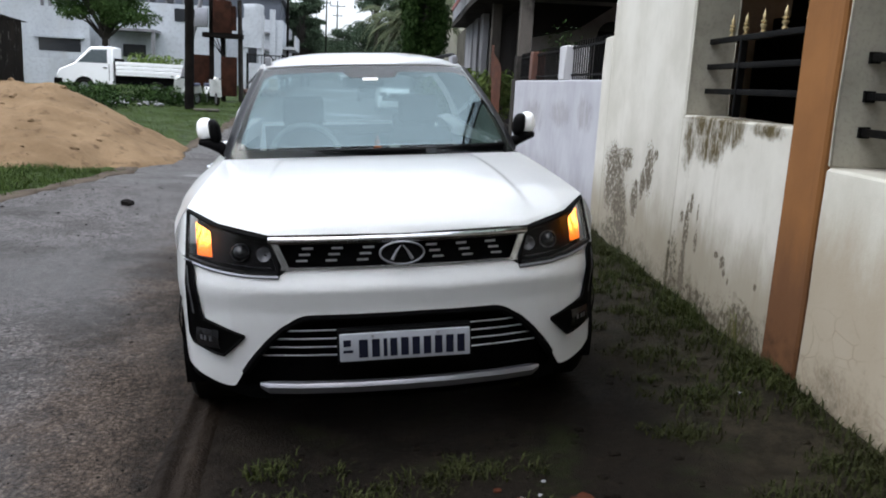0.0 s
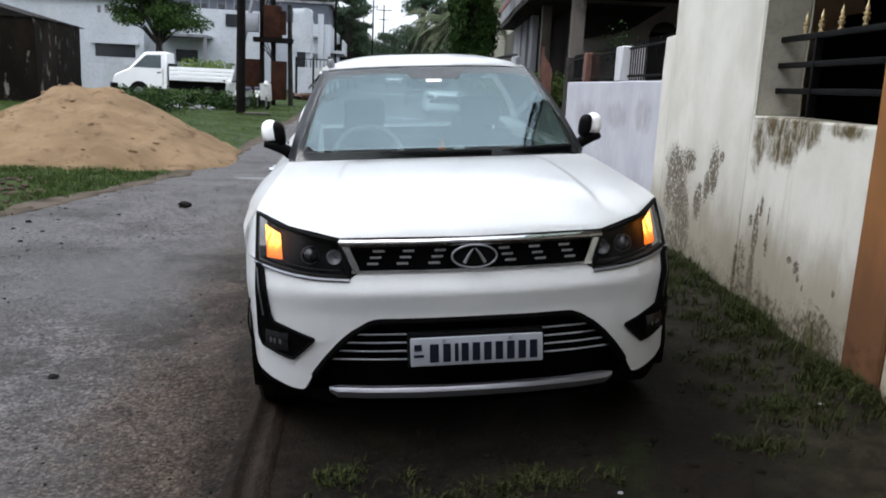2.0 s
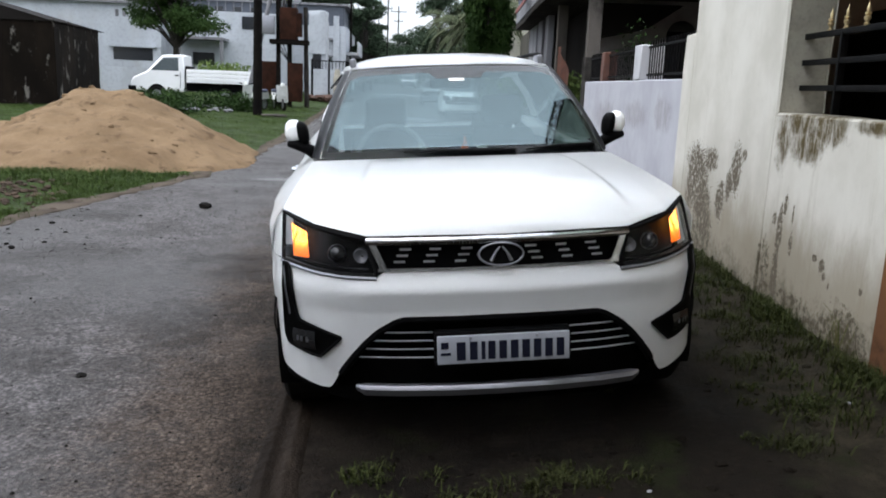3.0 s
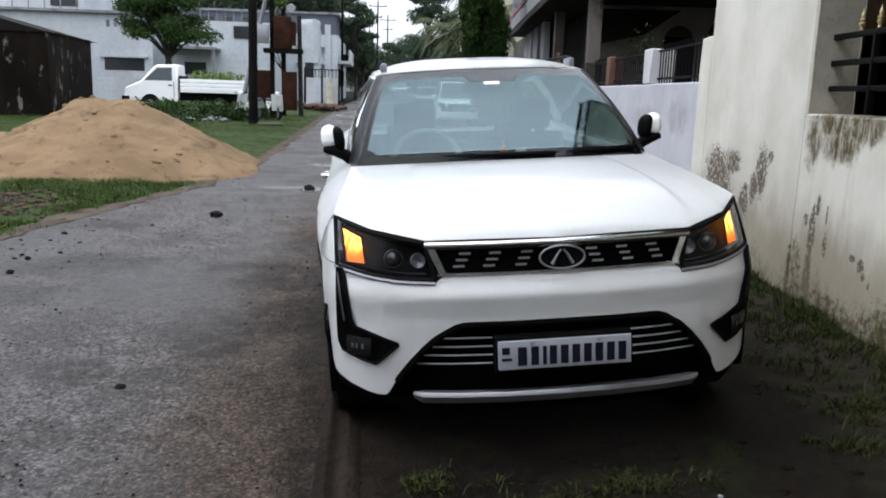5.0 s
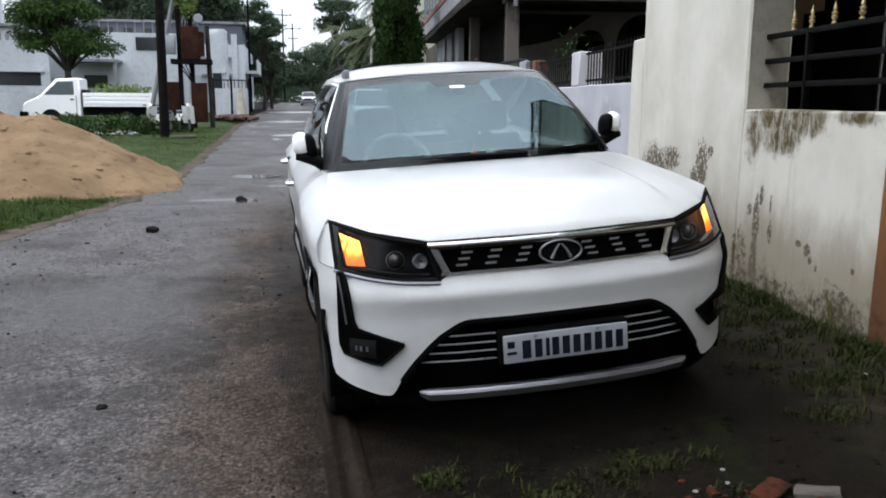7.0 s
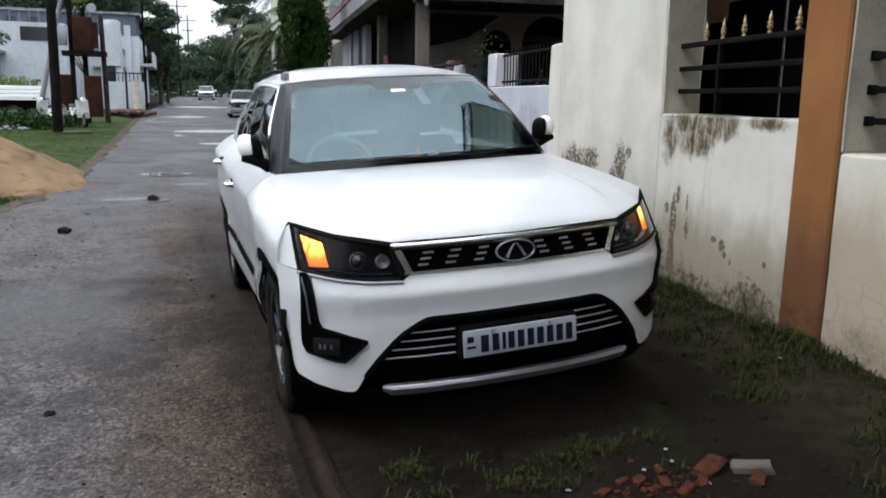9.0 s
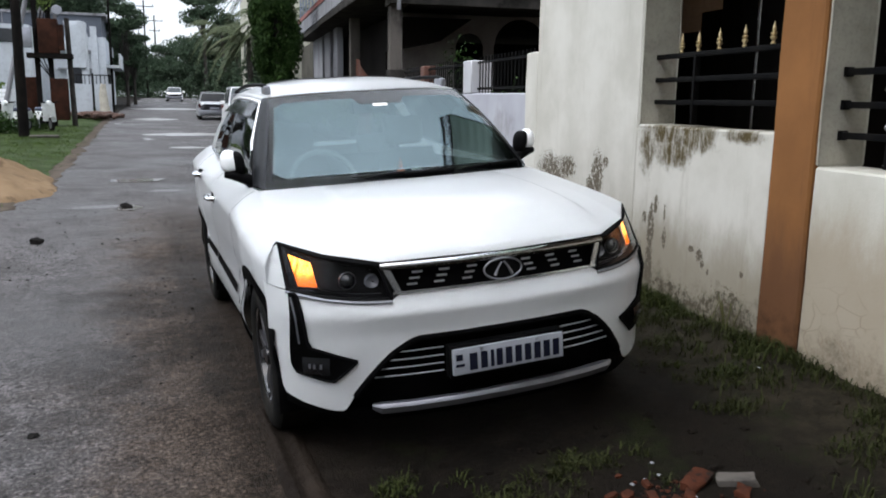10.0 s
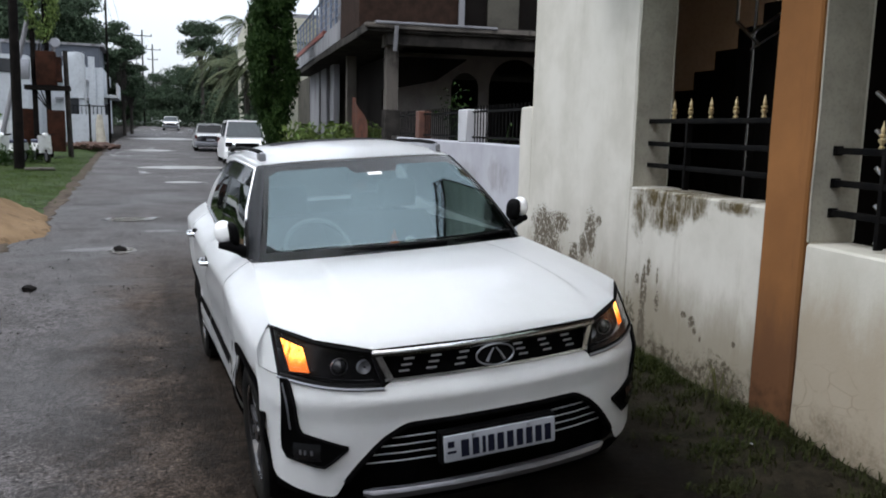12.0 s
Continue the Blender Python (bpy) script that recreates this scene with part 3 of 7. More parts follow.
def build_wheel(parent, x, y, z):
    s = 1 if x > 0 else -1
    hub = thing("wheel", "", "")
    hub.parent = parent
    hub.location = (x, y, z)
    R = 0.342
    tread = [(-0.10, 0.22), (-0.105, 0.29), (-0.095, 0.325), (-0.075, R), (0.075, R), (0.095, 0.325), (0.105, 0.29), (0.10, 0.235), (0.085, 0.22)]
    part("tyre", lathe([(s * a, r) for a, r in tread], "X", 48), RUBBER, hub)
    rim = [(-0.08, 0.225), (0.06, 0.222), (0.085, 0.232), (0.092, 0.228), (0.085, 0.215), (0.03, 0.205), (0.0, 0.19), (-0.01, 0.05)]
    part("rim", lathe([(s * a, r) for a, r in rim], "X", 40), GLOSS, hub)
    part("brake_disc", lathe([(s * 0.0, 0.001), (s * 0.0, 0.13), (s * -0.02, 0.13)], "X", 30), SATIN, hub)
    bm = bmesh.new()
    for k in range(5):
        for side in (-1, 1):
            a = k * math.tau / 5 + side * 0.17
            b = k * math.tau / 5 + side * 0.26
            pts = []
            for r, t, wd in ((0.045, k * math.tau / 5 + side * 0.12, 0.02), (0.13, a, 0.017), (0.222, b, 0.022)):
                pts.append((r, t, wd))
            ring = []
            for r, t, wd in pts:
                c, d = Vector((0, math.cos(t), math.sin(t))), Vector((0, -math.sin(t), math.cos(t)))
                ring.append([bm.verts.new(c * r + d * wd * e + Vector((s * (0.078 - 0.1 * max(0, 0.13 - r)), 0, 0)) - Vector((s * h, 0, 0))) for e, h in ((-1, 0.03), (-0.8, 0), (0.8, 0), (1, 0.03))])
            for p, q in zip(ring, ring[1:]):
                for i in range(3):
                    bm.faces.new((p[i], p[i + 1], q[i + 1], q[i]))
    part("spokes", bm, ALLOY, hub)
    part("hub_cap", lathe([(s * 0.05, 0.05), (s * 0.085, 0.045), (s * 0.09, 0.03), (s * 0.092, 0.001)], "X", 20), GLOSS, hub)
    return hub


WIDE = curve([(0.40, 0.884), (0.6, 0.914), (0.95, 0.926), (1.4, 0.914), (2.4, 0.915), (3.2, 0.924), (3.6, 0.915), (3.9, 0.86)])
TOP_X = curve([(0.40, 0.834), (0.43, 0.832), (0.8, 0.802), (1.26, 0.765), (1.5, 0.782), (2.4, 0.80), (3.2, 0.79), (3.6, 0.77), (3.92, 0.72)])
TOP_Z = curve([(0.40, 0.914), (0.43, 0.922), (0.5, 0.939), (0.6, 0.957), (0.8, 0.988), (1.0, 1.016), (1.26, 1.049), (1.6, 1.056), (2.5, 1.095), (3.2, 1.175), (3.6, 1.20), (3.92, 1.18)])
AXLES, ARCH = (0.775, 3.375), 0.385


def side_foot(y):
    z = 0.30
    for c in AXLES:
        if abs(y - c) < ARCH:
            z = max(z, 0.33 + math.sqrt(ARCH ** 2 - (y - c) ** 2))
    return z


def side_skin(y, z, out=0.0):
    zt, w = TOP_Z(y), WIDE(y)
    x = w - 0.05 * max(0, (0.5 - z) / 0.2) ** 2 - 0.026 * math.exp(-((z - 0.62) / 0.10) ** 2)
    k = clamp((z - (zt - 0.105)) / 0.105)
    x -= (w - TOP_X(y)) * (0.72 * k + 0.28 * k * k * k)
    return Vector((x + out, y, z))


def side_panel(y0, y1, n, out=0.0, low=None, high=None, thick=-0.006):
    low, high = low or side_foot, high or TOP_Z
    rows = [0, 0.04, 0.1, 0.2, 0.32, 0.45, 0.56, 0.66, 0.72, 0.77, 0.81, 0.84, 0.87, 0.9, 0.93, 0.965, 1.0]
    return sheet(lambda y, v: side_skin(y, low(y) + (high(y) - low(y)) * v, out), lin(y0, y1, n), rows, thick)


ROOF_EDGE_X = curve([(1.88, 0.572), (2.2, 0.60), (2.9, 0.605), (3.5, 0.585), (3.78, 0.56)])
ROOF_EDGE_Z = curve([(1.88, 1.518), (2.2, 1.552), (2.7, 1.572), (3.3, 1.552), (3.78, 1.49)])


def roof_point(a, y):
    x = a * ROOF_EDGE_X(y)
    front = 0.10 * (1 - a * a) * clamp((2.6 - y) / 0.72)
    return (x, y - front, ROOF_EDGE_Z(y) + (0.012 + 0.056 * step(y, 1.80, 2.55)) * (1 - abs(a) ** 3.6))


def screen_point(a, b):
    foot = Vector((0.735 * a, 1.12 + 0.135 * a * a, 1.062 - 0.008 * a * a))
    head = Vector((0.572 * a, 1.785 + 0.10 * a * a, 1.527 - 0.012 * abs(a) ** 2.6))
    p = foot.lerp(head, b)
    p.y -= 0.035 * math.sin(math.pi * b)
    p.z += 0.02 * math.sin(math.pi * b)
    return p


def hood_point(a, b):
    s = abs(a)
    front = Vector((straight([(0, 0), (0.55, 0.495), (0.8, 0.69), (1, 0.832)])(s), 0, 0))
    front.y = straight([(0, 0.035), (0.55, 0.085), (0.8, 0.22), (1, 0.43)])(s)
    front.z = straight([(0, 0.850), (0.55, 0.852), (0.8, 0.885), (1, 0.922)])(s)
    back = Vector((0.765 * s, 1.10 + 0.16 * s * s, 1.062 - 0.012 * s * s))
    p = front.lerp(back, b)
    g = 0.52 + 0.3 * s ** 2
    p.z = front.z + (back.z - front.z) * b ** g
    p.z += 0.022 * math.sin(math.pi * b ** 0.8) * (1 - s ** 4)
    p.z += 0.015 * step(s, 0.635, 0.585) * step(b, 0.02, 0.25) * step(b, 1.0, 0.8)
    p.x = p.x if a > 0 else -p.x
    return p


def build_suv(at):
    car = thing("suv", "white compact suv with lit amber indicators parked on the muddy verge", "car", at)

    # nose
    head_low = straight([(0.462, 0.700), (0.60, 0.705), (0.70, 0.717), (0.826, 0.742)])
    head_high = straight([(0.462, 0.712), (0.497, 0.838), (0.60, 0.854), (0.72, 0.876), (0.826, 0.914)])
    up = straight([(0, 0.722), (0.43, 0.722), (0.462, 0.698), (0.60, 0.702), (0.70, 0.714), (0.83, 0.741), (0.895, 0.75)])
    low = curve([(0, 0.548), (0.37, 0.546), (0.40, 0.536), (0.466, 0.495), (0.515, 0.45), (0.562, 0.395), (0.61, 0.33), (0.642, 0.272), (0.656, 0.243), (0.70, 0.240), (0.80, 0.266), (0.868, 0.30), (0.880, 0.42), (0.893, 0.556)])
    part("front_bumper", nose_patch(low, up, lin(-0.893, 0.893, 151), 18, 0, 0.006), PAINT, car, "white painted bumper", 50)
    lip = straight([(0, 0.19), (0.6, 0.19), (0.878, 0.25)])
    lip_top = straight([(0, 0.25), (0.64, 0.25), (0.72, 0.238), (0.80, 0.27), (0.86, 0.305), (0.878, 0.31)])
    part("bumper_lip", nose_patch(lip, lip_top, lin(-0.876, 0.876, 81), 5, -0.012, 0.02), TRIM, car, "black plastic chin")
    part("lower_grille", sheet(lambda x, v: nose(x, 0.2 + 0.36 * v, -0.075), lin(-0.68, 0.68, 41), lin(0, 1, 6), 0.01), TRIM, car, "black recessed air intake")
    rim = [nose(x, low(abs(x)) + 0.001, -0.006) for x in lin(-0.618, 0.618, 121)]
    part("intake_surround", tube([p + Vector((0, 0.006, -0.012)) for p in rim], 0.017, 8), TRIM, car)
    for z in (0.477, 0.443, 0.409, 0.375):
        reach = float(np.interp(z, [0.27, 0.33, 0.395, 0.45, 0.495], [0.63, 0.60, 0.553, 0.505, 0.455]))
        for s in (-1, 1):
            part("intake_bar", sheet(lambda x, v: nose(x, z + 0.007 * (v - 0.5), -0.022 + 0.004 * math.sin(math.pi * v)), lin(s * 0.262, s * reach, 9), lin(0, 1, 4), 0.012), BRIGHT, car, "slim chrome bar")
    bm = bmesh.new()
    ends = [-0.558, -0.548, -0.522] + lin(-0.515, 0.515, 27) + [0.522, 0.548, 0.558]

    def skid(x, k):
        out, z = ((-0.012, 0.270), (0.012, 0.268), (0.021, 0.256), (0.023, 0.252), (0.016, 0.226), (-0.012, 0.222))[int(k)]
        e = clamp((abs(x) - 0.522) / 0.036)
        return nose(x, 0.246 + (z - 0.246) * (1 - 0.55 * e) + 0.010 * e, out * (1 - 0.7 * e))

    add_grid(bm, skid, ends, range(6))
    bmesh.ops.holes_fill(bm, edges=bm.edges[:], sides=0)
    bmesh.ops.recalc_face_normals(bm, faces=bm.faces[:])
    part("skid_bar", bm, SKID, car, "brushed silver skid bar", 20)

    # number plate, its characters as plain bars
    holder = part("number_plate", box((-0.25, -0.004, 0.369), (0.25, 0.02, 0.478), 0.006), PLATE, car, "white number plate with dark blue bars")
    part("plate_carrier", box((-0.258, 0.006, 0.356), (0.258, 0.06, 0.49), 0.004), TRIM, car)
    x = -0.178
    for w in (0.042, 0.036, 0.018, 0.034, 0.036, 0.036, 0.036, 0.036, 0.036, 0.036):
        part("bar", box((x, -0.0065, 0.384), (x + w * 0.8, -0.0035, 0.454)), INK, holder)
        x += w + 0.0075
    part("bar", box((-0.236, -0.0065, 0.43), (-0.208, -0.0035, 0.455)), INK, holder)
    part("bar", box((-0.238, -0.0065, 0.405), (-0.2, -0.0035, 0.415)), INK, holder)
    for s in (-0.125, 0.125):
        part("screw", lathe([(-0.009, 0.001), (-0.009, 0.006), (-0.003, 0.007)], "Y", 10, (s, 0, 0.468)), SATIN, holder)

    # upper grille
    part("grille", sheet(lambda x, v: nose(x, 0.72 + 0.115 * v, -0.03), lin(-0.47, 0.47, 31), lin(0, 1, 5), 0.01), TRIM, car, "black grille")
    top_bar = sheet(lambda x, v: nose(x, 0.817 + 0.028 * v, 0.006 + 0.006 * math.sin(math.pi * v)), lin(-0.497, 0.497, 41), lin(0, 1, 6), 0.012)
    part("grille_chrome", top_bar, CHROME, car, "polished chrome bar")
    part("grille_chrome", sheet(lambda x, v: nose(x, 0.720 + 0.011 * v, 0.004), lin(-0.455, 0.455, 31), lin(0, 1, 4), 0.01), CHROME, car)
    for s in (-1, 1):
        part("grille_chrome", sheet(lambda u, v: nose(s * (0.487 - 0.043 * (1 - v) - 0.026 * (1 - u)), 0.721 + 0.100 * v, 0.007), lin(0, 1, 4), lin(0, 1, 7), 0.012), CHROME, car)
    for s, cols in ((-1, (-0.366, -0.256, -0.138)), (1, (0.126, 0.243, 0.36))):
        for c in cols:
            for k, z in enumerate((0.799, 0.776, 0.753)):
                xc = c - s * 0.012 * (1 - k)
                part("grille_dash", sheet(lambda x, v: nose(x, z + 0.009 * (v - 0.5), -0.012 + 0.004 * v), [xc - 0.021, xc - 0.014, xc + 0.014, xc + 0.021], lin(0, 1, 3), 0.01), BRIGHT, car)
    ring = [nose(-0.002 + 0.083 * math.cos(t), 0.777 + 0.042 * math.sin(t), 0.014) for t in lin(0, math.tau, 41)[:-1]]
    badge = part("badge", tube(ring, 0.0038, 8, True), SATIN, car, "oval chrome badge")
    disc = bmesh.new()
    disc.faces.new([disc.verts.new(nose(-0.002 + 0.08 * math.cos(t), 0.777 + 0.04 * math.sin(t), 0.006)) for t in lin(0, math.tau, 33)[:-1]])
    part("badge_back", disc, TRIM, badge)
    for s in (-1, 1):
        part("badge_stroke", tube([nose(-0.002 + s * 0.038, 0.752, 0.014), nose(-0.002 + s * 0.02, 0.785, 0.015), nose(-0.002 + s * 0.004, 0.805, 0.014)], [0.007, 0.0045, 0.003], 8), SATIN, badge)

    # headlights
    for s in (-1, 1):
        lamp = part("headlight", sheet(lambda x, v: nose(s * x, head_low(x) + (head_high(x) - head_low(x)) * v, -0.055), lin(0.463, 0.845, 31), lin(0, 1, 8), 0.004), LAMP_DARK, car, "dark headlight with lit amber indicator")
        edge = [nose(s * x, head_low(x), 0.0) for x in lin(0.466, 0.826, 31)] + [nose(s * x, head_high(x), 0.0) for x in lin(0.826, 0.466, 31)]
        part("bezel", tube(edge, 0.0085, 8, True), TRIM, lamp)
        part("lower_trim", tube([nose(s * x, head_low(x) - 0.006, 0.003) for x in lin(0.462, 0.83, 25)], 0.008, 8), SATIN, lamp, "grey trim line")
        part("lens", sheet(lambda x, v: nose(s * x, head_low(x) + (head_high(x) - head_low(x)) * v, 0.002), lin(0.463, 0.828, 31), lin(0, 1, 8), 0, s < 0), LENS, lamp, "clear lens")
        walls = bmesh.new()
        add_grid(walls, lambda i, v: edge[int(i)] + Vector((0, 0.06 * v, 0)), range(62), [0, 0.5, 1])
        part("reflector_wall", walls, LAMP_DARK, lamp)
        part("indicator", sheet(lambda x, v: nose(s * (x - 0.012 * (1 - v)), 0.753 + (head_high(x) - 0.042 - 0.753) * v, -0.026), lin(0.748, 0.818, 8), lin(0, 1, 8), 0.02), AMBER, lamp, "glowing amber indicator")
        for x in (0.625,):
            c = nose(s * x, 0.775, -0.036)
            part("projector", lathe([(0.03, 0.030), (0.0, 0.032), (-0.004, 0.027), (-0.014, 0.020), (-0.02, 0.001)], "Y", 24, c), FOG_LENS, lamp)
            part("projector_ring", lathe([(0.004, 0.032), (-0.006, 0.034), (0.004, 0.036)], "Y", 24, c), SKID, lamp)
        part("reflector_bowl", lathe([(0.02, 0.030), (0.004, 0.026), (0.016, 0.012), (0.02, 0.001)], "Y", 20, nose(s * 0.528, 0.768, -0.036)), DRL, lamp)
        part("reflector_fin", sheet(lambda x, v: nose(s * x, head_high(x) - 0.03 + 0.008 * v, -0.03 + 0.015 * v), lin(0.53, 0.72, 12), [0, 1], 0.004), CHROME, lamp)
        part("reflector_fin", sheet(lambda x, v: nose(s * x, head_low(x) + 0.02 + 0.006 * v, -0.03 + 0.015 * v), lin(0.50, 0.73, 12), [0, 1], 0.004), SATIN, lamp)

    # fog lamp pods with the upright running lights
    pod_high = straight([(0.606, 0.459), (0.762, 0.512), (0.775, 0.54), (0.795, 0.732), (0.820, 0.734), (0.828, 0.5)])
    pod_low = straight([(0.606, 0.455), (0.690, 0.372), (0.70, 0.370), (0.815, 0.404), (0.828, 0.44)])
    pod_x = [0.606, 0.63, 0.66, 0.69, 0.72, 0.745, 0.762, 0.767, 0.772, 0.777, 0.782, 0.787, 0.792, 0.797, 0.803, 0.808, 0.813, 0.818, 0.823, 0.828]
    for s in (-1, 1):
        pod = part("fog_lamp", nose_patch(pod_low, pod_high, [s * x for x in pod_x], 16, 0.011, 0.018), TRIM, car, "black fog lamp surround")
        rim = [nose(s * x, pod_low(x), 0.009) for x in pod_x] + [nose(s * x, pod_high(x), 0.009) for x in pod_x[::-1]]
        part("surround_edge", tube(rim, 0.006, 6, True), TRIM, pod)
        part("running_light", sheet(lambda u, v: nose(s * (0.794 + 0.006 * u + 0.015 * v), 0.53 + 0.19 * v, 0.017), lin(0, 1, 3), lin(0, 1, 10), 0.008), DRL, pod, "unlit grey running light")
        part("fog_bulb", sheet(lambda x, v: nose(s * x, 0.40 + 0.075 * v, 0.016 + 0.006 * math.sin(math.pi * v)), lin(0.70, 0.79, 8), lin(0, 1, 6), 0.012), FOG_LENS, pod, "dark fog lamp lens")
        for x in (0.725, 0.745, 0.76):
            part("fog_led", sheet(lambda u, v: nose(s * (x + 0.008 * u), 0.43 + 0.02 * v, 0.025), [0, 1], [0, 1], 0.004), SATIN, pod)

    # bonnet
    part("bonnet", sheet(hood_point, lin(-1, 1, 121), [0, 0.008, 0.02, 0.04, 0.07, 0.11, 0.16, 0.22, 0.3, 0.4, 0.5, 0.6, 0.7, 0.8, 0.9, 1.0], 0.012), PAINT, car, "white bonnet with two creases", 60)
    cheek = [0.826, 0.838, 0.85, 0.86, 0.868, 0.876, 0.884, 0.893]
    for s in (-1, 1):
        part("wing_cheek", nose_patch(straight([(0.8, 0.742), (0.9, 0.752)]), straight([(0.826, 0.914), (0.85, 0.897), (0.875, 0.86), (0.9, 0.79)]), [s * x for x in cheek], 8, 0, 0.006), PAINT, car)
    part("bonnet_gap", tube([hood_point(a, 0) + Vector((0, 0.006, -0.006)) for a in lin(-0.99, 0.99, 61)], 0.005, 6), TRIM, car)

    # flanks
    for s in (1, -1):
        def put(name, bm, material, label="", smooth=50, under=None):
            if s < 0:
                for v in bm.verts:
                    v.co.x = -v.co.x
                bmesh.ops.reverse_faces(bm, faces=bm.faces[:])
            return part(name, bm, material, under or car, label, smooth)

        put("fender", side_panel(0.44, 1.335, 61), PAINT, "white front wing")
        fd = put("front_door", side_panel(1.342, 2.345, 21, low=lambda y: 0.33), PAINT, "white door")
        rd = put("rear_door", side_panel(2.352, 3.11, 31, low=lambda y: max(0.33, side_foot(y))), PAINT, "white door")
        put("rear_wing", side_panel(3.117, 3.92, 61), PAINT)
        put("sill_cladding", side_panel(1.18, 2.97, 15, 0.008, lambda y: 0.235, lambda y: 0.335, -0.03), TRIM, "black sill cladding")
        for y0, y1 in ((1.36, 2.33), (2.37, 2.98)):
            put("door_moulding", side_panel(y0, y1, 15, 0.010, lambda y: 0.515 + 0.02 * (y - 1.36), lambda y: 0.56 + 0.02 * (y - 1.36), -0.012), TRIM, "black rubbing strip")
        for c in AXLES:
            a = [-0.13 * math.pi + 1.26 * math.pi * i / 40 for i in range(41)]
            bm = bmesh.new()
            add_grid(bm, lambda t, v: side_skin(clamp(c - (ARCH - 0.012 + 0.062 * v) * math.cos(t), 0.40, 3.9), max(0.235, 0.33 + (ARCH - 0.012 + 0.062 * v) * math.sin(t)), 0.014 - 0.008 * v * v), a, lin(0, 1, 5))
            bmesh.ops.solidify(bm, geom=bm.faces[:], thickness=-0.02)
            put("arch_cladding", bm, TRIM, "black wheel arch cladding")
            bm = bmesh.new()
            add_grid(bm, lambda t, v: Vector((0.885 - 0.36 * v, c - (ARCH - 0.006) * math.cos(t), 0.33 + (ARCH - 0.006) * math.sin(t))), a, lin(0, 1, 3))
            put("arch_liner", bm, TRIM)
        for k, (y, door) in enumerate(((2.20, fd), (2.98, rd))):
            z = TOP_Z(y) - (0.14 if k == 0 else 0.115)
            bm = bmesh.new()
            base = side_skin(y, z)
            add_tube(bm, [base + Vector((dx, dy, 0)) for dx, dy in ((0.0, -0.10), (0.034, -0.085), (0.042, 0.0), (0.034, 0.085), (0.0, 0.10))], [0.013, 0.014, 0.014, 0.014, 0.013], 10)
            put("door_handle", bm, CHROME, "chrome door handle", under=door)
            put("handle_recess", side_panel(y - 0.07, y + 0.07, 7, 0.001, lambda q: z - 0.03, lambda q: z + 0.03, -0.002), TRIM, under=door)
        # upper frame: windows, pillars
        foot0, foot1, head0, head1 = 1.44, 3.42, 1.985, 3.35

        def upper(u, v, out=0.0):
            yb, yt = foot0 + (foot1 - foot0) * u, head0 + (head1 - head0) * u
            b, t = Vector((TOP_X(yb) - 0.004, yb, TOP_Z(yb) + 0.006)), Vector((ROOF_EDGE_X(yt) + 0.022, yt, ROOF_EDGE_Z(yt) - 0.035 - 0.02 * step(u, 0.7, 1)))
            p = b.lerp(t, v)
            p.x += 0.022 * math.sin(math.pi * v) + out
            return p

        def span(u0, u1, n, thick=0.0, out=0.0, v0=0.0, v1=1.0):
            return sheet(lambda u, v: upper(u, v, out), lin(u0, u1, n), lin(v0, v1, 9), thick)

        put("side_window", span(0.015, 0.45, 12, v0=0.04), PRIVACY, "dark tinted window", under=fd)
        put("side_window", span(0.50, 0.86, 12, v0=0.04), PRIVACY, "dark tinted window", under=rd)
        put("door_pillar", span(0.447, 0.503, 4, -0.02, 0.003), GLOSS)
        put("rear_pillar", span(0.857, 1.0, 6, -0.02, 0.003), PAINT)
        put("window_strip", tube([upper(u, 0.02, 0.004) for u in lin(0, 0.9, 30)], 0.009, 8), GLOSS)
        put("roof_frame", tube([upper(0.0, 0.03, 0.0), upper(0, 0.5, 0.006)] + [upper(u, 1.0, 0.006) for u in lin(0.0, 0.9, 20)], 0.008, 8), PAINT, "white window frame")
        put("weather_visor", sheet(lambda u, v: upper(u, 0.80 + 0.2 * v, 0.03 * (1 - v) + 0.004), lin(0.03, 0.86, 20), lin(0, 1, 4), 0.003), GLOSS, "dark rain visor")
        # windscreen pillar
        put("screen_pillar", sheet(lambda v, w: screen_point(1.0, v).lerp(upper(0.0, v), w) + Vector((0.018, -0.012, 0.01)) * math.sin(math.pi * w), lin(0, 1, 14), lin(0, 1, 7), -0.004), PILLAR, "dark grey windscreen pillar")
        put("cant_rail", sheet(lambda y, w: Vector(roof_point(1.0, y)).lerp(upper(clamp((y - head0) / (head1 - head0)), 1.0), w) + Vector((0.008, 0, 0.006)) * math.sin(math.pi * w), lin(1.885, 3.78, 30), lin(0, 1, 5), 0.004), PAINT)
        put("cowl_corner", sheet(lambda y, w: Vector((TOP_X(y), y, TOP_Z(y) - 0.003)).lerp(Vector((0.60, y, TOP_Z(y) + 0.0)), w), lin(1.20, 1.46, 6), lin(0, 1, 4), 0.004), GLOSS)
        # roof rail
        rail = [Vector((0.552, 2.02, 1.556)), Vector((0.560, 2.06, 1.585)), Vector((0.566, 2.14, 1.596)), Vector((0.572, 2.4, 1.606)), Vector((0.574, 2.8, 1.610)), Vector((0.566, 3.2, 1.60)), Vector((0.556, 3.42, 1.588)), Vector((0.552, 3.5, 1.555))]
        rr = put("roof_rail", tube(rail, [0.015, 0.016, 0.013, 0.012, 0.012, 0.012, 0.016, 0.016], 10), TRIM, "black roof rail with silver feet")
        put("rail_foot", box((0.538, 2.0, 1.535), (0.576, 2.13, 1.588), 0.014), SATIN, under=rr)
        put("rail_foot", box((0.535, 3.38, 1.535), (0.585, 3.5, 1.575), 0.012), SATIN, under=rr)
        # mirror
        cap = bmesh.new()
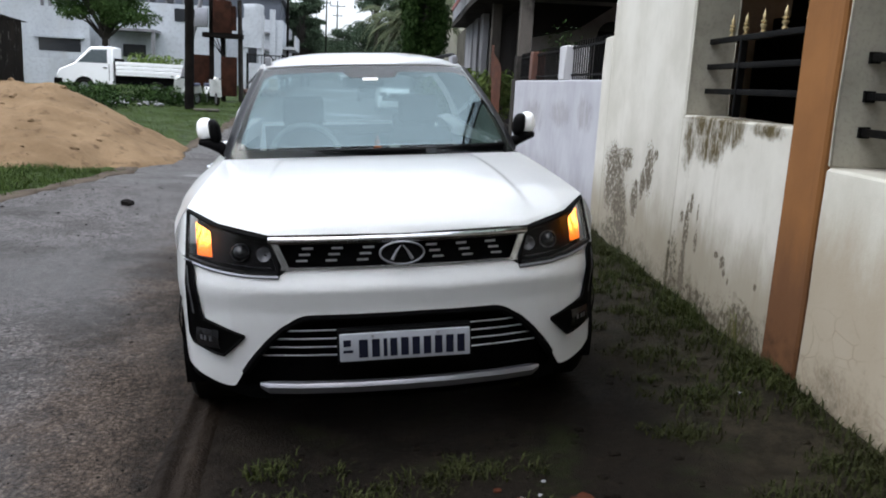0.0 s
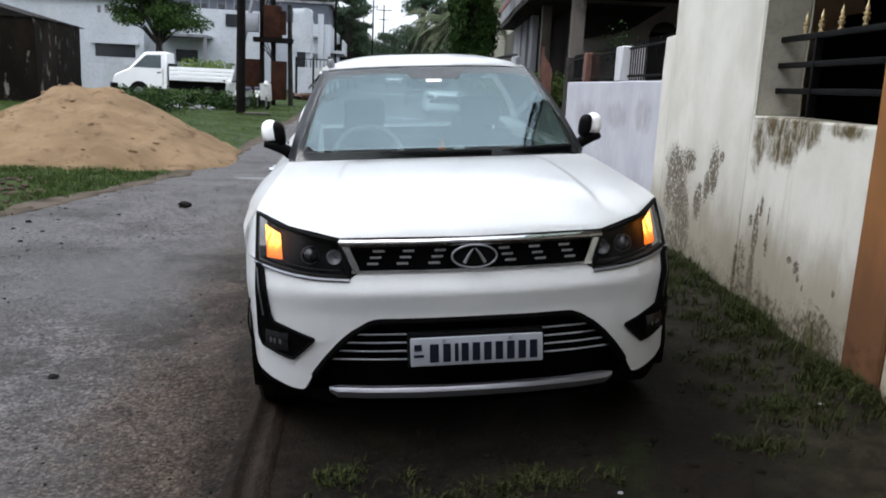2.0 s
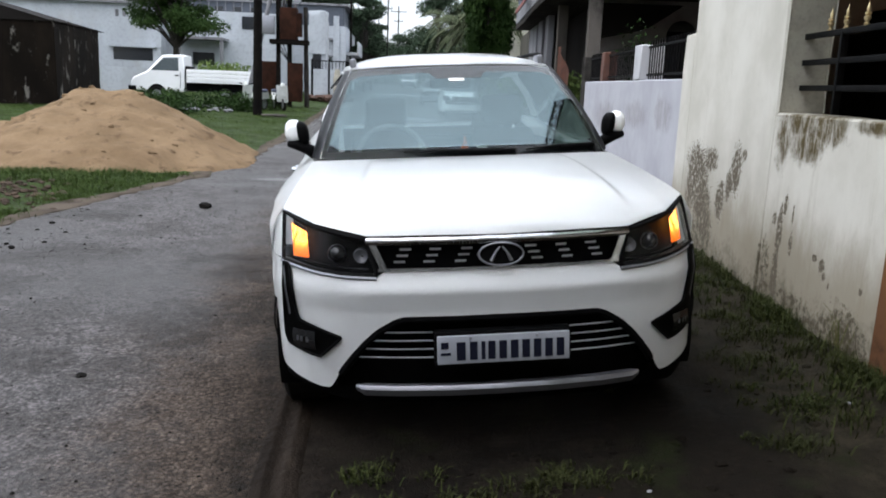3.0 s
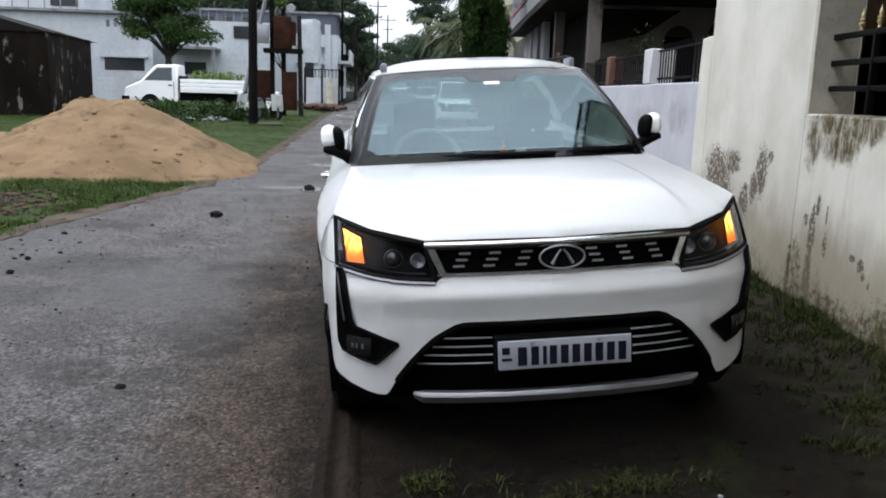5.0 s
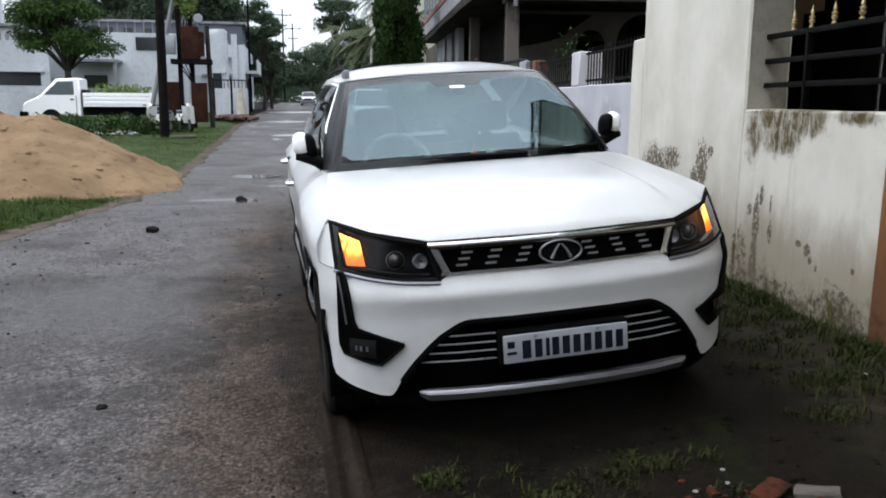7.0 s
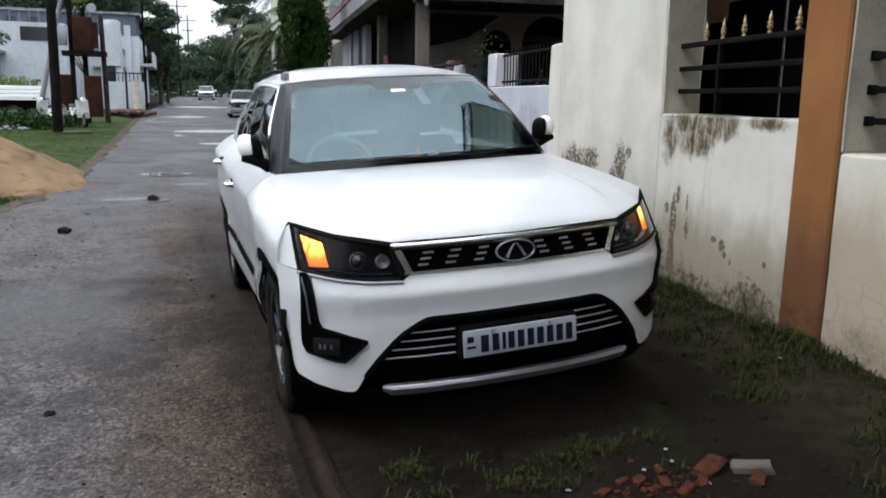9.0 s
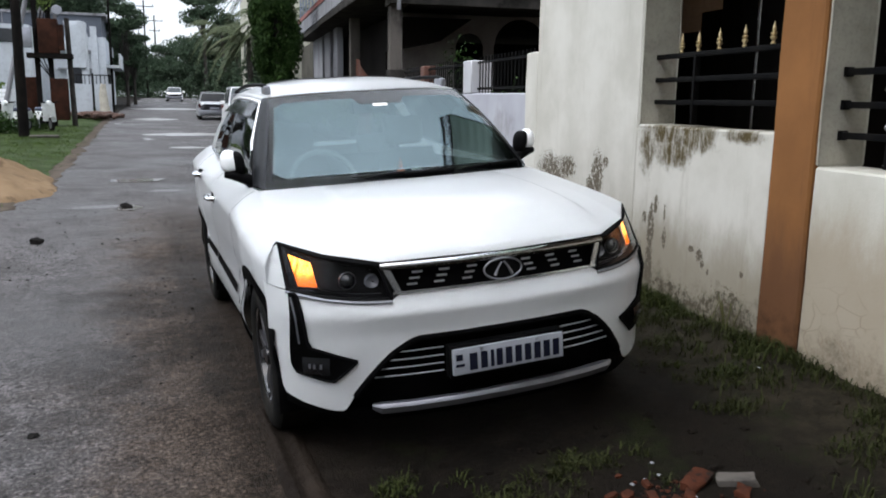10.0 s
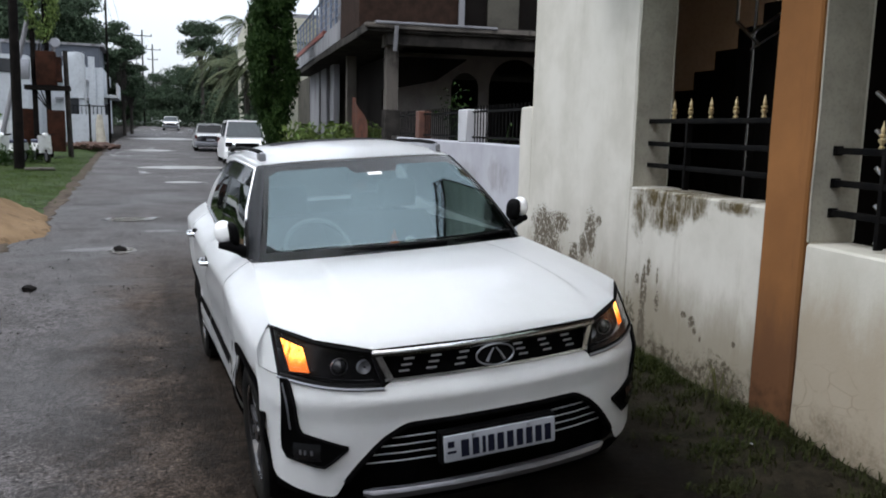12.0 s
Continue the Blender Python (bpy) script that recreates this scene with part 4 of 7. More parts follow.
        bmesh.ops.create_icosphere(cap, subdivisions=4, radius=1.0)
        for v in cap.verts:
            c = v.co
            q = Vector((math.copysign(abs(c.x) ** 0.8, c.x) * 0.052, math.copysign(abs(c.y) ** 0.9, c.y) * 0.06, math.copysign(abs(c.z) ** 0.75, c.z) * 0.060))
            q.y = q.y if q.y < 0 else q.y * 0.25
            q.z *= 1 - 0.25 * clamp(-q.x / 0.052)
            v.co = q + Vector((0.868, 1.50, 1.196))
        mir = put("door_mirror", cap, PAINT, "white mirror cap")
        shell = bmesh.new()
        bmesh.ops.create_icosphere(shell, subdivisions=4, radius=1.0)
        for v in shell.verts:
            c = v.co
            v.co = Vector((math.copysign(abs(c.x) ** 0.8, c.x) * 0.030 + 0.030 * c.z * 0.4, math.copysign(abs(c.y) ** 0.8, c.y) * 0.068, math.copysign(abs(c.z) ** 0.7, c.z) * 0.062)) + Vector((0.826, 1.485, 1.186))
        put("mirror_shell", shell, TRIM, under=mir)
        put("mirror_foot", tube([(0.765, 1.47, 1.075), (0.80, 1.465, 1.10), (0.86, 1.468, 1.124), (0.906, 1.475, 1.130)], [0.034, 0.030, 0.026, 0.016], 10), TRIM, "black mirror foot", under=mir)
        put("mirror_glass", lathe([(1.521, 0.001), (1.521, 0.04), (1.515, 0.045)], "Y", 24, (0.868, 0, 1.19)), CHROME, under=mir)
        put("mirror_sail", plate([(0.775, 1.36, 1.06), (0.78, 1.52, 1.07), (0.735, 1.64, 1.24)], (1, 0, 0.3), 0.02), TRIM)
        put("tail_light", sheet(lambda y, v: side_skin(y, 0.86 + 0.22 * v, 0.006), lin(3.66, 3.9, 6), lin(0, 1, 5), -0.02), plain("red_lens", (0.35, 0.01, 0.01), 0.15), "red tail light")
    # roof and glass
    part("roof", sheet(roof_point, lin(-1, 1, 31), lin(1.885, 3.80, 40), 0.01), PAINT, car, "white roof", 60)
    part("sunroof", sheet(lambda a, y: Vector(roof_point(a, y)) + Vector((0, 0, 0.004)), lin(-0.70, 0.70, 15), lin(2.48, 3.2, 16), -0.003), SMOKED, car, "black glass sunroof")
    part("roof_antenna", lathe([(1.58, 0.03), (1.60, 0.02), (1.65, 0.003)], "Z", 12, (0, 3.55, 0)), TRIM, car)
    part("windscreen", sheet(screen_point, lin(-1, 1, 31), lin(0, 1, 17), 0, False), SCREEN, car, "sloped reflecting windscreen", 80)
    inside = Vector((0, 0.004, -0.006))

    def film_top(a):
        return 0.90 - 0.085 * step(abs(a - 0.04), 0.27, 0.20) - 0.05 * clamp((abs(a) - 0.87) / 0.06) ** 2

    def film_foot(a):
        return 0.080 + 0.05 * clamp((abs(a) - 0.87) / 0.06) ** 2

    part("sun_film", sheet(lambda a, v: screen_point(a, film_foot(a) + (film_top(a) - film_foot(a)) * v) - inside * 0.3, lin(-0.955, 0.955, 61), lin(0, 1, 13)), FILM, car, "teal reflecting sun film", 80)
    for s in (-1, 1):
        part("film_edge", sheet(lambda u, v: screen_point(s * (0.943 + 0.012 * u), 0.13 + 0.72 * v) - inside * 0.6, [0, 1], lin(0, 1, 12)), FILM_EDGE, car, "", 80)
    part("film_edge", sheet(lambda a, v: screen_point(a, film_foot(a) + 0.012 * v) - inside * 0.6, lin(-0.92, 0.92, 41), [0, 1]), FILM_EDGE, car, "", 80)
    part("screen_band", sheet(lambda a, v: screen_point(a, film_top(a) + (1 - film_top(a)) * v) + inside, lin(-1, 1, 81), lin(0, 1, 4), 0.002), TRIM, car, "black screen band")
    part("screen_band", sheet(lambda a, v: screen_point(a, 0.078 * v) + inside, lin(-1, 1, 31), lin(0, 1, 4), 0.002), TRIM, car)
    for s in (-1, 1):
        part("screen_band", sheet(lambda u, v: screen_point(s * (0.957 + 0.043 * u), v) + inside, lin(0, 1, 3), lin(0, 1, 15), 0.002), TRIM, car)
    part("cowl", sheet(lambda a, v: Vector((0.74 * a, 1.085 + 0.15 * a * a + 0.07 * v, 1.045 + 0.012 * v)), lin(-1, 1, 21), lin(0, 1, 4), 0.01), TRIM, car, "black cowl")
    for a0, a1, b0, b1 in ((0.33, -0.42, 0.018, 0.02), (0.93, 0.42, 0.05, 0.015)):
        lift = Vector((0, -0.008, 0.014))
        w = part("wiper", tube([screen_point(a0, -0.02), screen_point(a0 + 0.01, b0) + lift, screen_point((a0 + a1) / 2, (b0 + b1) / 2) + lift], [0.012, 0.011, 0.008], 8), TRIM, car, "black wiper arm")
        part("wiper_blade", tube([screen_point(a0 + (a1 - a0) * t, b0 + 0.012 + (b1 - b0) * t) + lift * 0.7 for t in lin(0.02, 1, 7)], [0.004, 0.007, 0.009, 0.009, 0.008, 0.006, 0.004], 6), TRIM, w)

    # cabin
    part("underbody", box((-0.66, 0.5, 0.19), (0.66, 3.8, 0.34), 0.03), TRIM, car)
    part("bulkhead", box((-0.70, 1.16, 0.34), (0.70, 1.26, 1.01), 0.02), CABIN, car)
    dash = part("dashboard", sheet(lambda a, v: Vector((0.70 * a, 1.22 + 0.43 * v - 0.03 * (1 - a * a) * v, 1.03 - 0.03 * v + 0.03 * math.sin(math.pi * v) - 0.22 * step(v, 0.85, 1.0))), lin(-1, 1, 21), lin(0, 1, 14), -0.02), CABIN, car, "dark dashboard")
    part("cluster_hood", sheet(lambda a, v: Vector((-0.36 + 0.17 * a, 1.42 + 0.17 * v, 1.03 + 0.05 * (1 - a * a))), lin(-1, 1, 11), lin(0, 1, 4), 0.01), CABIN, dash)
    part("dash_ornament", lathe([(1.035, 0.034), (1.05, 0.032), (1.10, 0.016), (1.15, 0.003)], "Z", 16, (0.02, 1.34, 0)), plain("orange_fabric", (0.9, 0.22, 0.08), 0.8), dash, "small orange cone")
    part("dash_ornament", lathe([(1.035, 0.002), (1.05, 0.026), (1.072, 0.034), (1.094, 0.026), (1.108, 0.002)], "Z", 16, (0.11, 1.33, 0)), WHITEISH, dash, "small white ball")
    wheel_at = Matrix.Translation((-0.36, 1.575, 1.03)) @ Euler((radians(66), 0, 0)).to_matrix().to_4x4()
    bm = tube([(0.185 * math.cos(t), 0.185 * math.sin(t), 0) for t in lin(0, math.tau, 49)[:-1]], 0.016, 10, True)
    for t in (0.1, math.pi - 0.1, -math.pi / 2):
        add_tube(bm, [(0, 0, -0.02), (0.18 * math.cos(t), 0.18 * math.sin(t), 0)], 0.018, 6)
    add_lathe(bm, [(-0.04, 0.001), (-0.03, 0.06), (0.0, 0.055), (0.01, 0.001)], "Z", 16)
    bm.transform(wheel_at)
    part("steering_wheel", bm, plain("steering_leather", (0.5, 0.5, 0.5), 0.45), car, "grey steering wheel")
    part("rear_view_mirror", box((-0.13, 1.70, 1.40), (0.10, 1.725, 1.465), 0.015), TRIM, car)
    part("sticker", sheet(lambda a, v: screen_point(a, 0.775 + 0.035 * v) + Vector((0, -0.003, 0.004)), [-0.05, 0.09], [0, 1]), WHITEISH, car, "white paper sticker")
    for x in (-0.37, 0.37):
        seat = part("seat", box((x - 0.25, 1.72, 0.45), (x + 0.25, 2.2, 0.62), 0.06, 3), FABRIC, car, "grey fabric seat")
        bm = sheet(lambda a, v: Vector((x + 0.245 * a * (1 - 0.25 * v ** 3), 2.12 + 0.20 * v + 0.05 * abs(a) ** 3 * -1, 0.55 + 0.60 * v)), lin(-1, 1, 13), lin(0, 1, 12), 0.11)
        part("backrest", bm, FABRIC, seat)
        part("headrest", box((x - 0.13, 2.28, 1.17), (x + 0.13, 2.38, 1.36), 0.045, 3), FABRIC, seat)
    bench = part("rear_seat", box((-0.62, 2.75, 0.45), (0.62, 3.15, 0.62), 0.06, 3), FABRIC, car)
    part("backrest", box((-0.62, 3.1, 0.55), (0.62, 3.25, 1.08), 0.05, 3), FABRIC, bench)
    for x in (-0.4, 0.4):
        part("headrest", box((x - 0.12, 3.14, 1.08), (x + 0.12, 3.24, 1.22), 0.04, 3), FABRIC, bench)
    part("headlining", sheet(lambda a, y: Vector(roof_point(a * 0.97, y)) + Vector((0, 0, -0.03)), lin(-1, 1, 11), lin(1.95, 3.7, 12), -0.01), FABRIC, car)
    for s in (-1, 1):
        part("door_card", sheet(lambda y, z: Vector((s * 0.74, y, z)), lin(1.3, 3.7, 6), lin(0.35, 1.06, 4), 0.01), CABIN, car)
    # tail
    part("tailgate_trim", sheet(lambda a, v: Vector((a * 0.70, 3.84, 0.5 + 0.62 * v)), lin(-1, 1, 5), lin(0, 1, 4), 0.02), CABIN, car)
    tail = part("tailgate", sheet(lambda a, v: Vector((a * (0.72 + 0.1 * (1 - v)), 3.92 + 0.04 * math.sin(math.pi * v) - 0.06 * a * a, 0.55 + 0.60 * v)), lin(-1, 1, 17), lin(0, 1, 9), 0.02), PAINT, car)
    part("rear_window", sheet(lambda a, v: Vector((a * (0.70 - 0.15 * v), 3.92 - 0.12 * v, 1.14 + 0.34 * v)), lin(-1, 1, 9), lin(0, 1, 5), 0, True), SCREEN, tail)
    part("rear_bumper", sheet(lambda a, v: Vector((0.86 * a, 3.98 - 0.13 * a ** 4, 0.28 + 0.29 * v)), lin(-1, 1, 21), lin(0, 1, 6), 0.02), PAINT, car)
    for x in (-0.79, 0.79):
        build_wheel(car, x, AXLES[0], 0.338)
        build_wheel(car, x, AXLES[1], 0.375)
    return car


CAR_AT = Matrix(((0.99799, 0.00131, -0.06343), (0.0, 0.99979, 0.02068), (0.06345, -0.02063, 0.99777))).to_4x4()
CAR_AT.translation = (0, 0, 0.075)
build_suv(CAR_AT)

# ---- boundary wall beside the car; its own y runs along the street ----
WALL = pose(*WALL_AT, 0, 0, 0, WALL_TURN)
CREAM = wall_paint("cream_limewash", (0.54, 0.52, 0.468), (0.43, 0.41, 0.358),
                   patches=[(2.46, 0.86, 0.30, 0.18), (2.58, 0.68, 0.18, 0.20), (2.28, 0.62, 0.24, 0.22), (2.10, 0.44, 0.17, 0.14), (2.1, 0.95, 0.18, 0.09), (1.80, 0.66, 0.10, 0.14), (1.50, 0.93, 0.10, 0.18), (1.62, 0.80, 0.08, 0.12), (1.36, 1.05, 0.05, 0.04), (1.78, 0.77, 0.05, 0.05),
                            (0.545, 0.81, 0.028, 0.07), (0.60, 0.62, 0.045, 0.19), (0.60, 0.36, 0.055, 0.18), (0.42, 0.77, 0.014, 0.06), (0.41, 0.60, 0.030, 0.07), (0.70, 0.70, 0.030, 0.045), (0.07, 0.578, 0.032, 0.022), (-0.03, 0.550, 0.040, 0.045), (-0.062, 0.505, 0.022, 0.03), (-0.13, 0.463, 0.012, 0.02), (-0.47, 0.52, 0.016, 0.018)],
                   streaks=[(0.70, 1.20, 0.15, 0.22), (0.45, 1.31, 0.46, 0.11), (0.12, 1.30, 0.34, 0.14), (0.35, 1.18, 0.3, 0.14), (-0.38, 1.33, 0.24, 0.06), (0.42, 1.345, 0.55, 0.035)], damp=0.70, dirt=(0.20, 0.168, 0.115), grime=[(0.35, 0.16, 0.4, 0.16), (-0.35, 0.18, 0.35, 0.22), (0.8, 0.3, 0.12, 0.3), (2.3, 0.3, 0.4, 0.12)])
CREAM_2 = wall_paint("cream_limewash_cracked", (0.55, 0.53, 0.47), (0.44, 0.42, 0.36), damp=0.95, dirt=(0.27, 0.215, 0.145), cracks=True)
LAVENDER = wall_paint("bluish_limewash", (0.39, 0.39, 0.42), (0.32, 0.32, 0.35), patches=[], streaks=[(3.9, 1.25, 0.5, 0.22), (5.2, 1.2, 0.8, 0.2), (7.2, 1.1, 1.1, 0.28)], damp=0.5, dirt=(0.22, 0.21, 0.215), run=0.3)
OCHRE = wall_paint("brown_column_paint", (0.225, 0.100, 0.034), (0.17, 0.075, 0.026), damp=0.8, dirt=(0.085, 0.040, 0.021))
JAMB = surf("grey_render", (0.40, 0.375, 0.31), (0.28, 0.262, 0.215), 3, 0.9, 50, 0.3)
# concrete darkened so its colour also carries shade under slab and in porches
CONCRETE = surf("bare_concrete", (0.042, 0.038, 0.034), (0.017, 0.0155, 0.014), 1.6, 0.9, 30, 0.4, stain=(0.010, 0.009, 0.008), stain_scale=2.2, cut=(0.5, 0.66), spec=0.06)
IRON = surf("black_iron", (0.003, 0.003, 0.0033), (0.007, 0.0065, 0.006), 8, 0.55, 80, 0.2, spec=0.04)
GOLD = plain("gold_paint", (0.60, 0.47, 0.26), 0.38, 0.6)
STEEL = plain("stainless_tube", (0.55, 0.55, 0.56), 0.25, 1.0)
# near-black plaster: deep shade of stair and inner rooms put into the colour
SHADE_PLASTER = surf("shade_dark_plaster", (0.009, 0.0075, 0.0065), (0.006, 0.005, 0.0045), 1.5, 0.9, 30, 0.2, spec=0.06)
BRICK_RED = surf("red_brick_render", (0.105, 0.042, 0.026), (0.06, 0.026, 0.018), 4, 0.9, 30, 0.4)


def worn_box(lo, hi, cut=0.35, amount=0.008):
    """A masonry block with softly uneven faces and chipped edges."""
    bm = box(lo, hi, 0.012, 1)
    longest = max(hi[i] - lo[i] for i in range(3))
    for _ in range(3 if longest > 1 else 1):
        es = [e for e in bm.edges if e.calc_length() > cut]
        if es:
            bmesh.ops.subdivide_edges(bm, edges=es, cuts=1, use_grid_fill=True)
    for v in bm.verts:
        p = v.co
        v.co = p + Vector((noise.noise(p * 2.3), noise.noise(p * 2.3 + Vector((9, 0, 0))), noise.noise(p * 2.3 + Vector((0, 9, 0))))) * amount
    return bm


wall = tagged(finish("wall_east", worn_box((0, 0.875, -0.4), (0.30, 2.88, 3.27)), CREAM), "cream limewashed masonry wall with peeled patches", "wall", kind="structure")
wall.matrix_world = WALL
for name, lo, hi, mt, txt in (("wall_step", (0.002, 2.88, -0.4), (0.30, 3.2, 1.985), CREAM, "low stepped end of the cream wall"),
                              ("wall_parapet", (0.001, -0.66, -0.4), (0.30, 0.875, 1.36), CREAM, "cream parapet wall with dark run-off stains"),
                              ("wall_south", (0.003, -6.5, -0.4), (0.30, -0.99, 1.2), CREAM_2, "cream parapet wall with fine cracks"),
                              ("wall_lintel", (0.002, -6.5, 3.1), (0.30, 0.875, 3.28), CREAM, "cream lintel over the openings"),
                              ("column_brown", (-0.012, -0.99, -0.4), (0.302, -0.66, 3.1), OCHRE, "brown painted square column"),
                              ("wall_jamb", (0.012, 0.868, 1.36), (0.298, 0.8752, 3.1), JAMB, "grey rendered opening side"),
                              ("column_side", (0.012, -0.998, 1.2), (0.298, -0.9902, 3.1), JAMB, "grey rendered column side"),
                              ("wall_neighbour", (0.02, 3.2, -0.4), (0.22, 9.2, 1.6), LAVENDER, "bluish white garden wall with grey stains"),
                              ("wall_neighbour_end", (0.0, 9.2, -0.4), (0.3, 9.55, 1.62), CONCRETE, "grey concrete gate pier")):
    ob = solo(name, worn_box(lo, hi), mt, txt, "wall", WALL, kind="structure")

# shaded porch behind the openings
PORCH = surf("porch_plaster_brown", (0.46, 0.36, 0.27), (0.36, 0.28, 0.20), 1.2, 0.9, 25, 0.2)
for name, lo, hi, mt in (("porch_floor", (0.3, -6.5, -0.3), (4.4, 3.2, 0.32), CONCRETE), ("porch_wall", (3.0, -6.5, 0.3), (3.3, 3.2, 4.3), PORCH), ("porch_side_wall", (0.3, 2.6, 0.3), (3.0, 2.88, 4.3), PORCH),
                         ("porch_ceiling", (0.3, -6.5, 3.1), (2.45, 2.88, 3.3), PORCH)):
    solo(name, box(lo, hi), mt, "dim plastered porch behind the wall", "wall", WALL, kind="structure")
# stair coloured near black so that its shade reads as a silhouette
stair = thing("staircase", "concrete stair rising inside the porch, its shade in the colour", "stairs", WALL)
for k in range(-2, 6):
    part("tread", box((1.15, 1.95 - 0.3 * (k + 1), 0.32), (2.2, 1.95 - 0.3 * k, 2.30 + 0.155 * k), 0.01), SHADE_PLASTER, stair)
rail = thing("stair_rail", "stainless steel stair railing in the porch", "railing", WALL)
part("handrail", tube([(1.0, 1.16, 2.63), (1.0, 0.84, 2.42)], 0.016), STEEL, rail)
part("handrail", tube([(1.0, 0.98, 2.51), (1.0, 0.0, 2.84)], 0.016), STEEL, rail)
part("handrail", tube([(1.0, 1.16, 2.63), (1.0, 1.16, 3.1)], 0.016), STEEL, rail)
part("lower_rail", tube([(1.0, 0.96, 2.40), (1.0, 0.0, 2.70)], 0.012), STEEL, rail)
for u in (0.93, 0.62, 0.2):
    part("baluster", tube([(1.0, u, 0.33 if u > 0.9 else 2.4), (1.0, u, 3.08)], 0.013), STEEL, rail)

# awning over the verge, seen mirrored in the windscreen
AWNING, ant, ab = nodes_of("translucent_sheet", 0.5)
ant.nodes.remove(ab)
a_thin, a_face, a_mix = ant.nodes.new("ShaderNodeBsdfTranslucent"), ant.nodes.new("ShaderNodeBsdfDiffuse"), ant.nodes.new("ShaderNodeMixShader")
ant.links.new(mix(ant, ramp(ant, noise_node(ant, 2.5, 5), 0.35, 0.65), (0.50, 0.56, 0.48), (0.36, 0.41, 0.34)), a_thin.inputs[0])
a_face.inputs[0].default_value = (0.4, 0.45, 0.38, 1)
a_mix.inputs[0].default_value = 0.35
for k, sock in enumerate((a_thin, a_face)):
    ant.links.new(sock.outputs[0], a_mix.inputs[k + 1])
ant.links.new(a_mix.outputs[0], ant.nodes["Material Output"].inputs[0])
awning = thing("awning", "pale greenish translucent sheet awning with iron lattice edge", "awning", WALL)
part("sheet", sheet(lambda n, u: Vector((n, u, 3.40 + 0.012 * math.sin(n * 42))), lin(-0.65, 0.3, 60), lin(-6.5, 1.46, 3)), AWNING, awning, "greenish translucent corrugated sheet")
for u in (1.40, -1.6, -4.6):
    part("bracket", box((-0.63, u, 3.34), (0.02, u + 0.03, 3.385)), IRON, awning)
for z in (3.44, 3.74):
    part("edge_rail", box((-0.65, -6.4, z), (-0.62, 1.44, z + 0.03)), IRON, awning)
for k in range(28):
    u = 1.42 - 0.22 * k
    part("lattice_bar", box((-0.645, u - 0.01, 3.42), (-0.625, u + 0.01, 3.84)), IRON, awning)
    part("lattice_cross", tube([(-0.635, u, 3.46), (-0.635, u - 0.22, 3.74)], 0.01, 6), IRON, awning)
    part("lattice_cross", tube([(-0.635, u, 3.74), (-0.635, u - 0.22, 3.46)], 0.01, 6), IRON, awning)


def finial():
    return lathe([(0, 0.013), (0.010, 0.016), (0.016, 0.008), (0.026, 0.009), (0.036, 0.018), (0.046, 0.019), (0.054, 0.008), (0.060, 0.017), (0.068, 0.018), (0.074, 0.007), (0.086, 0.011), (0.098, 0.010), (0.116, 0.004), (0.135, 0.0008)], "Z", 12)


def grille(label, u0, u1, heights, posts, spikes):
    g = thing("window_grille", label, "grille", WALL)
    for z in heights:
        part("rail", box((0.122, u0, z - 0.017), (0.156, u1, z + 0.017), 0.004), IRON, g)
        part("rail_end", box((0.114, u1 - 0.022, z - 0.025), (0.164, u1 - 0.003, z + 0.025), 0.004), IRON, g)
    for u in posts:
        part("post", box((0.118, u - 0.012, heights[-1] - 0.15), (0.16, u + 0.012, heights[0]), 0.003), IRON, g)
    for u in spikes:
        ob = part("finial", finial(), GOLD, g, "gold painted spear point")
        ob.location = (0.139, u, heights[0] + 0.015)
    return g


grille("black iron window grille with gold spear points", -0.66, 0.90, (1.838, 1.677, 1.521), (0.37,), (0.565, 0.362, 0.128, -0.133, -0.40))
grille("black iron grille with gold spear points beside the column", -5.5, -1.0, (1.682, 1.517, 1.363), (-1.33, -2.2, -3.1, -4.0), (-1.29, -1.53, -1.77, -2.01, -2.25, -2.5))
steel = thing("porch_railing", "bright steel slanted railing bars behind the grille", "railing", WALL)
for k in range(7):
    part("slanted_bar", tube([(0.30, -1.06 - 0.02 * k, 1.98 - 0.19 * k), (0.30, -1.6, 1.62 - 0.19 * k)], 0.012), STEEL, steel)

# neighbour's fence on the low wall
post = solo("gate_post", worn_box((0.02, 5.12, 1.6), (0.30, 5.48, 2.0), 0.3, 0.004), wall_paint("white_post_paint", (0.45, 0.45, 0.465), (0.38, 0.38, 0.395), damp=0.3), "white painted square post on the garden wall", "post", WALL)
solo("brick_post", worn_box((0.03, 7.62, 1.6), (0.22, 7.86, 2.02), 0.3, 0.004), BRICK_RED, "red brick post on the garden wall", "post", WALL)
fence = thing("garden_fence", "dark iron bar fence on the garden wall", "fence", WALL)
for u0, u1 in ((3.2, 5.12), (5.48, 7.62), (7.86, 9.3)):
    for z in (1.66, 1.97):
        part("fence_rail", box((0.10, u0, z - 0.012), (0.13, u1, z + 0.012)), IRON, fence)
    n = int((u1 - u0) / 0.11)
    for k in range(n):
        part("fence_bar", tube([(0.115, u0 + (k + 0.5) * (u1 - u0) / n, 1.6), (0.115, u0 + (k + 0.5) * (u1 - u0) / n, 2.04)], 0.008, 6), IRON, fence)

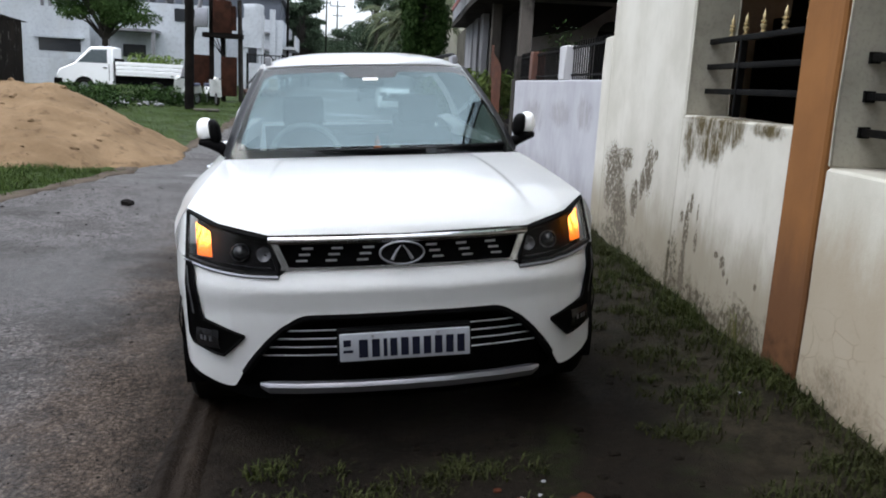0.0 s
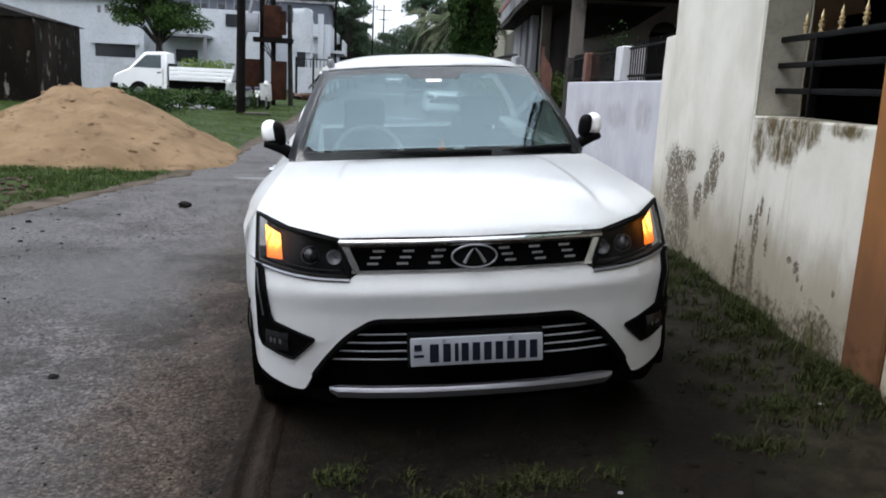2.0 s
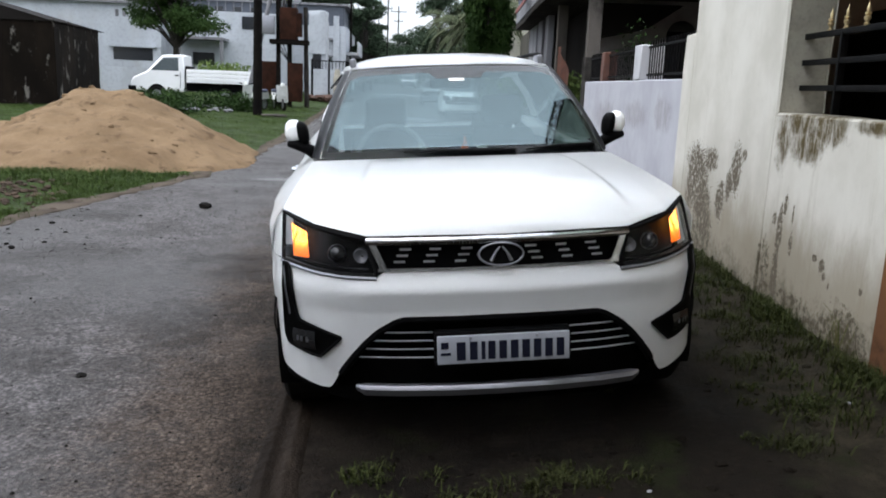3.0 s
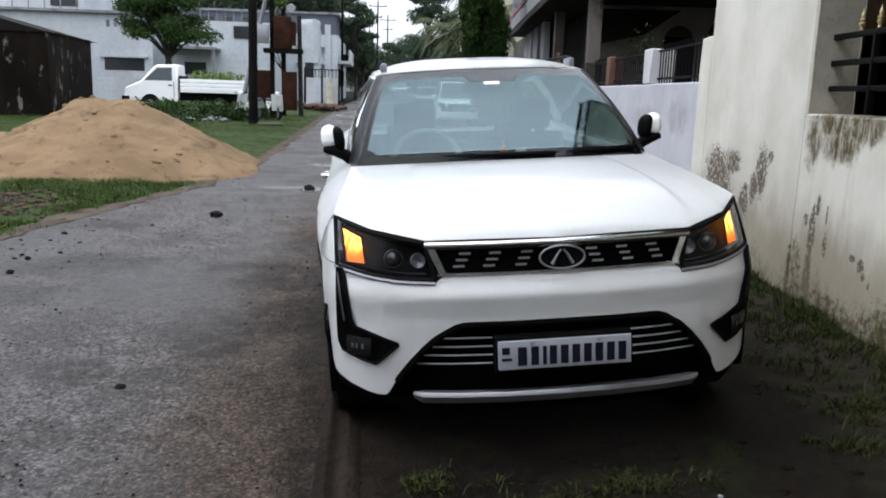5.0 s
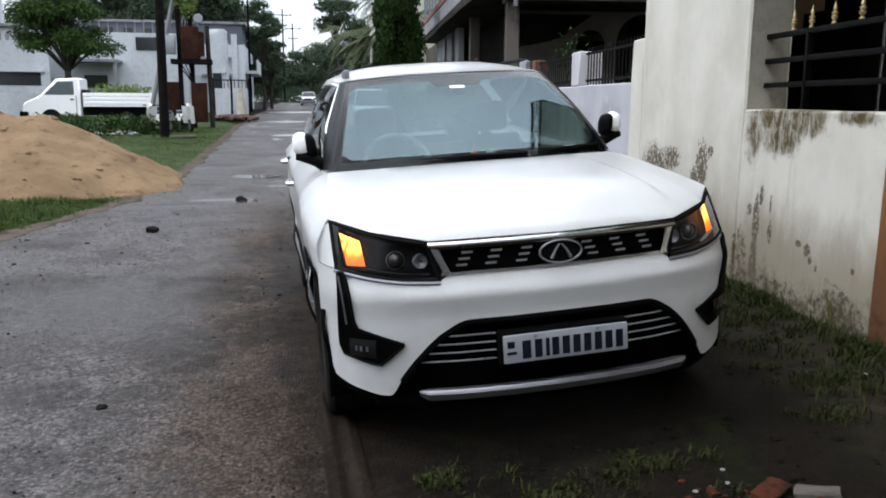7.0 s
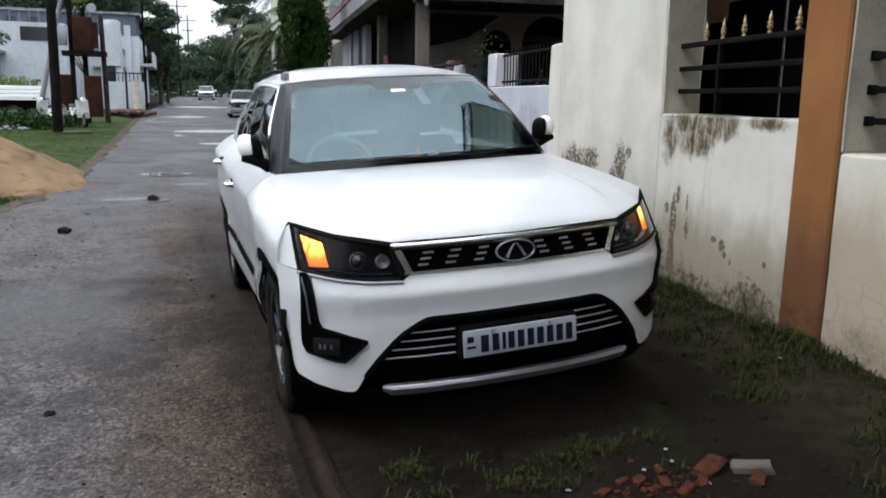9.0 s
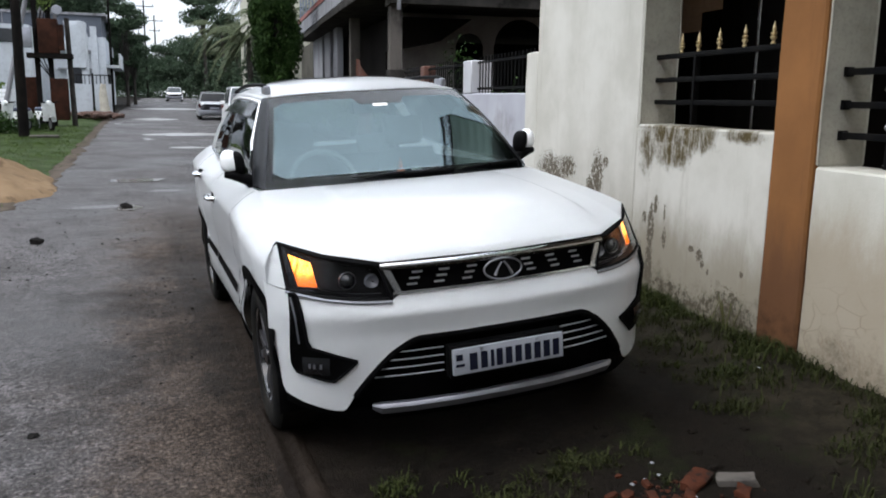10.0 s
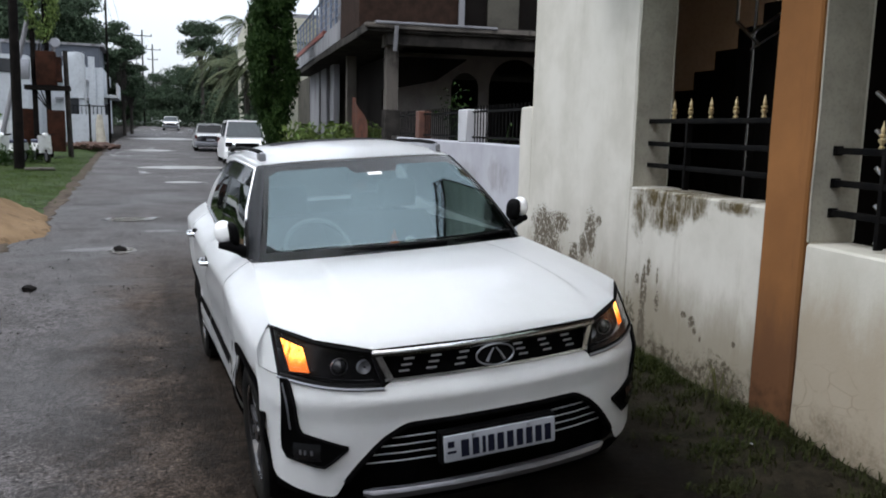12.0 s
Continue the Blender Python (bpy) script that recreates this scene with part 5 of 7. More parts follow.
# ---- unfinished house beyond it ----
house = thing("unfinished_house", "unfinished two storey concrete house with a dark arched porch", "house", WALL)
GREENISH = surf("weathered_paint", (0.085, 0.08, 0.066), (0.055, 0.052, 0.044), 1.2, 0.9, 20, 0.2, spec=0.06)
PALE = surf("pale_plaster", (0.20, 0.20, 0.212), (0.13, 0.13, 0.14), 1.0, 0.9, 20, 0.2, stain=(0.075, 0.07, 0.068), stain_scale=2.0, cut=(0.55, 0.72), stretch=(1, 1, 0.3))
COLUMN = surf("dusty_column_concrete", (0.095, 0.085, 0.075), (0.055, 0.05, 0.045), 2.0, 0.9, 30, 0.4, stain=(0.028, 0.025, 0.022), stain_scale=3.0, cut=(0.52, 0.68), stretch=(1, 1, 0.4), spec=0.06)
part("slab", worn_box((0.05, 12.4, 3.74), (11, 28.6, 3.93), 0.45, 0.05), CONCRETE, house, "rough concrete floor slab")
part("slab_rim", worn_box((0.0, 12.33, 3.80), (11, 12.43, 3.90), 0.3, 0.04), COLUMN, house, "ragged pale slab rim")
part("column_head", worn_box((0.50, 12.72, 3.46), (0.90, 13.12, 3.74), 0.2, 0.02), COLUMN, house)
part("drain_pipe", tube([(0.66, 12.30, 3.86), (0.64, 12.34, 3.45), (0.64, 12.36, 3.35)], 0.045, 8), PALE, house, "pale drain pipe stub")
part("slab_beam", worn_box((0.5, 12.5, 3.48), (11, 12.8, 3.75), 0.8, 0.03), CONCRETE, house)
for n, u in ((0.55, 12.8), (0.55, 18.4), (5.2, 12.8), (9.6, 12.8)):
    col = part("column", worn_box((n, u, -0.2), (n + 0.27, u + 0.27, 3.75), 0.6, 0.01), COLUMN, house, "bare concrete column")
part("column_sleeve", worn_box((0.52, 12.76, -0.2), (0.87, 13.12, 2.15), 0.6, 0.02), CONCRETE, house)
for u0, u1 in ((21.6, 22.5), (23.4, 24.9), (25.6, 28.6)):
    part("side_wall", worn_box((0.6, u0, -0.2), (0.8, u1, 3.76), 0.8, 0.01), PALE, house, "pale plastered wall")
# near-black walls behind the gaps carry the shade in their colour
part("side_wall", box((1.5, 22.2, -0.2), (1.7, 28.6, 3.76)), SHADE_PLASTER, house)
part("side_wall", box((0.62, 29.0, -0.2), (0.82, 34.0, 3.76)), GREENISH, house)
part("side_wall", box((1.2, 16.6, -0.2), (1.4, 22.2, 3.56)), SHADE_PLASTER, house)
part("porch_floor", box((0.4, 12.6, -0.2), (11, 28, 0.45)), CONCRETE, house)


def arch_wall(n0, n1, u, height, arches, thick=0.25):
    """A wall across the house with round-headed openings: arches are (middle, half width, spring height)."""
    bm = bmesh.new()

    def top(x):
        for c, w, s in arches:
            if abs(x - c) < w:
                return s + math.sqrt(max(0.0, w * w - (x - c) ** 2))
        return 0.0
    xs = sorted(set(lin(n0, n1, 121)) | {c + e * (w - 0.001) for c, w, s in arches for e in (-1, 1)} | {c + e * (w + 0.001) for c, w, s in arches for e in (-1, 1)})
    add_grid(bm, lambda x, v: (x, u, 0.4 + top(x) * (1 if top(x) else 0) * 1.0 + (height - 0.4 - top(x)) * v), xs, [0, 0.5, 1])
    bmesh.ops.solidify(bm, geom=bm.faces[:], thickness=thick)
    return bm


part("arch_wall", arch_wall(1.2, 11, 16.4, 3.75, [(3.41, 0.38, 2.48), (4.85, 0.76, 2.5), (6.9, 0.7, 2.4)]), surf("porch_plaster", (0.42, 0.39, 0.37), (0.30, 0.275, 0.26), 1.2, 0.9, 20, 0.2), house, "plastered wall with round arches")
part("back_wall", box((1.8, 24, 0.4), (11, 24.2, 3.56)), SHADE_PLASTER, house)
part("far_wall", box((10.8, 12.6, 0.4), (11, 28, 3.56)), SHADE_PLASTER, house)
part("stair_flight", plate([(1.1, 15.2, 3.5), (3.1, 15.2, 3.5), (2.3, 15.2, 2.95), (1.1, 15.2, 2.7)], (0, -1, 0), 1.0), SHADE_PLASTER, house, "underside of a concrete stair")
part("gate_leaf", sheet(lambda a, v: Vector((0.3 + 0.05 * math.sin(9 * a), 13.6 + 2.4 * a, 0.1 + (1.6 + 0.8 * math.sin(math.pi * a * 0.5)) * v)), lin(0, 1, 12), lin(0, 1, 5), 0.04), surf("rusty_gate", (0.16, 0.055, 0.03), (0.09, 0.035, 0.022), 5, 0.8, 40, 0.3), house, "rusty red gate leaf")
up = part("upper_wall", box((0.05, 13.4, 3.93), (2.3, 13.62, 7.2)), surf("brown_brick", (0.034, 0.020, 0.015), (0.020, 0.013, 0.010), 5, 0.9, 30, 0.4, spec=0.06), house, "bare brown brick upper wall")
part("upper_door", box((2.42, 13.45, 3.93), (3.0, 13.6, 7.2)), SHADE_PLASTER, house, "dark doorway")
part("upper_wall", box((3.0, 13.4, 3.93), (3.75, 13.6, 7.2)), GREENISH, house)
part("upper_wall", box((3.75, 13.6, 3.93), (10.5, 13.8, 7.2)), SHADE_PLASTER, house)
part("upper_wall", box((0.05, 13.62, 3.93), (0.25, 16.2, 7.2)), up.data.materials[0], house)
part("upper_wall", box((0.9, 17.5, 3.93), (1.1, 28.2, 7.2)), PALE, house, "pale upper wall")
part("upper_pier", box((2.3, 13.3, 3.93), (2.42, 13.62, 7.2)), PALE, house)
part("slab_fillet", worn_box((0.2, 12.30, 3.89), (2.9, 12.42, 3.945), 0.2, 0.022), PALE, house, "pale cement edge")
part("red_band", box((0.0, 19.5, 4.36), (0.24, 28.7, 4.50)), plain("red_band_paint", (0.19, 0.055, 0.045), 0.8), house, "red painted slab edge")
bal = part("balcony_rail", tube([(0.12, 16.4, 5.5), (0.12, 28.5, 5.5)], 0.03), plain("blue_grey_paint", (0.16, 0.2, 0.28), 0.6), house, "blue grey balcony railing")
for k in range(4):
    part("balcony_bar", tube([(0.12, 16.4, 4.66 + 0.21 * k), (0.12, 28.5, 4.66 + 0.21 * k)], 0.014, 6), bal.data.materials[0], bal)
for k in range(12):
    part("balcony_post", box((0.09, 16.4 + 1.1 * k, 4.4), (0.15, 16.46 + 1.1 * k, 5.5)), bal.data.materials[0], bal)
part("parapet", box((0.03, 16.2, 3.93), (0.2, 28.5, 4.4)), PALE, house)
part("upper_roof", box((0.3, 12.8, 7.2), (11, 28.6, 7.4)), CONCRETE, house)

# unseen plain wall closing the street's near end, added to block light from behind
solo("wall_behind", box((-32, -9.4, -0.5), (14, -9.0, 7.5)), surf("dull_plaster", (0.20, 0.19, 0.17), (0.15, 0.14, 0.125), 0.8, 0.9, 12, 0.2), "plain dull wall out of view, added to cut low sky light", "wall", kind="structure")


# ---- plants ----
def leaf_material(name, a, b, c):
    m, nt, bs = nodes_of(name, 0.6)
    g = nt.nodes.new("ShaderNodeNewGeometry")
    col = mix(nt, g.outputs["Random Per Island"], a, b)
    col = mix(nt, ramp(nt, noise_node(nt, 0.7, 4), 0.35, 0.7), col, c)
    nt.links.new(col, bs.inputs["Base Color"])
    bs.inputs["Specular IOR Level"].default_value = 0.06
    return m


LEAF = leaf_material("tree_leaf", (0.018, 0.040, 0.010), (0.046, 0.078, 0.020), (0.025, 0.050, 0.013))
LEAF_DARK = leaf_material("dark_creeper_leaf", (0.010, 0.024, 0.006), (0.036, 0.066, 0.016), (0.015, 0.032, 0.008))
# paler, bluish green: distance haze is put into this leaf colour
LEAF_FAR = leaf_material("far_leaf", (0.022, 0.038, 0.022), (0.058, 0.082, 0.050), (0.034, 0.054, 0.032))
LEAF_PALE = leaf_material("pale_shrub_leaf", (0.06, 0.10, 0.025), (0.14, 0.18, 0.055), (0.08, 0.12, 0.035))
FROND = leaf_material("palm_leaf", (0.035, 0.05, 0.024), (0.085, 0.092, 0.052), (0.055, 0.068, 0.036))
BARK = surf("tree_bark", (0.028, 0.023, 0.018), (0.014, 0.012, 0.01), 4, 0.95, 25, 0.8)
GRASS = leaf_material("grass_blade", (0.013, 0.020, 0.005), (0.043, 0.050, 0.015), (0.024, 0.026, 0.010))
TURF = leaf_material("turf_blade", (0.022, 0.04, 0.0075), (0.05, 0.076, 0.016), (0.032, 0.052, 0.0105))
WEED = leaf_material("dry_weed", (0.07, 0.075, 0.025), (0.12, 0.11, 0.05), (0.06, 0.07, 0.025))


def leaf_cloud(blobs, count, size, rng, droop=0.0):
    """Small bent leaves scattered in the shells of blobs: (centre, radii)."""
    weight = np.array([r[0] * r[1] + r[1] * r[2] + r[0] * r[2] for _, r in blobs], float)
    pick = rng.choice(len(blobs), count, p=weight / weight.sum())
    centres, radii = np.array([c for c, _ in blobs], float)[pick], np.array([r for _, r in blobs], float)[pick]

    def unit(v):
        return v / (np.linalg.norm(v, axis=1, keepdims=True) + 1e-9)

    p = centres + unit(rng.normal(size=(count, 3))) * radii * (0.15 + 1.15 * rng.random((count, 1)) ** 0.7)
    a = unit(rng.normal(size=(count, 3)) + (0, 0, -droop))
    b = unit(np.cross(a, rng.normal(size=(count, 3))))
    s = size * (0.6 + 0.8 * rng.random((count, 1)))
    n = np.cross(a, b) * s * 0.18
    vs = np.stack([p - a * s, p + b * s * 0.45 + n, p + a * s, p - b * s * 0.45 + n], axis=1).reshape(-1, 3)
    k = 4 * np.arange(count)[:, None]
    fs = np.concatenate([k + (0, 1, 2), k + (0, 2, 3)])
    return vs.tolist(), fs.tolist()


def tree(label, at, height, spread, crown_low, leaves, size, material, seed, trunk=0.16, blobs=14, name="tree", lean=0.0, flat=0.75):
    rng = np.random.default_rng(seed)
    t = thing(name, label, "tree", pose(*at))
    top = Vector((lean, 0, crown_low + (height - crown_low) * 0.5))
    bm = tube([(0, 0, -0.3), (0.05 * trunk, 0.02, crown_low * 0.5), (lean * 0.5, 0.03, crown_low), top], [trunk * 1.25, trunk, trunk * 0.8, trunk * 0.3], 10)
    shells = []
    for k in range(blobs):
        a, h = k * 2.4 + rng.random(), rng.random()
        r = spread * (0.25 + 0.72 * rng.random()) * (1 - 0.5 * h)
        c = (lean + r * math.cos(a), r * math.sin(a), crown_low + (height - crown_low) * (0.15 + 0.75 * h))
        q = spread * (0.16 + 0.22 * rng.random())
        shells.append((c, (q * 1.25, q * 1.25, q * flat)))
        add_tube(bm, [Vector((lean * 0.5, 0, crown_low * (0.85 + 0.2 * h))), Vector(c) * 0.5 + Vector((lean * 0.5, 0, crown_low)) * 0.5, c], [trunk * 0.45, trunk * 0.25, trunk * 0.06], 6)
    part("trunk", bm, BARK, t)
    ob = new("crown", cloud("crown", *leaf_cloud(shells, leaves, size, rng), material))
    ob.parent = t
    return t


def palm(label, at, height, seed, reach=2.6):
    rng = np.random.default_rng(seed)
    t = thing("palm_tree", label, "tree", pose(*at))
    part("trunk", tube([(0, 0, -0.3), (0.15, 0, height * 0.5), (0.1, 0.1, height)], [0.2, 0.15, 0.12], 10), BARK, t)
    vs, fs = [], []
    for k in range(24):
        a = k * 2.4
        tilt = 0.9 - 1.5 * (k / 24)
        prev = None
        for j in range(26):
            s = j / 25
            rad = reach * (s - 0.15 * s * s * (1 - tilt))
            p = np.array([0.1 + rad * math.cos(a), 0.1 + rad * math.sin(a), height + reach * (tilt * s - 0.75 * s * s)])
            side = np.array([-math.sin(a), math.cos(a), 0.0])
            out = np.array([math.cos(a), math.sin(a), 0.2])
            ln = 0.62 * math.sin(math.pi * min(1, 0.12 + s * 0.92)) * (0.8 + 0.4 * rng.random())
            for e in (-1, 1):
                tip = p + side * e * ln * 0.75 + out * ln * 0.45 + np.array([0, 0, -ln * (0.55 + 0.3 * rng.random())])
                i = len(vs)
                vs += [p, p + out * 0.07, tip]
                fs.append((i, i + 1, i + 2))
    ob = new("crown", cloud("crown", vs, fs, FROND))
    ob.parent = t
    return t


def tufts(name, label, spots, blades, height, rng, material, category="grass"):
    """Blades of grass in tufts at spots (x, y, spread)."""
    vs, fs = [], []
    for x0, y0, spread, k in spots:
        for _ in range(int(blades * k)):
            x, y = x0 + rng.normal() * spread, y0 + rng.normal() * spread
            if x > wall_x(y) - 0.01 and x < wall_x(y) + 1 and y < 11:
                x = wall_x(y) - 0.02 - 0.05 * rng.random()
            z = rough_land(x, y) - 0.012
            a, h = rng.random() * math.tau, height * (0.4 + 0.9 * rng.random()) * (0.6 + 0.5 * k)
            w, bend = (0.0016 + 0.0030 * rng.random()), h * (0.2 + 0.9 * rng.random())
            d, s = np.array([math.cos(a), math.sin(a)]), np.array([-math.sin(a), math.cos(a)]) * w
            i = len(vs)
            vs += [(x - s[0], y - s[1], z), (x + s[0], y + s[1], z), (x + d[0] * bend * 0.35 + s[0] * 0.8, y + d[1] * bend * 0.35 + s[1] * 0.8, z + h * 0.65),
                   (x + d[0] * bend * 0.35 - s[0] * 0.8, y + d[1] * bend * 0.35 - s[1] * 0.8, z + h * 0.65), (x + d[0] * bend, y + d[1] * bend, z + h * 0.85)]
            fs += [(i, i + 1, i + 2, i + 3), (i + 3, i + 2, i + 4)]
    return tagged(new(name, cloud(name, vs, fs, material)), label, category, kind="stuff")


# ---- sand heap and left verge ----
def sand_height(x, y):
    dx, dy = x + 5.28, y - 12.3
    ridge = abs(dx) - 0.38 if abs(dx) > 0.38 else 0
    wide = 2.35 if dx > 0 else 1.9
    d = math.hypot(ridge / wide, dy / (3.75 if dy < 0 else 2.6))
    h = 1.12 * max(0.0, 1 - d) ** 0.92
    d2 = math.hypot((x + 8.6) / 3.4, (y - 13.0) / 4.2)
    h = max(h, 0.42 * max(0.0, 1 - d2) ** 0.7)
    d3 = math.hypot((x + 3.6) / 1.2, (y - 11.0) / 1.5)
    h = max(h, 0.5 * max(0.0, 1 - d3) ** 0.9) if d3 < 1 else h
    if h > 0.02:
        h += 0.07 * noise.noise((x * 1.5, y * 1.5, 2)) + 0.04 * noise.noise((x * 3.4, y * 3.4, 5)) + 0.045 * noise.noise((x * 6, y * 6, 3)) + 0.022 * noise.noise((x * 13, y * 13, 1))
    return h


SAND = surf("river_sand", (0.185, 0.126, 0.074), (0.135, 0.090, 0.051), 1.4, 0.95, 60, 0.8, stain=(0.092, 0.060, 0.034), stain_scale=3.5, cut=(0.54, 0.66), depth=0.02, spec=0.06)
bm = add_grid(bmesh.new(), lambda x, y: (x, y, land(x, y) - 0.08 + sand_height(x, y) + 0.05 * step(sand_height(x, y), 0.0, 0.08)), lin(-12.2, -2.4, 120), lin(7.8, 17.4, 110))
solo("sand_mound", bm, SAND, "heap of tan building sand on the verge", "sand", smooth=80)
rng = np.random.default_rng(5)


def fringe(u, y):
    """Earth carried on to the road along the verge."""
    x = ROAD_LEFT(y) + (u - 0.5) * (0.34 + 0.3 * noise.noise((y * 0.9, 3, 1))) + (0.16 * noise.noise((y * 1.7, u, 8)) + 0.07 * noise.noise((y * 6, u, 2))) * (1 if u > 0.5 else 0.3)
    return (x, y, land(x, y) + (0.022 if 0.1 < u < 0.9 else -0.02) + 0.016 * noise.noise((x * 5, y * 5, 2)))


solo("verge_dirt", add_grid(bmesh.new(), fringe, [0, 0.12, 0.3, 0.5, 0.7, 0.85, 0.95, 1.0], spaced([(1.5, 14, 200), (14, 45, 150)])),
     surf("brown_verge_earth", (0.074, 0.059, 0.046), (0.042, 0.033, 0.025), 2.5, 0.95, 40, 0.6, stain=(0.028, 0.022, 0.016), stain_scale=5, spec=0.06), "brown earth along the road's edge", "ground", kind="structure", smooth=60)


def lump(bm, p, s, rng, squash=0.6):
    r = bmesh.ops.create_icosphere(bm, subdivisions=2 if s > 0.02 else 1, radius=1.0)
    q = Vector(rng.normal(size=3))
    for v in r["verts"]:
        c = v.co.copy()
        v.co = Vector(p) + Vector((c.x * s, c.y * s * 0.8, c.z * s * squash)) * (1 + 0.45 * noise.noise(c * 1.4 + q))


bm = bmesh.new()
for _ in range(45):
    x, y = rng.uniform(-7.5, -3.0), rng.uniform(9.2, 12.4)
    h = sand_height(x, y)
    if h > 0.06:
        lump(bm, (x, y, land(x, y) - 0.03 + h), 0.02 + 0.05 * rng.random() ** 2, rng)
tagged(finish("sand_clods", bm, SAND), "damp clods on the sand heap", "sand", kind="stuff")
STONE = surf("dark_stone", (0.005, 0.0045, 0.0042), (0.013, 0.0115, 0.0105), 8, 0.8, 60, 0.4, spec=0.06)
for x, y, s in ((-2.36, 6.2, 0.065), (-1.5, 8.75, 0.08), (-1.9, 0.95, 0.028), (-3.0, 1.6, 0.03), (-2.4, 0.45, 0.03), (-3.55, 5.0, 0.03), (-3.44, 3.86, 0.03), (-3.37, 3.36, 0.03), (-3.4, 2.6, 0.03)):
    bm = bmesh.new()
    lump(bm, (0, 0, s * 0.35), s, rng)
    solo("stone", bm, STONE, "dark loose stone lying on the road", "stone", pose(x, y, land(x, y) + 0.012, 0, 0, 40 * s * x))
bm = bmesh.new()
for _ in range(900):
    y = rng.uniform(-2.2, 12)
    x = rng.uniform(max(-6, ROAD_LEFT(y)), -0.9)
    lump(bm, (x, y, land(x, y) + 0.014), 0.004 + 0.011 * rng.random() ** 3, rng)
for _ in range(90):
    k = rng.random()
    x, y = -3.7 + 0.4 * k + rng.normal() * 0.2, 3.6 + 2.6 * k + rng.normal() * 0.3
    lump(bm, (x, y, land(x, y) + 0.014), 0.005 + 0.02 * rng.random() ** 3, rng)
for _ in range(2600):
    y = -1.6 + 8.0 * rng.random() ** 1.4
    x = rng.uniform(max(-5, ROAD_LEFT(y)), -0.93)
    r, turn, z = 0.0035 + 0.0065 * rng.random() ** 2, rng.uniform(0, math.tau), land(x, y) + 0.012
    ring = [bm.verts.new((x + r * rng.uniform(0.7, 1.3) * math.cos(turn + k * math.tau / 5), y + r * rng.uniform(0.7, 1.3) * math.sin(turn + k * math.tau / 5), z + r * 0.15)) for k in range(5)]
    top = bm.verts.new((x, y, z + r * 0.9))
    for k in range(5):
        bm.faces.new((ring[k], ring[(k + 1) % 5], top))
tagged(finish("gravel", bm, STONE), "scattered dark grit on the road", "gravel", kind="stuff")
bm = bmesh.new()
for _ in range(1700):
    y = rng.uniform(-2.4, 4.5)
    x = rng.uniform(-0.8, wall_x(y) - 0.1)
    if not (-0.95 < x < 0.95 and y > 0.1):
        lump(bm, (x, y, rough_land(x, y) - 0.004), 0.006 + 0.022 * rng.random() ** 3, rng, 0.7)
tagged(finish("mud_clods", bm, SOIL), "small clods of dark mud on the verge", "mud", kind="stuff")
bm = bmesh.new()
for _ in range(520):
    x, y = -4.85 + rng.normal() * 0.36, 6.5 + rng.normal() * 0.6
    lump(bm, (x, y, rough_land(x, y) + 0.01), 0.008 + 0.045 * rng.random() ** 3, rng)
tagged(finish("rubble", bm, surf("brown_rubble", (0.070, 0.050, 0.037), (0.030, 0.023, 0.018), 6, 0.9, 40, 0.4, spec=0.06)), "brown earth and stone rubble on the verge", "rubble", kind="stuff")

spots = [(rng.uniform(-6.8, -3.3), rng.uniform(4.3, 9.3), 0.14, 1.0) for _ in range(290)]
spots = [s for s in spots if math.hypot((s[0] + 4.85) / 0.72, (s[1] - 6.5) / 1.15) > 1]
spots = [s for s in spots if s[0] < ROAD_LEFT(s[1]) - 0.15 and sand_height(s[0], s[1]) < 0.06]
tufts("verge_grass", "short green grass between the sand and the road", spots, 130, 0.08, rng, TURF)
spots = [(rng.uniform(-13, -2.9), rng.uniform(15, 34), 0.4, 1.0) for _ in range(420)]
spots = [s for s in spots if s[0] < ROAD_LEFT(s[1]) - 0.3]
tufts("far_verge_grass", "green grass strip along the road", spots, 70, 0.09, rng, TURF)

# grass at the foot of the wall and in the mud
spots = []
for u in np.arange(-4.6, 9.0, 0.07):
    y = WALL_AT[1] + 0.994 * u
    spots.append((wall_x(y) - 0.05 - 0.08 * rng.random(), y, 0.04, 0.35 + 0.85 * max(0, noise.noise((u * 1.7, 0, 0)) + 0.35)))
for _ in range(80):
    y = rng.uniform(-2.6, 5.0)
    spots.append((wall_x(y) - 0.15 - abs(rng.normal()) * 0.25, y, 0.05, 0.6))
tufts("wall_foot_grass", "rank green grass along the foot of the wall", spots, 90, 0.078, rng, GRASS)
spots = []
for cx, cy, sp, n in ((1.35, 0.3, 0.22, 7), (1.3, 1.2, 0.25, 10), (1.45, 2.2, 0.3, 16), (0.22, -0.24, 0.15, 15), (-0.17, -0.33, 0.09, 11), (-0.50, -0.05, 0.12, 6), (-0.52, -0.24, 0.07, 3), (1.38, 0.33, 0.10, 12), (1.08, -0.05, 0.08, 7), (1.42, 0.95, 0.14, 12), (1.55, 1.6, 0.2, 14), (1.5, -0.6, 0.2, 7), (1.1, -1.0, 0.3, 5), (1.2, 0.6, 0.3, 7), (0.0, -0.7, 0.35, 8)):
    for _ in range(n):
        spots.append((cx + rng.normal() * sp, cy + rng.normal() * sp * 0.6, 0.03, 0.5 + 0.5 * rng.random()))
tufts("mud_grass", "sparse small grass tufts on the muddy verge", spots, 52, 0.044, rng, GRASS)
spots = [(wall_x(WALL_AT[1] + u) - 0.05, WALL_AT[1] + u, 0.04, 1.0) for u in (-0.5, -0.42, -0.33)]
tufts("dry_weeds", "thin dry weeds against the wall", spots, 9, 0.24, rng, WEED, "weeds")

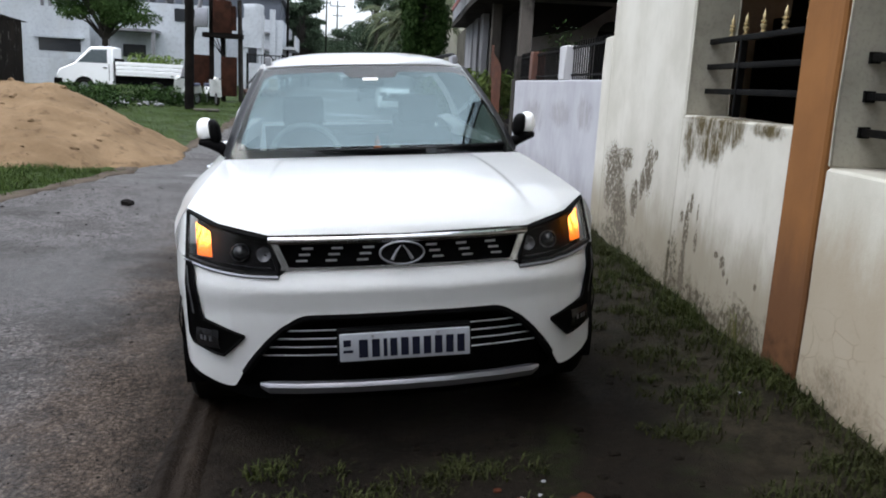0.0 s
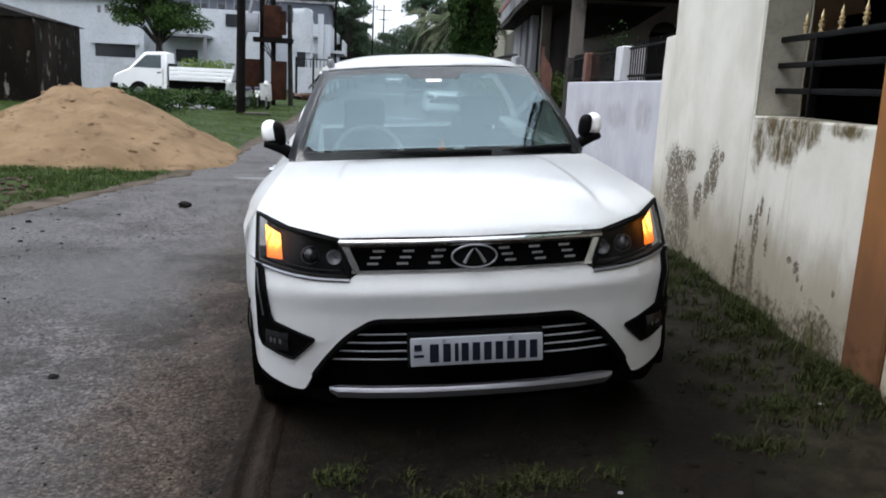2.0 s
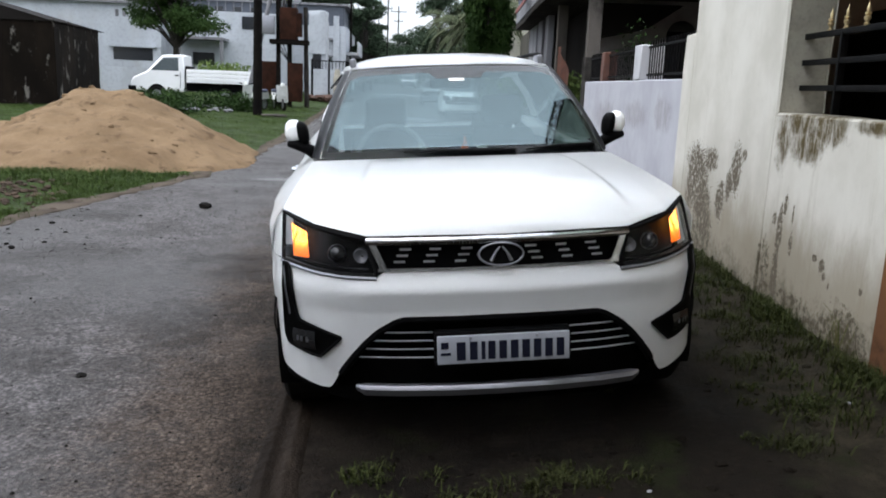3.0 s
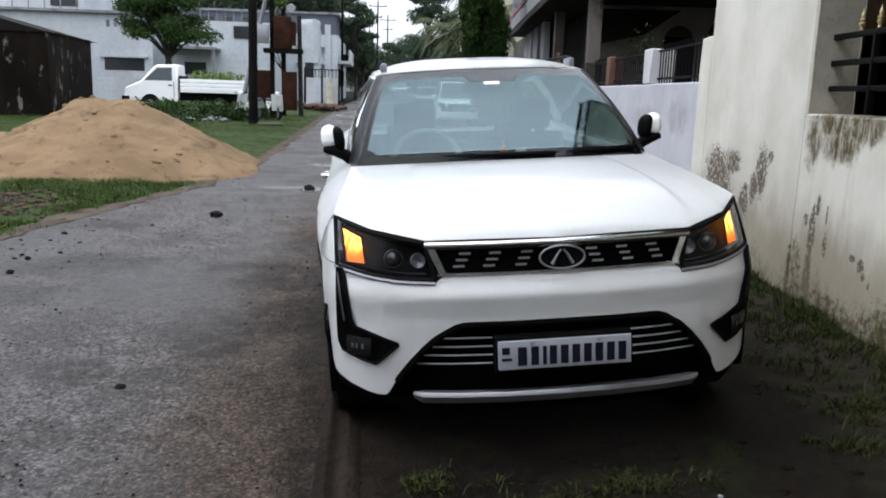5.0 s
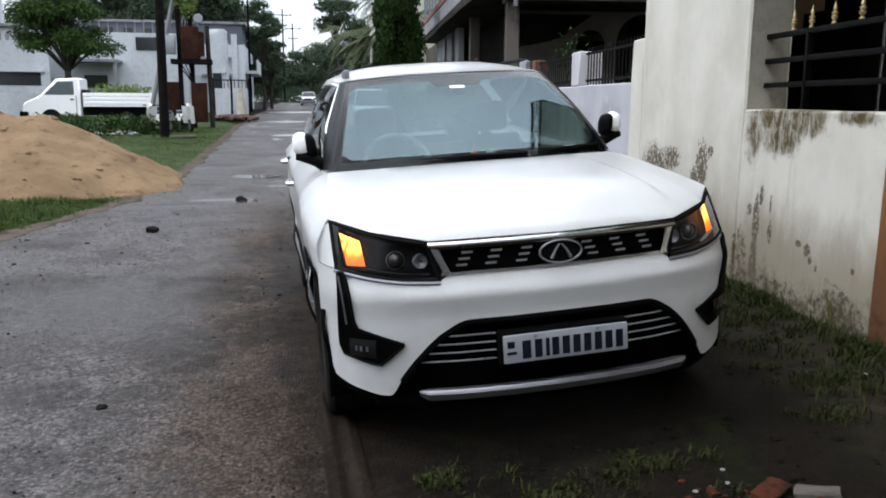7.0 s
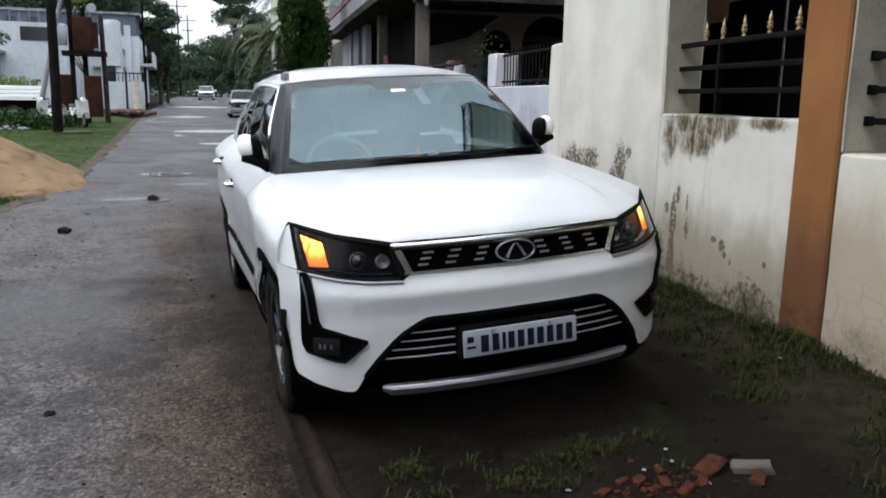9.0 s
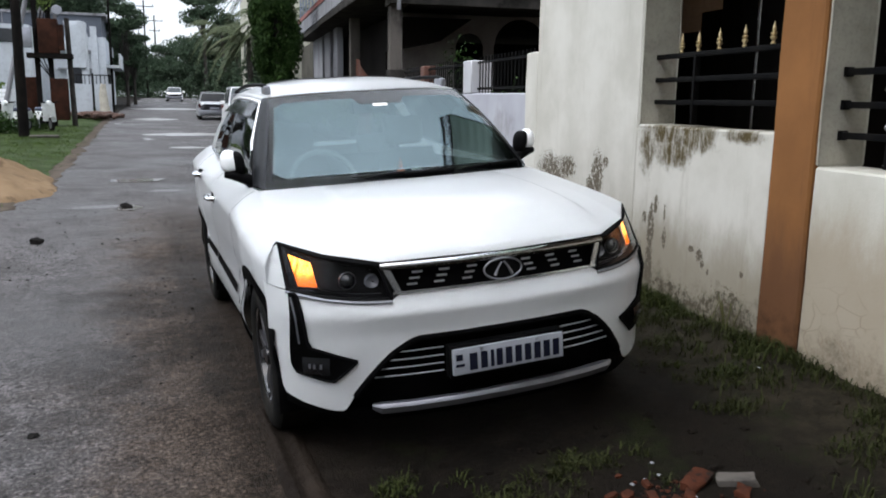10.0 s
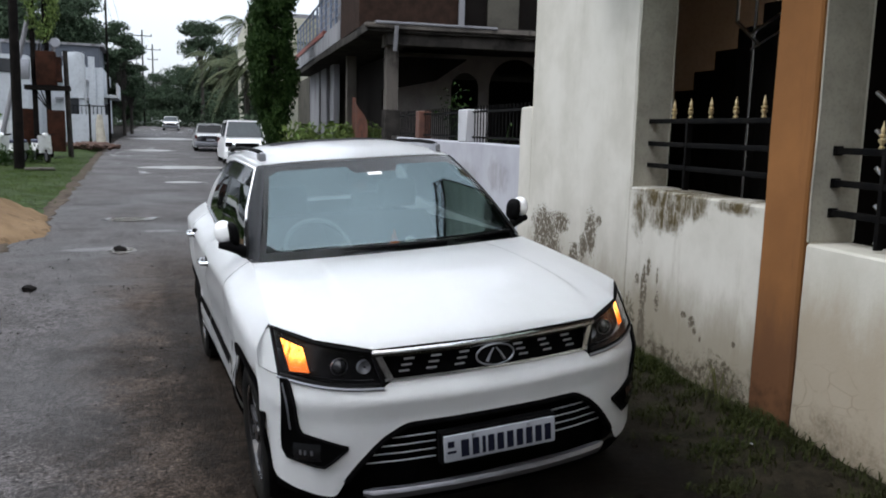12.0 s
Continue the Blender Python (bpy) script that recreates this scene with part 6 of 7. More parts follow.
BRICK_MUD = surf("muddy_brick", (0.060, 0.020, 0.011), (0.028, 0.012, 0.008), 14, 0.9, 50, 0.6, stain=(0.016, 0.012, 0.010), stain_scale=16, cut=(0.48, 0.62), spec=0.06)
# broken bricks in the mud
def shard(s, rng):
    """A broken piece of brick, sharp-edged and uneven."""
    bm = box((-0.11 * s, -0.06 * s, -0.01), (0.11 * s, 0.06 * s, 0.06 * (0.35 + 0.5 * s)), 0.004, 1)
    bmesh.ops.subdivide_edges(bm, edges=[e for e in bm.edges if e.calc_length() > 0.03], cuts=1, use_grid_fill=True)
    q, wob = Vector(rng.normal(size=3)), 0.10 * s
    for v in bm.verts:
        p = v.co * (5 / s) + q
        v.co += Vector((noise.noise(p * 2), noise.noise(p * 2 + Vector((7, 0, 0))), 0.4 * noise.noise(p * 3))) * wob * 0.45
    return bm


for x, y, turn, s in ((0.51, -0.53, 25, 0.66), (0.22, -0.51, 50, 0.3), (0.17, -0.48, 10, 0.22), (0.30, -0.55, 75, 0.28), (0.24, -0.58, 5, 0.24), (0.43, -0.60, 60, 0.3), (0.35, -0.62, 30, 0.35), (0.07, -0.52, 15, 0.25), (0.60, -0.68, 40, 0.35), (0.33, -0.47, 80, 0.2)):
    solo("broken_brick", shard(s, rng), BRICK_MUD, "broken red brick lying in the mud", "brick", pose(x, y, rough_land(x, y) - 0.012, 4, -6, turn), group="broken bricks")
solo("broken_slab", shard(0.62, rng), COLUMN, "broken grey cement slab lying in the mud", "rubble", pose(0.66, -0.59, rough_land(0.66, -0.59) - 0.012, 4, -6, -25))
bm = bmesh.new()
for _ in range(120):
    x, y = 0.27 + rng.normal() * 0.16, -0.57 + rng.normal() * 0.06
    lump(bm, (x, y, rough_land(x, y) + 0.002), 0.004 + 0.012 * rng.random() ** 2, rng, 0.7)
tagged(finish("brick_crumbs", bm, BRICK_MUD, 25), "crumbled red brick trodden into the mud", "rubble", kind="stuff")
for x, y in ((0.45, -0.34), (-0.04, -0.46), (1.55, 0.27), (0.34, -0.45), (0.44, -0.62), (0.41, -0.44), (0.28, -0.45), (-4.62, 6.0), (-4.9, 6.6)):
    bm = bmesh.new()
    lump(bm, (0, 0, 0), 0.013, rng, 0.25)
    solo("litter", bm, PALE, "small scrap of white litter in the mud", "litter", pose(x, y, rough_land(x, y) + 0.006, 0, 0, 90 * x), group="litter")

# puddles
# pale base colour stands in for part of the sky mirrored in the water
STILL, snt, sb = nodes_of("still_water", 0.07)
sb.inputs["Base Color"].default_value = (0.16, 0.15, 0.14, 1)
bump(snt, sb, noise_node(snt, 9, 2), 0.03, 0.01)
WATER, wnt, wb = nodes_of("puddle_water", 0.30)
wb.inputs["Base Color"].default_value = (0.15, 0.14, 0.13, 1)
bump(wnt, wb, noise_node(wnt, 6, 2), 0.04, 0.01)
for x, y, a, b in ((-1.46, 8.82, 0.17, 0.30), (-1.35, 12.6, 0.45, 0.35), (0.2, 21.2, 0.5, 0.35), (0.8, 27.6, 1.7, 0.8), (-0.2, 41.0, 1.1, 1.2), (1.5, 60, 2.5, 2.5)):
    bm = bmesh.new()
    bm.faces.new([bm.verts.new((a * (1 + 0.45 * noise.noise((3 * math.cos(t) + x, 3 * math.sin(t) + y, 0))) * math.cos(t), b * (1 + 0.45 * noise.noise((3 * math.cos(t), 3 * math.sin(t) + x, 4))) * math.sin(t), 0)) for t in lin(0, math.tau, 61)[:-1]])
    solo("puddle", bm, STILL if y < 18 else WATER, "shallow rain puddle on the road", "puddle", pose(x, y, land(x, y) + 0.020, 0.76 if y > 18 else 0, 0, 0), kind="structure", smooth=0)


# ---- far side of the street ----
WHITE_WALL = surf("white_house_paint", (0.42, 0.447, 0.478), (0.34, 0.362, 0.385), 0.6, 0.85, 5, 0.05, stain=(0.33, 0.33, 0.32), stain_scale=0.5, cut=(0.5, 0.8), stretch=(1, 1, 0.3))
STAINED = surf("black_stained_render", (0.005, 0.0038, 0.003), (0.013, 0.0095, 0.007), 0.8, 0.95, 14, 0.3, stain=(0.13, 0.12, 0.105), stain_scale=2.6, cut=(0.57, 0.66), stretch=(1, 1, 0.45), spec=0.06)
TILE = surf("grey_roof_sheet", (0.014, 0.012, 0.011), (0.009, 0.008, 0.007), 1.0, 0.85, 20, 0.3, spec=0.06)
DARK = plain("dark_window", (0.02, 0.022, 0.026), 0.2)
RUST = surf("rusty_steel", (0.036, 0.0145, 0.009), (0.018, 0.0085, 0.006), 3, 0.8, 30, 0.4, spec=0.06)
POLE = surf("dark_steel_pole", (0.004, 0.0036, 0.0033), (0.009, 0.0075, 0.0065), 3, 0.8, 30, 0.3, spec=0.05)
BLUE_ROOF = surf("blue_grey_sheet", (0.055, 0.065, 0.085), (0.04, 0.048, 0.062), 1.0, 0.6, 15, 0.2)

shed = thing("water_tank_building", "old low building with black stained walls and grey sheet roof", "building", pose(-11.8, 27.6, 0.1, 0, 0, 4))
part("wall", worn_box((-7, 0, -0.3), (0, 6, 3.1), 0.6, 0.03), STAINED, shed, "render stained black with pale runs")
part("roof", plate([(0.06, -0.06, 3.05), (-3.5, -0.06, 4.0), (-7.2, -0.06, 4.9), (-7.2, -0.06, 3.05)], (0, -1, 0), 7), TILE, shed, "grey pitched sheet roof")

# white houses behind the pickup
h1 = thing("white_house", "white painted two storey house with dark windows", "house", pose(0, 48, 0.3))
part("wall", box((-24, 0, -0.5), (-13.2, 8, 5.2)), WHITE_WALL, h1)
part("wall", box((-13.2, 1.2, -0.5), (-6.3, 9, 5.1)), WHITE_WALL, h1)
part("garden_wall", box((-24, -4.0, -0.5), (-13.0, -3.8, 1.5)), WHITE_WALL, h1, "white garden wall")
part("roof_slab", box((-24.2, -0.3, 5.2), (-13.0, 8.2, 5.36)), PALE, h1)
w = part("window", box((-16.0, -0.02, 1.95), (-13.7, 0.1, 2.68)), DARK, h1, "dark strip window")
part("sill", box((-16.2, -0.25, 2.7), (-13.5, 0.0, 2.82)), WHITE_WALL, w)
for k in range(4):
    part("slot", box((-15.8 + 0.42 * k, -0.02, 4.45), (-15.6 + 0.42 * k, 0.1, 4.85)), PALE, h1, "narrow vent slot")
part("canopy", box((-12.3, -0.9, 3.3), (-9.4, 1.3, 3.45)), PALE, h1, "flat concrete canopy")
for x in (-12.1, -9.6):
    part("canopy_post", box((x, -0.8, -0.3), (x + 0.18, -0.62, 3.3)), PALE, h1)
part("window", box((-11.6, 1.15, 1.85), (-10.3, 1.3, 2.6)), DARK, h1)
part("window", box((-8.6, 1.15, 4.1), (-7.0, 1.3, 4.85)), DARK, h1)
part("roof_block", box((-24, 2, 5.36), (-17.6, 8, 8.2)), WHITE_WALL, h1, "upper storey")
part("window", box((-19.6, 1.95, 5.7), (-18.0, 2.1, 7.4)), DARK, h1)
rl = part("terrace_rail", tube([(-21, -0.1, 6.1), (-17.2, -0.1, 6.1)], 0.05), PALE, h1, "terrace railing")
for k in range(5):
    part("terrace_post", tube([(-21 + 0.9 * k, -0.1, 5.3), (-21 + 0.9 * k, -0.1, 6.2)], 0.04, 6), PALE, rl)
for k in range(12):
    part("terrace_post", tube([(-12.6 + 0.5 * k, 1.3, 5.1), (-12.6 + 0.5 * k, 1.3, 5.75)], 0.03, 6), PALE, rl)
part("terrace_bar", tube([(-12.6, 1.3, 5.75), (-6.8, 1.3, 5.75)], 0.03, 6), PALE, rl)

h2 = thing("blue_roofed_house", "white house with a blue grey sheet roof and grilled front", "house", pose(-4.9, 58, 0.5, 0, 0, -1.5))
part("wall", box((-9, 0, -0.5), (2.4, 14, 4.9)), WHITE_WALL, h2)
part("upper_storey", box((-9, 1.0, 4.9), (2.2, 13, 6.4)), BLUE_ROOF, h2, "blue grey cladding")
part("roof_edge", box((-9.2, 0.8, 6.4), (2.5, 13.2, 6.55)), PALE, h2)
for k in range(3):
    part("window", box((-7.2 + 1.3 * k, 0.95, 5.2), (-6.6 + 1.3 * k, 1.1, 6.0)), DARK, h2)
    part("window", box((2.38, 1.2 + 3 * k, 1.2), (2.5, 2.4 + 3 * k, 2.5)), DARK, h2)
part("balcony", box((2.4, 0.5, 2.9), (3.3, 9, 3.1)), WHITE_WALL, h2)
part("balcony_wall", box((3.2, 0.5, 3.1), (3.3, 9, 3.9)), WHITE_WALL, h2)
part("pier", box((1.5, -0.25, -0.3), (1.9, 0.0, 5.6)), WHITE_WALL, h2)
for z in (2.7, 3.9):
    part("ledge", box((-0.6, -0.35, z), (1.5, 0.0, z + 0.12)), PALE, h2, "grey window ledge")
    w = part("window", box((0.0, -0.03, z - 1.0), (1.1, 0.06, z - 0.1)), DARK, h2, "dark barred window")
    for k in range(3):
        part("window_bar", box((0.25 + 0.3 * k, -0.06, z - 1.0), (0.28 + 0.3 * k, -0.03, z - 0.1)), WHITE_WALL, w)
h3 = thing("white_outbuilding", "white rounded sheet-covered structure beside the road", "building", pose(-3.75, 46, 0.4))
part("hood", worn_box((-0.52, 0.0, 2.6), (0.48, 2.5, 5.05), 0.4, 0.10), WHITE_WALL, h3, "white curved sheet cover")
part("wall", box((-0.55, 0.1, -0.3), (0.5, 2.4, 3.2)), WHITE_WALL, h3)
part("doorway", box((-0.3, 0.05, 0), (0.2, 0.3, 2.6)), DARK, h3)
gate = thing("iron_gate", "dark iron gate with white panels", "gate", pose(-3.9, 43.5, 0.35))
for x in (0.0, 0.95, 1.9):
    part("gate_post", tube([(x, 0, 0), (x, 0, 2.3)], 0.05, 8), IRON, gate)
for x in (0.08, 1.03):
    part("gate_panel", box((x, -0.02, 0.1), (x + 0.8, 0.02, 1.75)), WHITE_WALL, gate)
    for k in range(4):
        part("gate_bar", tube([(x + 0.1 + 0.2 * k, 0, 1.75), (x + 0.1 + 0.2 * k, 0, 2.2)], 0.02, 6), IRON, gate)
    part("gate_rail", tube([(x, 0, 2.2), (x + 0.8, 0, 2.2)], 0.03, 6), IRON, gate)

# ---- poles ----
def utility_pole(label, at, height, arms, r=0.12, tilt=0.0):
    p = thing("utility_pole", label, "pole", pose(*at, 0, tilt, 0))
    part("shaft", tube([(0, 0, -0.4), (0, 0, height * 0.5), (0, 0, height)], [r, r * 0.85, r * 0.65], 12), POLE, p)
    for z, w in arms:
        a = part("cross_arm", box((-w, -0.05, z - 0.06), (w, 0.05, z + 0.06)), POLE, p)
        for x in (-w * 0.92, 0.0, w * 0.92):
            part("insulator", lathe([(z + 0.06, 0.05), (z + 0.16, 0.09), (z + 0.22, 0.08), (z + 0.3, 0.03), (z + 0.34, 0.001)], "Z", 10, (x, 0, 0)), PALE, a)
    return p


utility_pole("dark steel street pole on the grass verge", (-4.45, 25.6, land(-4.45, 25.6)), 8.5, [], 0.165, 0.6)
utility_pole("tall thin utility pole by the road", (-2.2, 60, 0.6), 10.5, [(9.8, 0.6)], 0.10)
utility_pole("tall thin utility pole by the road", (-1.2, 78, 0.85), 9.0, [(8.6, 0.7)], 0.11)
utility_pole("far utility pole with cross arm and insulators", (1.6, 118, 1.2), 13.2, [(12.4, 1.3), (10.9, 0.6)], 0.14)
utility_pole("far utility pole with cross arm and insulators", (4.4, 160, 1.3), 15.0, [(14.0, 1.5), (12.2, 0.9)], 0.17)

tf = thing("transformer_stand", "rusty transformer and switch boxes on a steel pole frame", "transformer", pose(-4.1, 32.6, land(-4.1, 32.6)))
for x in (-0.42, 0.05):
    part("upright", box((x - 0.09, -0.09, -0.3), (x + 0.09, 0.09, 8.5)), POLE, tf)
part("upright", tube([(0.75, 0.4, -0.3), (0.68, 0.4, 4.2)], [0.11, 0.09], 10), CONCRETE, tf)
part("stay", tube([(-1.9, 0.5, 0.0), (-0.4, 0.2, 6.0)], 0.09, 8), PALE, tf, "pale slanted stay")
part("platform", box((-0.75, -0.45, 2.62), (0.85, 0.5, 2.80)), POLE, tf)
tank = part("tank", box((-0.32, -0.4, 2.8), (0.38, 0.4, 4.1), 0.05), RUST, tf, "rusty transformer tank")
for k in range(5):
    part("fin", box((0.38, -0.35 + 0.16 * k, 2.95), (0.56, -0.31 + 0.16 * k, 3.9)), RUST, tank)
part("fan_disc", lathe([(-0.45, 0.001), (-0.45, 0.17), (-0.40, 0.19), (-0.36, 0.17)], "Y", 20, (0.40, 0, 4.42)), SATIN, tf, "round grey cover")
for x in (-0.2, 0.05, 0.3):
    part("bushing", lathe([(4.1, 0.05), (4.2, 0.08), (4.3, 0.05), (4.42, 0.07), (4.55, 0.02)], "Z", 10, (x, 0, 0)), PALE, tf)
part("meter_box", box((-1.05, -0.3, 3.0), (-0.55, 0.0, 3.75), 0.02), SATIN, tf, "grey meter box")
part("switch_box", box((0.0, -0.55, 0.25), (0.62, -0.05, 1.85), 0.03), RUST, tf, "rusty switch box")
part("switch_box", box((-1.3, 0.3, 0.5), (-0.55, 0.7, 1.9), 0.03), RUST, tf)
for k in range(4):
    part("cable", tube([(-0.3 + 0.12 * k, -0.1, 4.4), (-0.42 + 0.1 * k, -0.2, 3.4), (-0.5 + 0.15 * k, -0.12, 2.6), (0.1, -0.3, 1.8)], 0.022, 6), IRON, tf)

# wires from pole to pole
wires = thing("overhead_wires", "dark overhead wires between the poles", "wires")
for a, b, sag in (((-2.2, 60, 10.3), (-1.2, 78, 9.4), 0.4), ((-1.2, 78, 9.4), (1.6, 118, 13.4), 0.8), ((1.6, 118, 13.6), (4.4, 160, 15.2), 0.8), ((-4.1, 32.6, 8.4), (-2.2, 60, 10.3), 0.6)):
    for dx in (-0.5, 0.0, 0.5):
        part("wire", tube([Vector(a).lerp(Vector(b), t) + Vector((dx, 0, -4 * sag * t * (1 - t))) for t in lin(0, 1, 11)], 0.012, 4), IRON, wires)

# earth heap beside the gate
bm = bmesh.new()
rng = np.random.default_rng(9)
for _ in range(120):
    lump(bm, (-2.85 + rng.normal() * 0.5, 41.0 + rng.normal() * 1.1, land(-2.8, 41.0) + 0.12 + 0.16 * rng.random()), 0.08 + 0.16 * rng.random(), rng)
solo("earth_heap", bm, surf("red_earth", (0.07, 0.036, 0.025), (0.045, 0.025, 0.018), 3, 0.95, 30, 0.4), "heap of red brown earth and bricks", "earth", kind="stuff")
solo("concrete_slab", worn_box((-0.42, -0.25, 0), (0.42, 0.25, 0.07), 0.2, 0.02), COLUMN, "pale concrete slab lying on the verge", "slab", pose(-3.85, 25.2, land(-3.85, 25.2) + 0.01, 0, 0, 8))
solo("concrete_slab", box((-0.7, -0.3, 0), (0.7, 0.3, 0.09), 0.01), PALE, "pale concrete slab lying beside the earth heap", "slab", pose(-2.3, 42.5, land(-2.3, 42.5) + 0.05, 0, 0, -6))
solo("stub_post", tube([(0, 0, -0.2), (0.02, 0, 0.5), (-0.03, 0, 1.2), (0, 0, 1.75)], [0.3, 0.24, 0.2, 0.13], 10), JAMB, "weathered grey concrete stub post beside the gate", "post", pose(-2.45, 42.9, land(-2.45, 42.9)))


# ---- vehicles ----
def road_wheel(parent, x, y, r, w, outer):
    h = thing("wheel", "", "")
    h.parent = parent
    h.location = (x, y, r)
    part("tyre", lathe([(-w / 2, r * 0.62), (-w / 2, r * 0.9), (-w * 0.36, r), (w * 0.36, r), (w / 2, r * 0.9), (w / 2, r * 0.62)], "X", 24), RUBBER, h)
    part("rim", lathe([(outer * w * 0.3, 0.001), (outer * w * 0.42, r * 0.3), (outer * w * 0.36, r * 0.5), (outer * w * 0.46, r * 0.63)], "X", 20), SATIN, h)


def saloon(name, label, at, length, width, height, paint, belt, hood, boot, cab0, cab1, rear_view=True):
    """A plain car, nose towards +y: hood and boot are deck heights, cab0 and cab1 the cabin's foot at tail and nose."""
    c = thing(name, label, "car", at)
    L, W = length / 2, width / 2
    deck = curve([(-L, boot - 0.12), (-L + 0.12, boot), (cab0, belt), (cab1, belt), (L - 0.2, hood), (L, hood - 0.2)])

    def body(y, v):
        k = clamp((L - abs(y)) / 0.35) ** 0.4
        a = v * math.pi
        z0, z1 = 0.22, deck(y)
        x = -math.cos(a)
        x = math.copysign(abs(x) ** 0.28, x) * W * (0.86 + 0.14 * k)
        z = z0 + (z1 - z0) * min(1.0, math.sin(a) ** 0.45 * 1.03)
        return Vector((x, y, z))
    bm = sheet(body, lin(-L, L, 37), lin(0, 1, 29))
    bmesh.ops.holes_fill(bm, edges=bm.edges[:], sides=0)
    part("body", bm, paint, c, smooth=50)

    def cabin(t, v, out=0.0):
        y0 = cab0 + (cab1 - cab0) * t
        run = 0.42
        y1 = cab0 + run * 0.8 + (cab1 - cab0 - run * 1.9) * t
        p = Vector((0, y0 + (y1 - y0) * v, belt - 0.02 + (height - belt) * v))
        p.x = W * (0.93 - 0.2 * v) + out
        return p
    for s in (-1, 1):
        def flip(bm):
            if s < 0:
                bmesh.ops.scale(bm, vec=(-1, 1, 1), verts=bm.verts[:])

        for t0, t1, nm in ((0.08, 0.48, "side_window"), (0.53, 0.93, "side_window")):
            bm = sheet(lambda t, v: cabin(t, v, 0.006), lin(t0, t1, 6), lin(0.1, 0.9, 5))
            flip(bm)
            part(nm, bm, DARK, c)
        bm = sheet(cabin, lin(0, 1, 9), lin(0, 1, 5), 0.03)
        flip(bm)
        part("cabin_side", bm, paint, c)
        part("tail_lamp", box((s * (W - 0.02) - 0.12 * (s > 0), -L - 0.02, boot - 0.28), (s * (W - 0.02) + 0.12 * (s < 0), -L + 0.06, boot - 0.08), 0.01), plain("red_lamp", (0.07, 0.012, 0.012), 0.3), c, "red tail lamp")
        part("head_lamp", box((s * (W - 0.04) - 0.26 * (s > 0), L - 0.06, hood - 0.27), (s * (W - 0.04) + 0.26 * (s < 0), L + 0.015, hood - 0.10), 0.02), LAMP_DARK, c, "headlamp")
        part("mirror", box((s * (W + 0.02), cab1 - 0.55, belt + 0.02), (s * (W + 0.2), cab1 - 0.45, belt + 0.15), 0.02), paint, c)
        for y in (-L + 0.75, L - 0.75):
            road_wheel(c, s * (W - 0.1), y, 0.29, 0.19, s)
    run = 0.42
    a0, a1 = cabin(0, 0), cabin(0, 1)
    b0, b1 = cabin(1, 0), cabin(1, 1)
    part("rear_window", sheet(lambda x, v: Vector((x * (a0.x + (a1.x - a0.x) * v), a0.y + (a1.y - a0.y) * v - 0.01, a0.z + (a1.z - a0.z) * v)), lin(-0.92, 0.92, 7), lin(0.12, 0.9, 4), 0.01), DARK, c)
    part("windscreen", sheet(lambda x, v: Vector((x * (b0.x + (b1.x - b0.x) * v), b0.y + (b1.y - b0.y) * v + 0.01, b0.z + (b1.z - b0.z) * v)), lin(-0.94, 0.94, 7), lin(0.06, 0.94, 4), 0.01), plain("far_screen", (0.12, 0.14, 0.15), 0.1), c)
    part("rear_panel", sheet(lambda x, v: Vector((x * (a0.x + (a1.x - a0.x) * v), a0.y + (a1.y - a0.y) * v, a0.z + (a1.z - a0.z) * v)), lin(-1, 1, 7), lin(0, 1, 4), 0.01), paint, c)
    part("front_panel", sheet(lambda x, v: Vector((x * (b0.x + (b1.x - b0.x) * v), b0.y + (b1.y - b0.y) * v, b0.z + (b1.z - b0.z) * v)), lin(-1, 1, 7), lin(0, 1, 4), 0.01), paint, c)
    part("roof", sheet(lambda x, t: Vector((x * a1.x, a1.y + (b1.y - a1.y) * t, height + 0.03 * (1 - x * x) * math.sin(math.pi * t) + 0.002)), lin(-1, 1, 9), lin(0, 1, 7), 0.02), paint, c)
    for y, txt in ((-L - 0.04, "rear_bumper"), (L - 0.06, "front_bumper")):
        part(txt, box((-W + 0.02, y, 0.28), (W - 0.02, y + 0.10, 0.52), 0.03), paint if name == "parked_van" else SATIN, c)
    part("plate", box((-0.22, -L - 0.05, 0.56), (0.22, -L - 0.02, 0.66)), PLATE, c)
    part("grille", box((-0.45, L - 0.01, hood - 0.3), (0.45, L + 0.02, hood - 0.12), 0.01), TRIM, c)
    return c


SILVER = plain("silver_paint", (0.36, 0.37, 0.38), 0.35, 0.5, 0.5)
saloon("parked_saloon", "old silver saloon car parked by the kerb", pose(2.95, 42.5, land(2.9, 42.5), 0.7, 0, -3), 3.9, 1.62, 1.42, SILVER, 0.92, 0.88, 0.93, -1.35, 1.0)
saloon("parked_van", "white family car parked facing the camera", pose(3.15, 31.0, land(3.0, 31), 0.6, 0, 178), 4.0, 1.72, 1.72, PAINT, 1.02, 0.95, 1.1, -1.85, 1.25)
saloon("parked_car", "small white car parked far down the road", pose(3.6, 90, land(3.6, 90), 0, 0, 175), 3.9, 1.7, 1.5, PAINT, 0.95, 0.9, 1.0, -1.6, 1.0)

# pickup, nose towards -x
pk = thing("pickup_truck", "small white pickup truck with a drop-side bed", "truck", pose(-8.2, 34.0, 0.30))
side = [(-2.62, 0.45), (-2.66, 0.75), (-2.55, 1.02), (-1.95, 1.28), (-1.28, 1.98), (-0.40, 2.02), (-0.36, 0.45)]
part("cab", plate([(x, -0.8, z) for x, z in side], (0, -1, 0), 1.6, 0.05), PAINT, pk, "white cab")
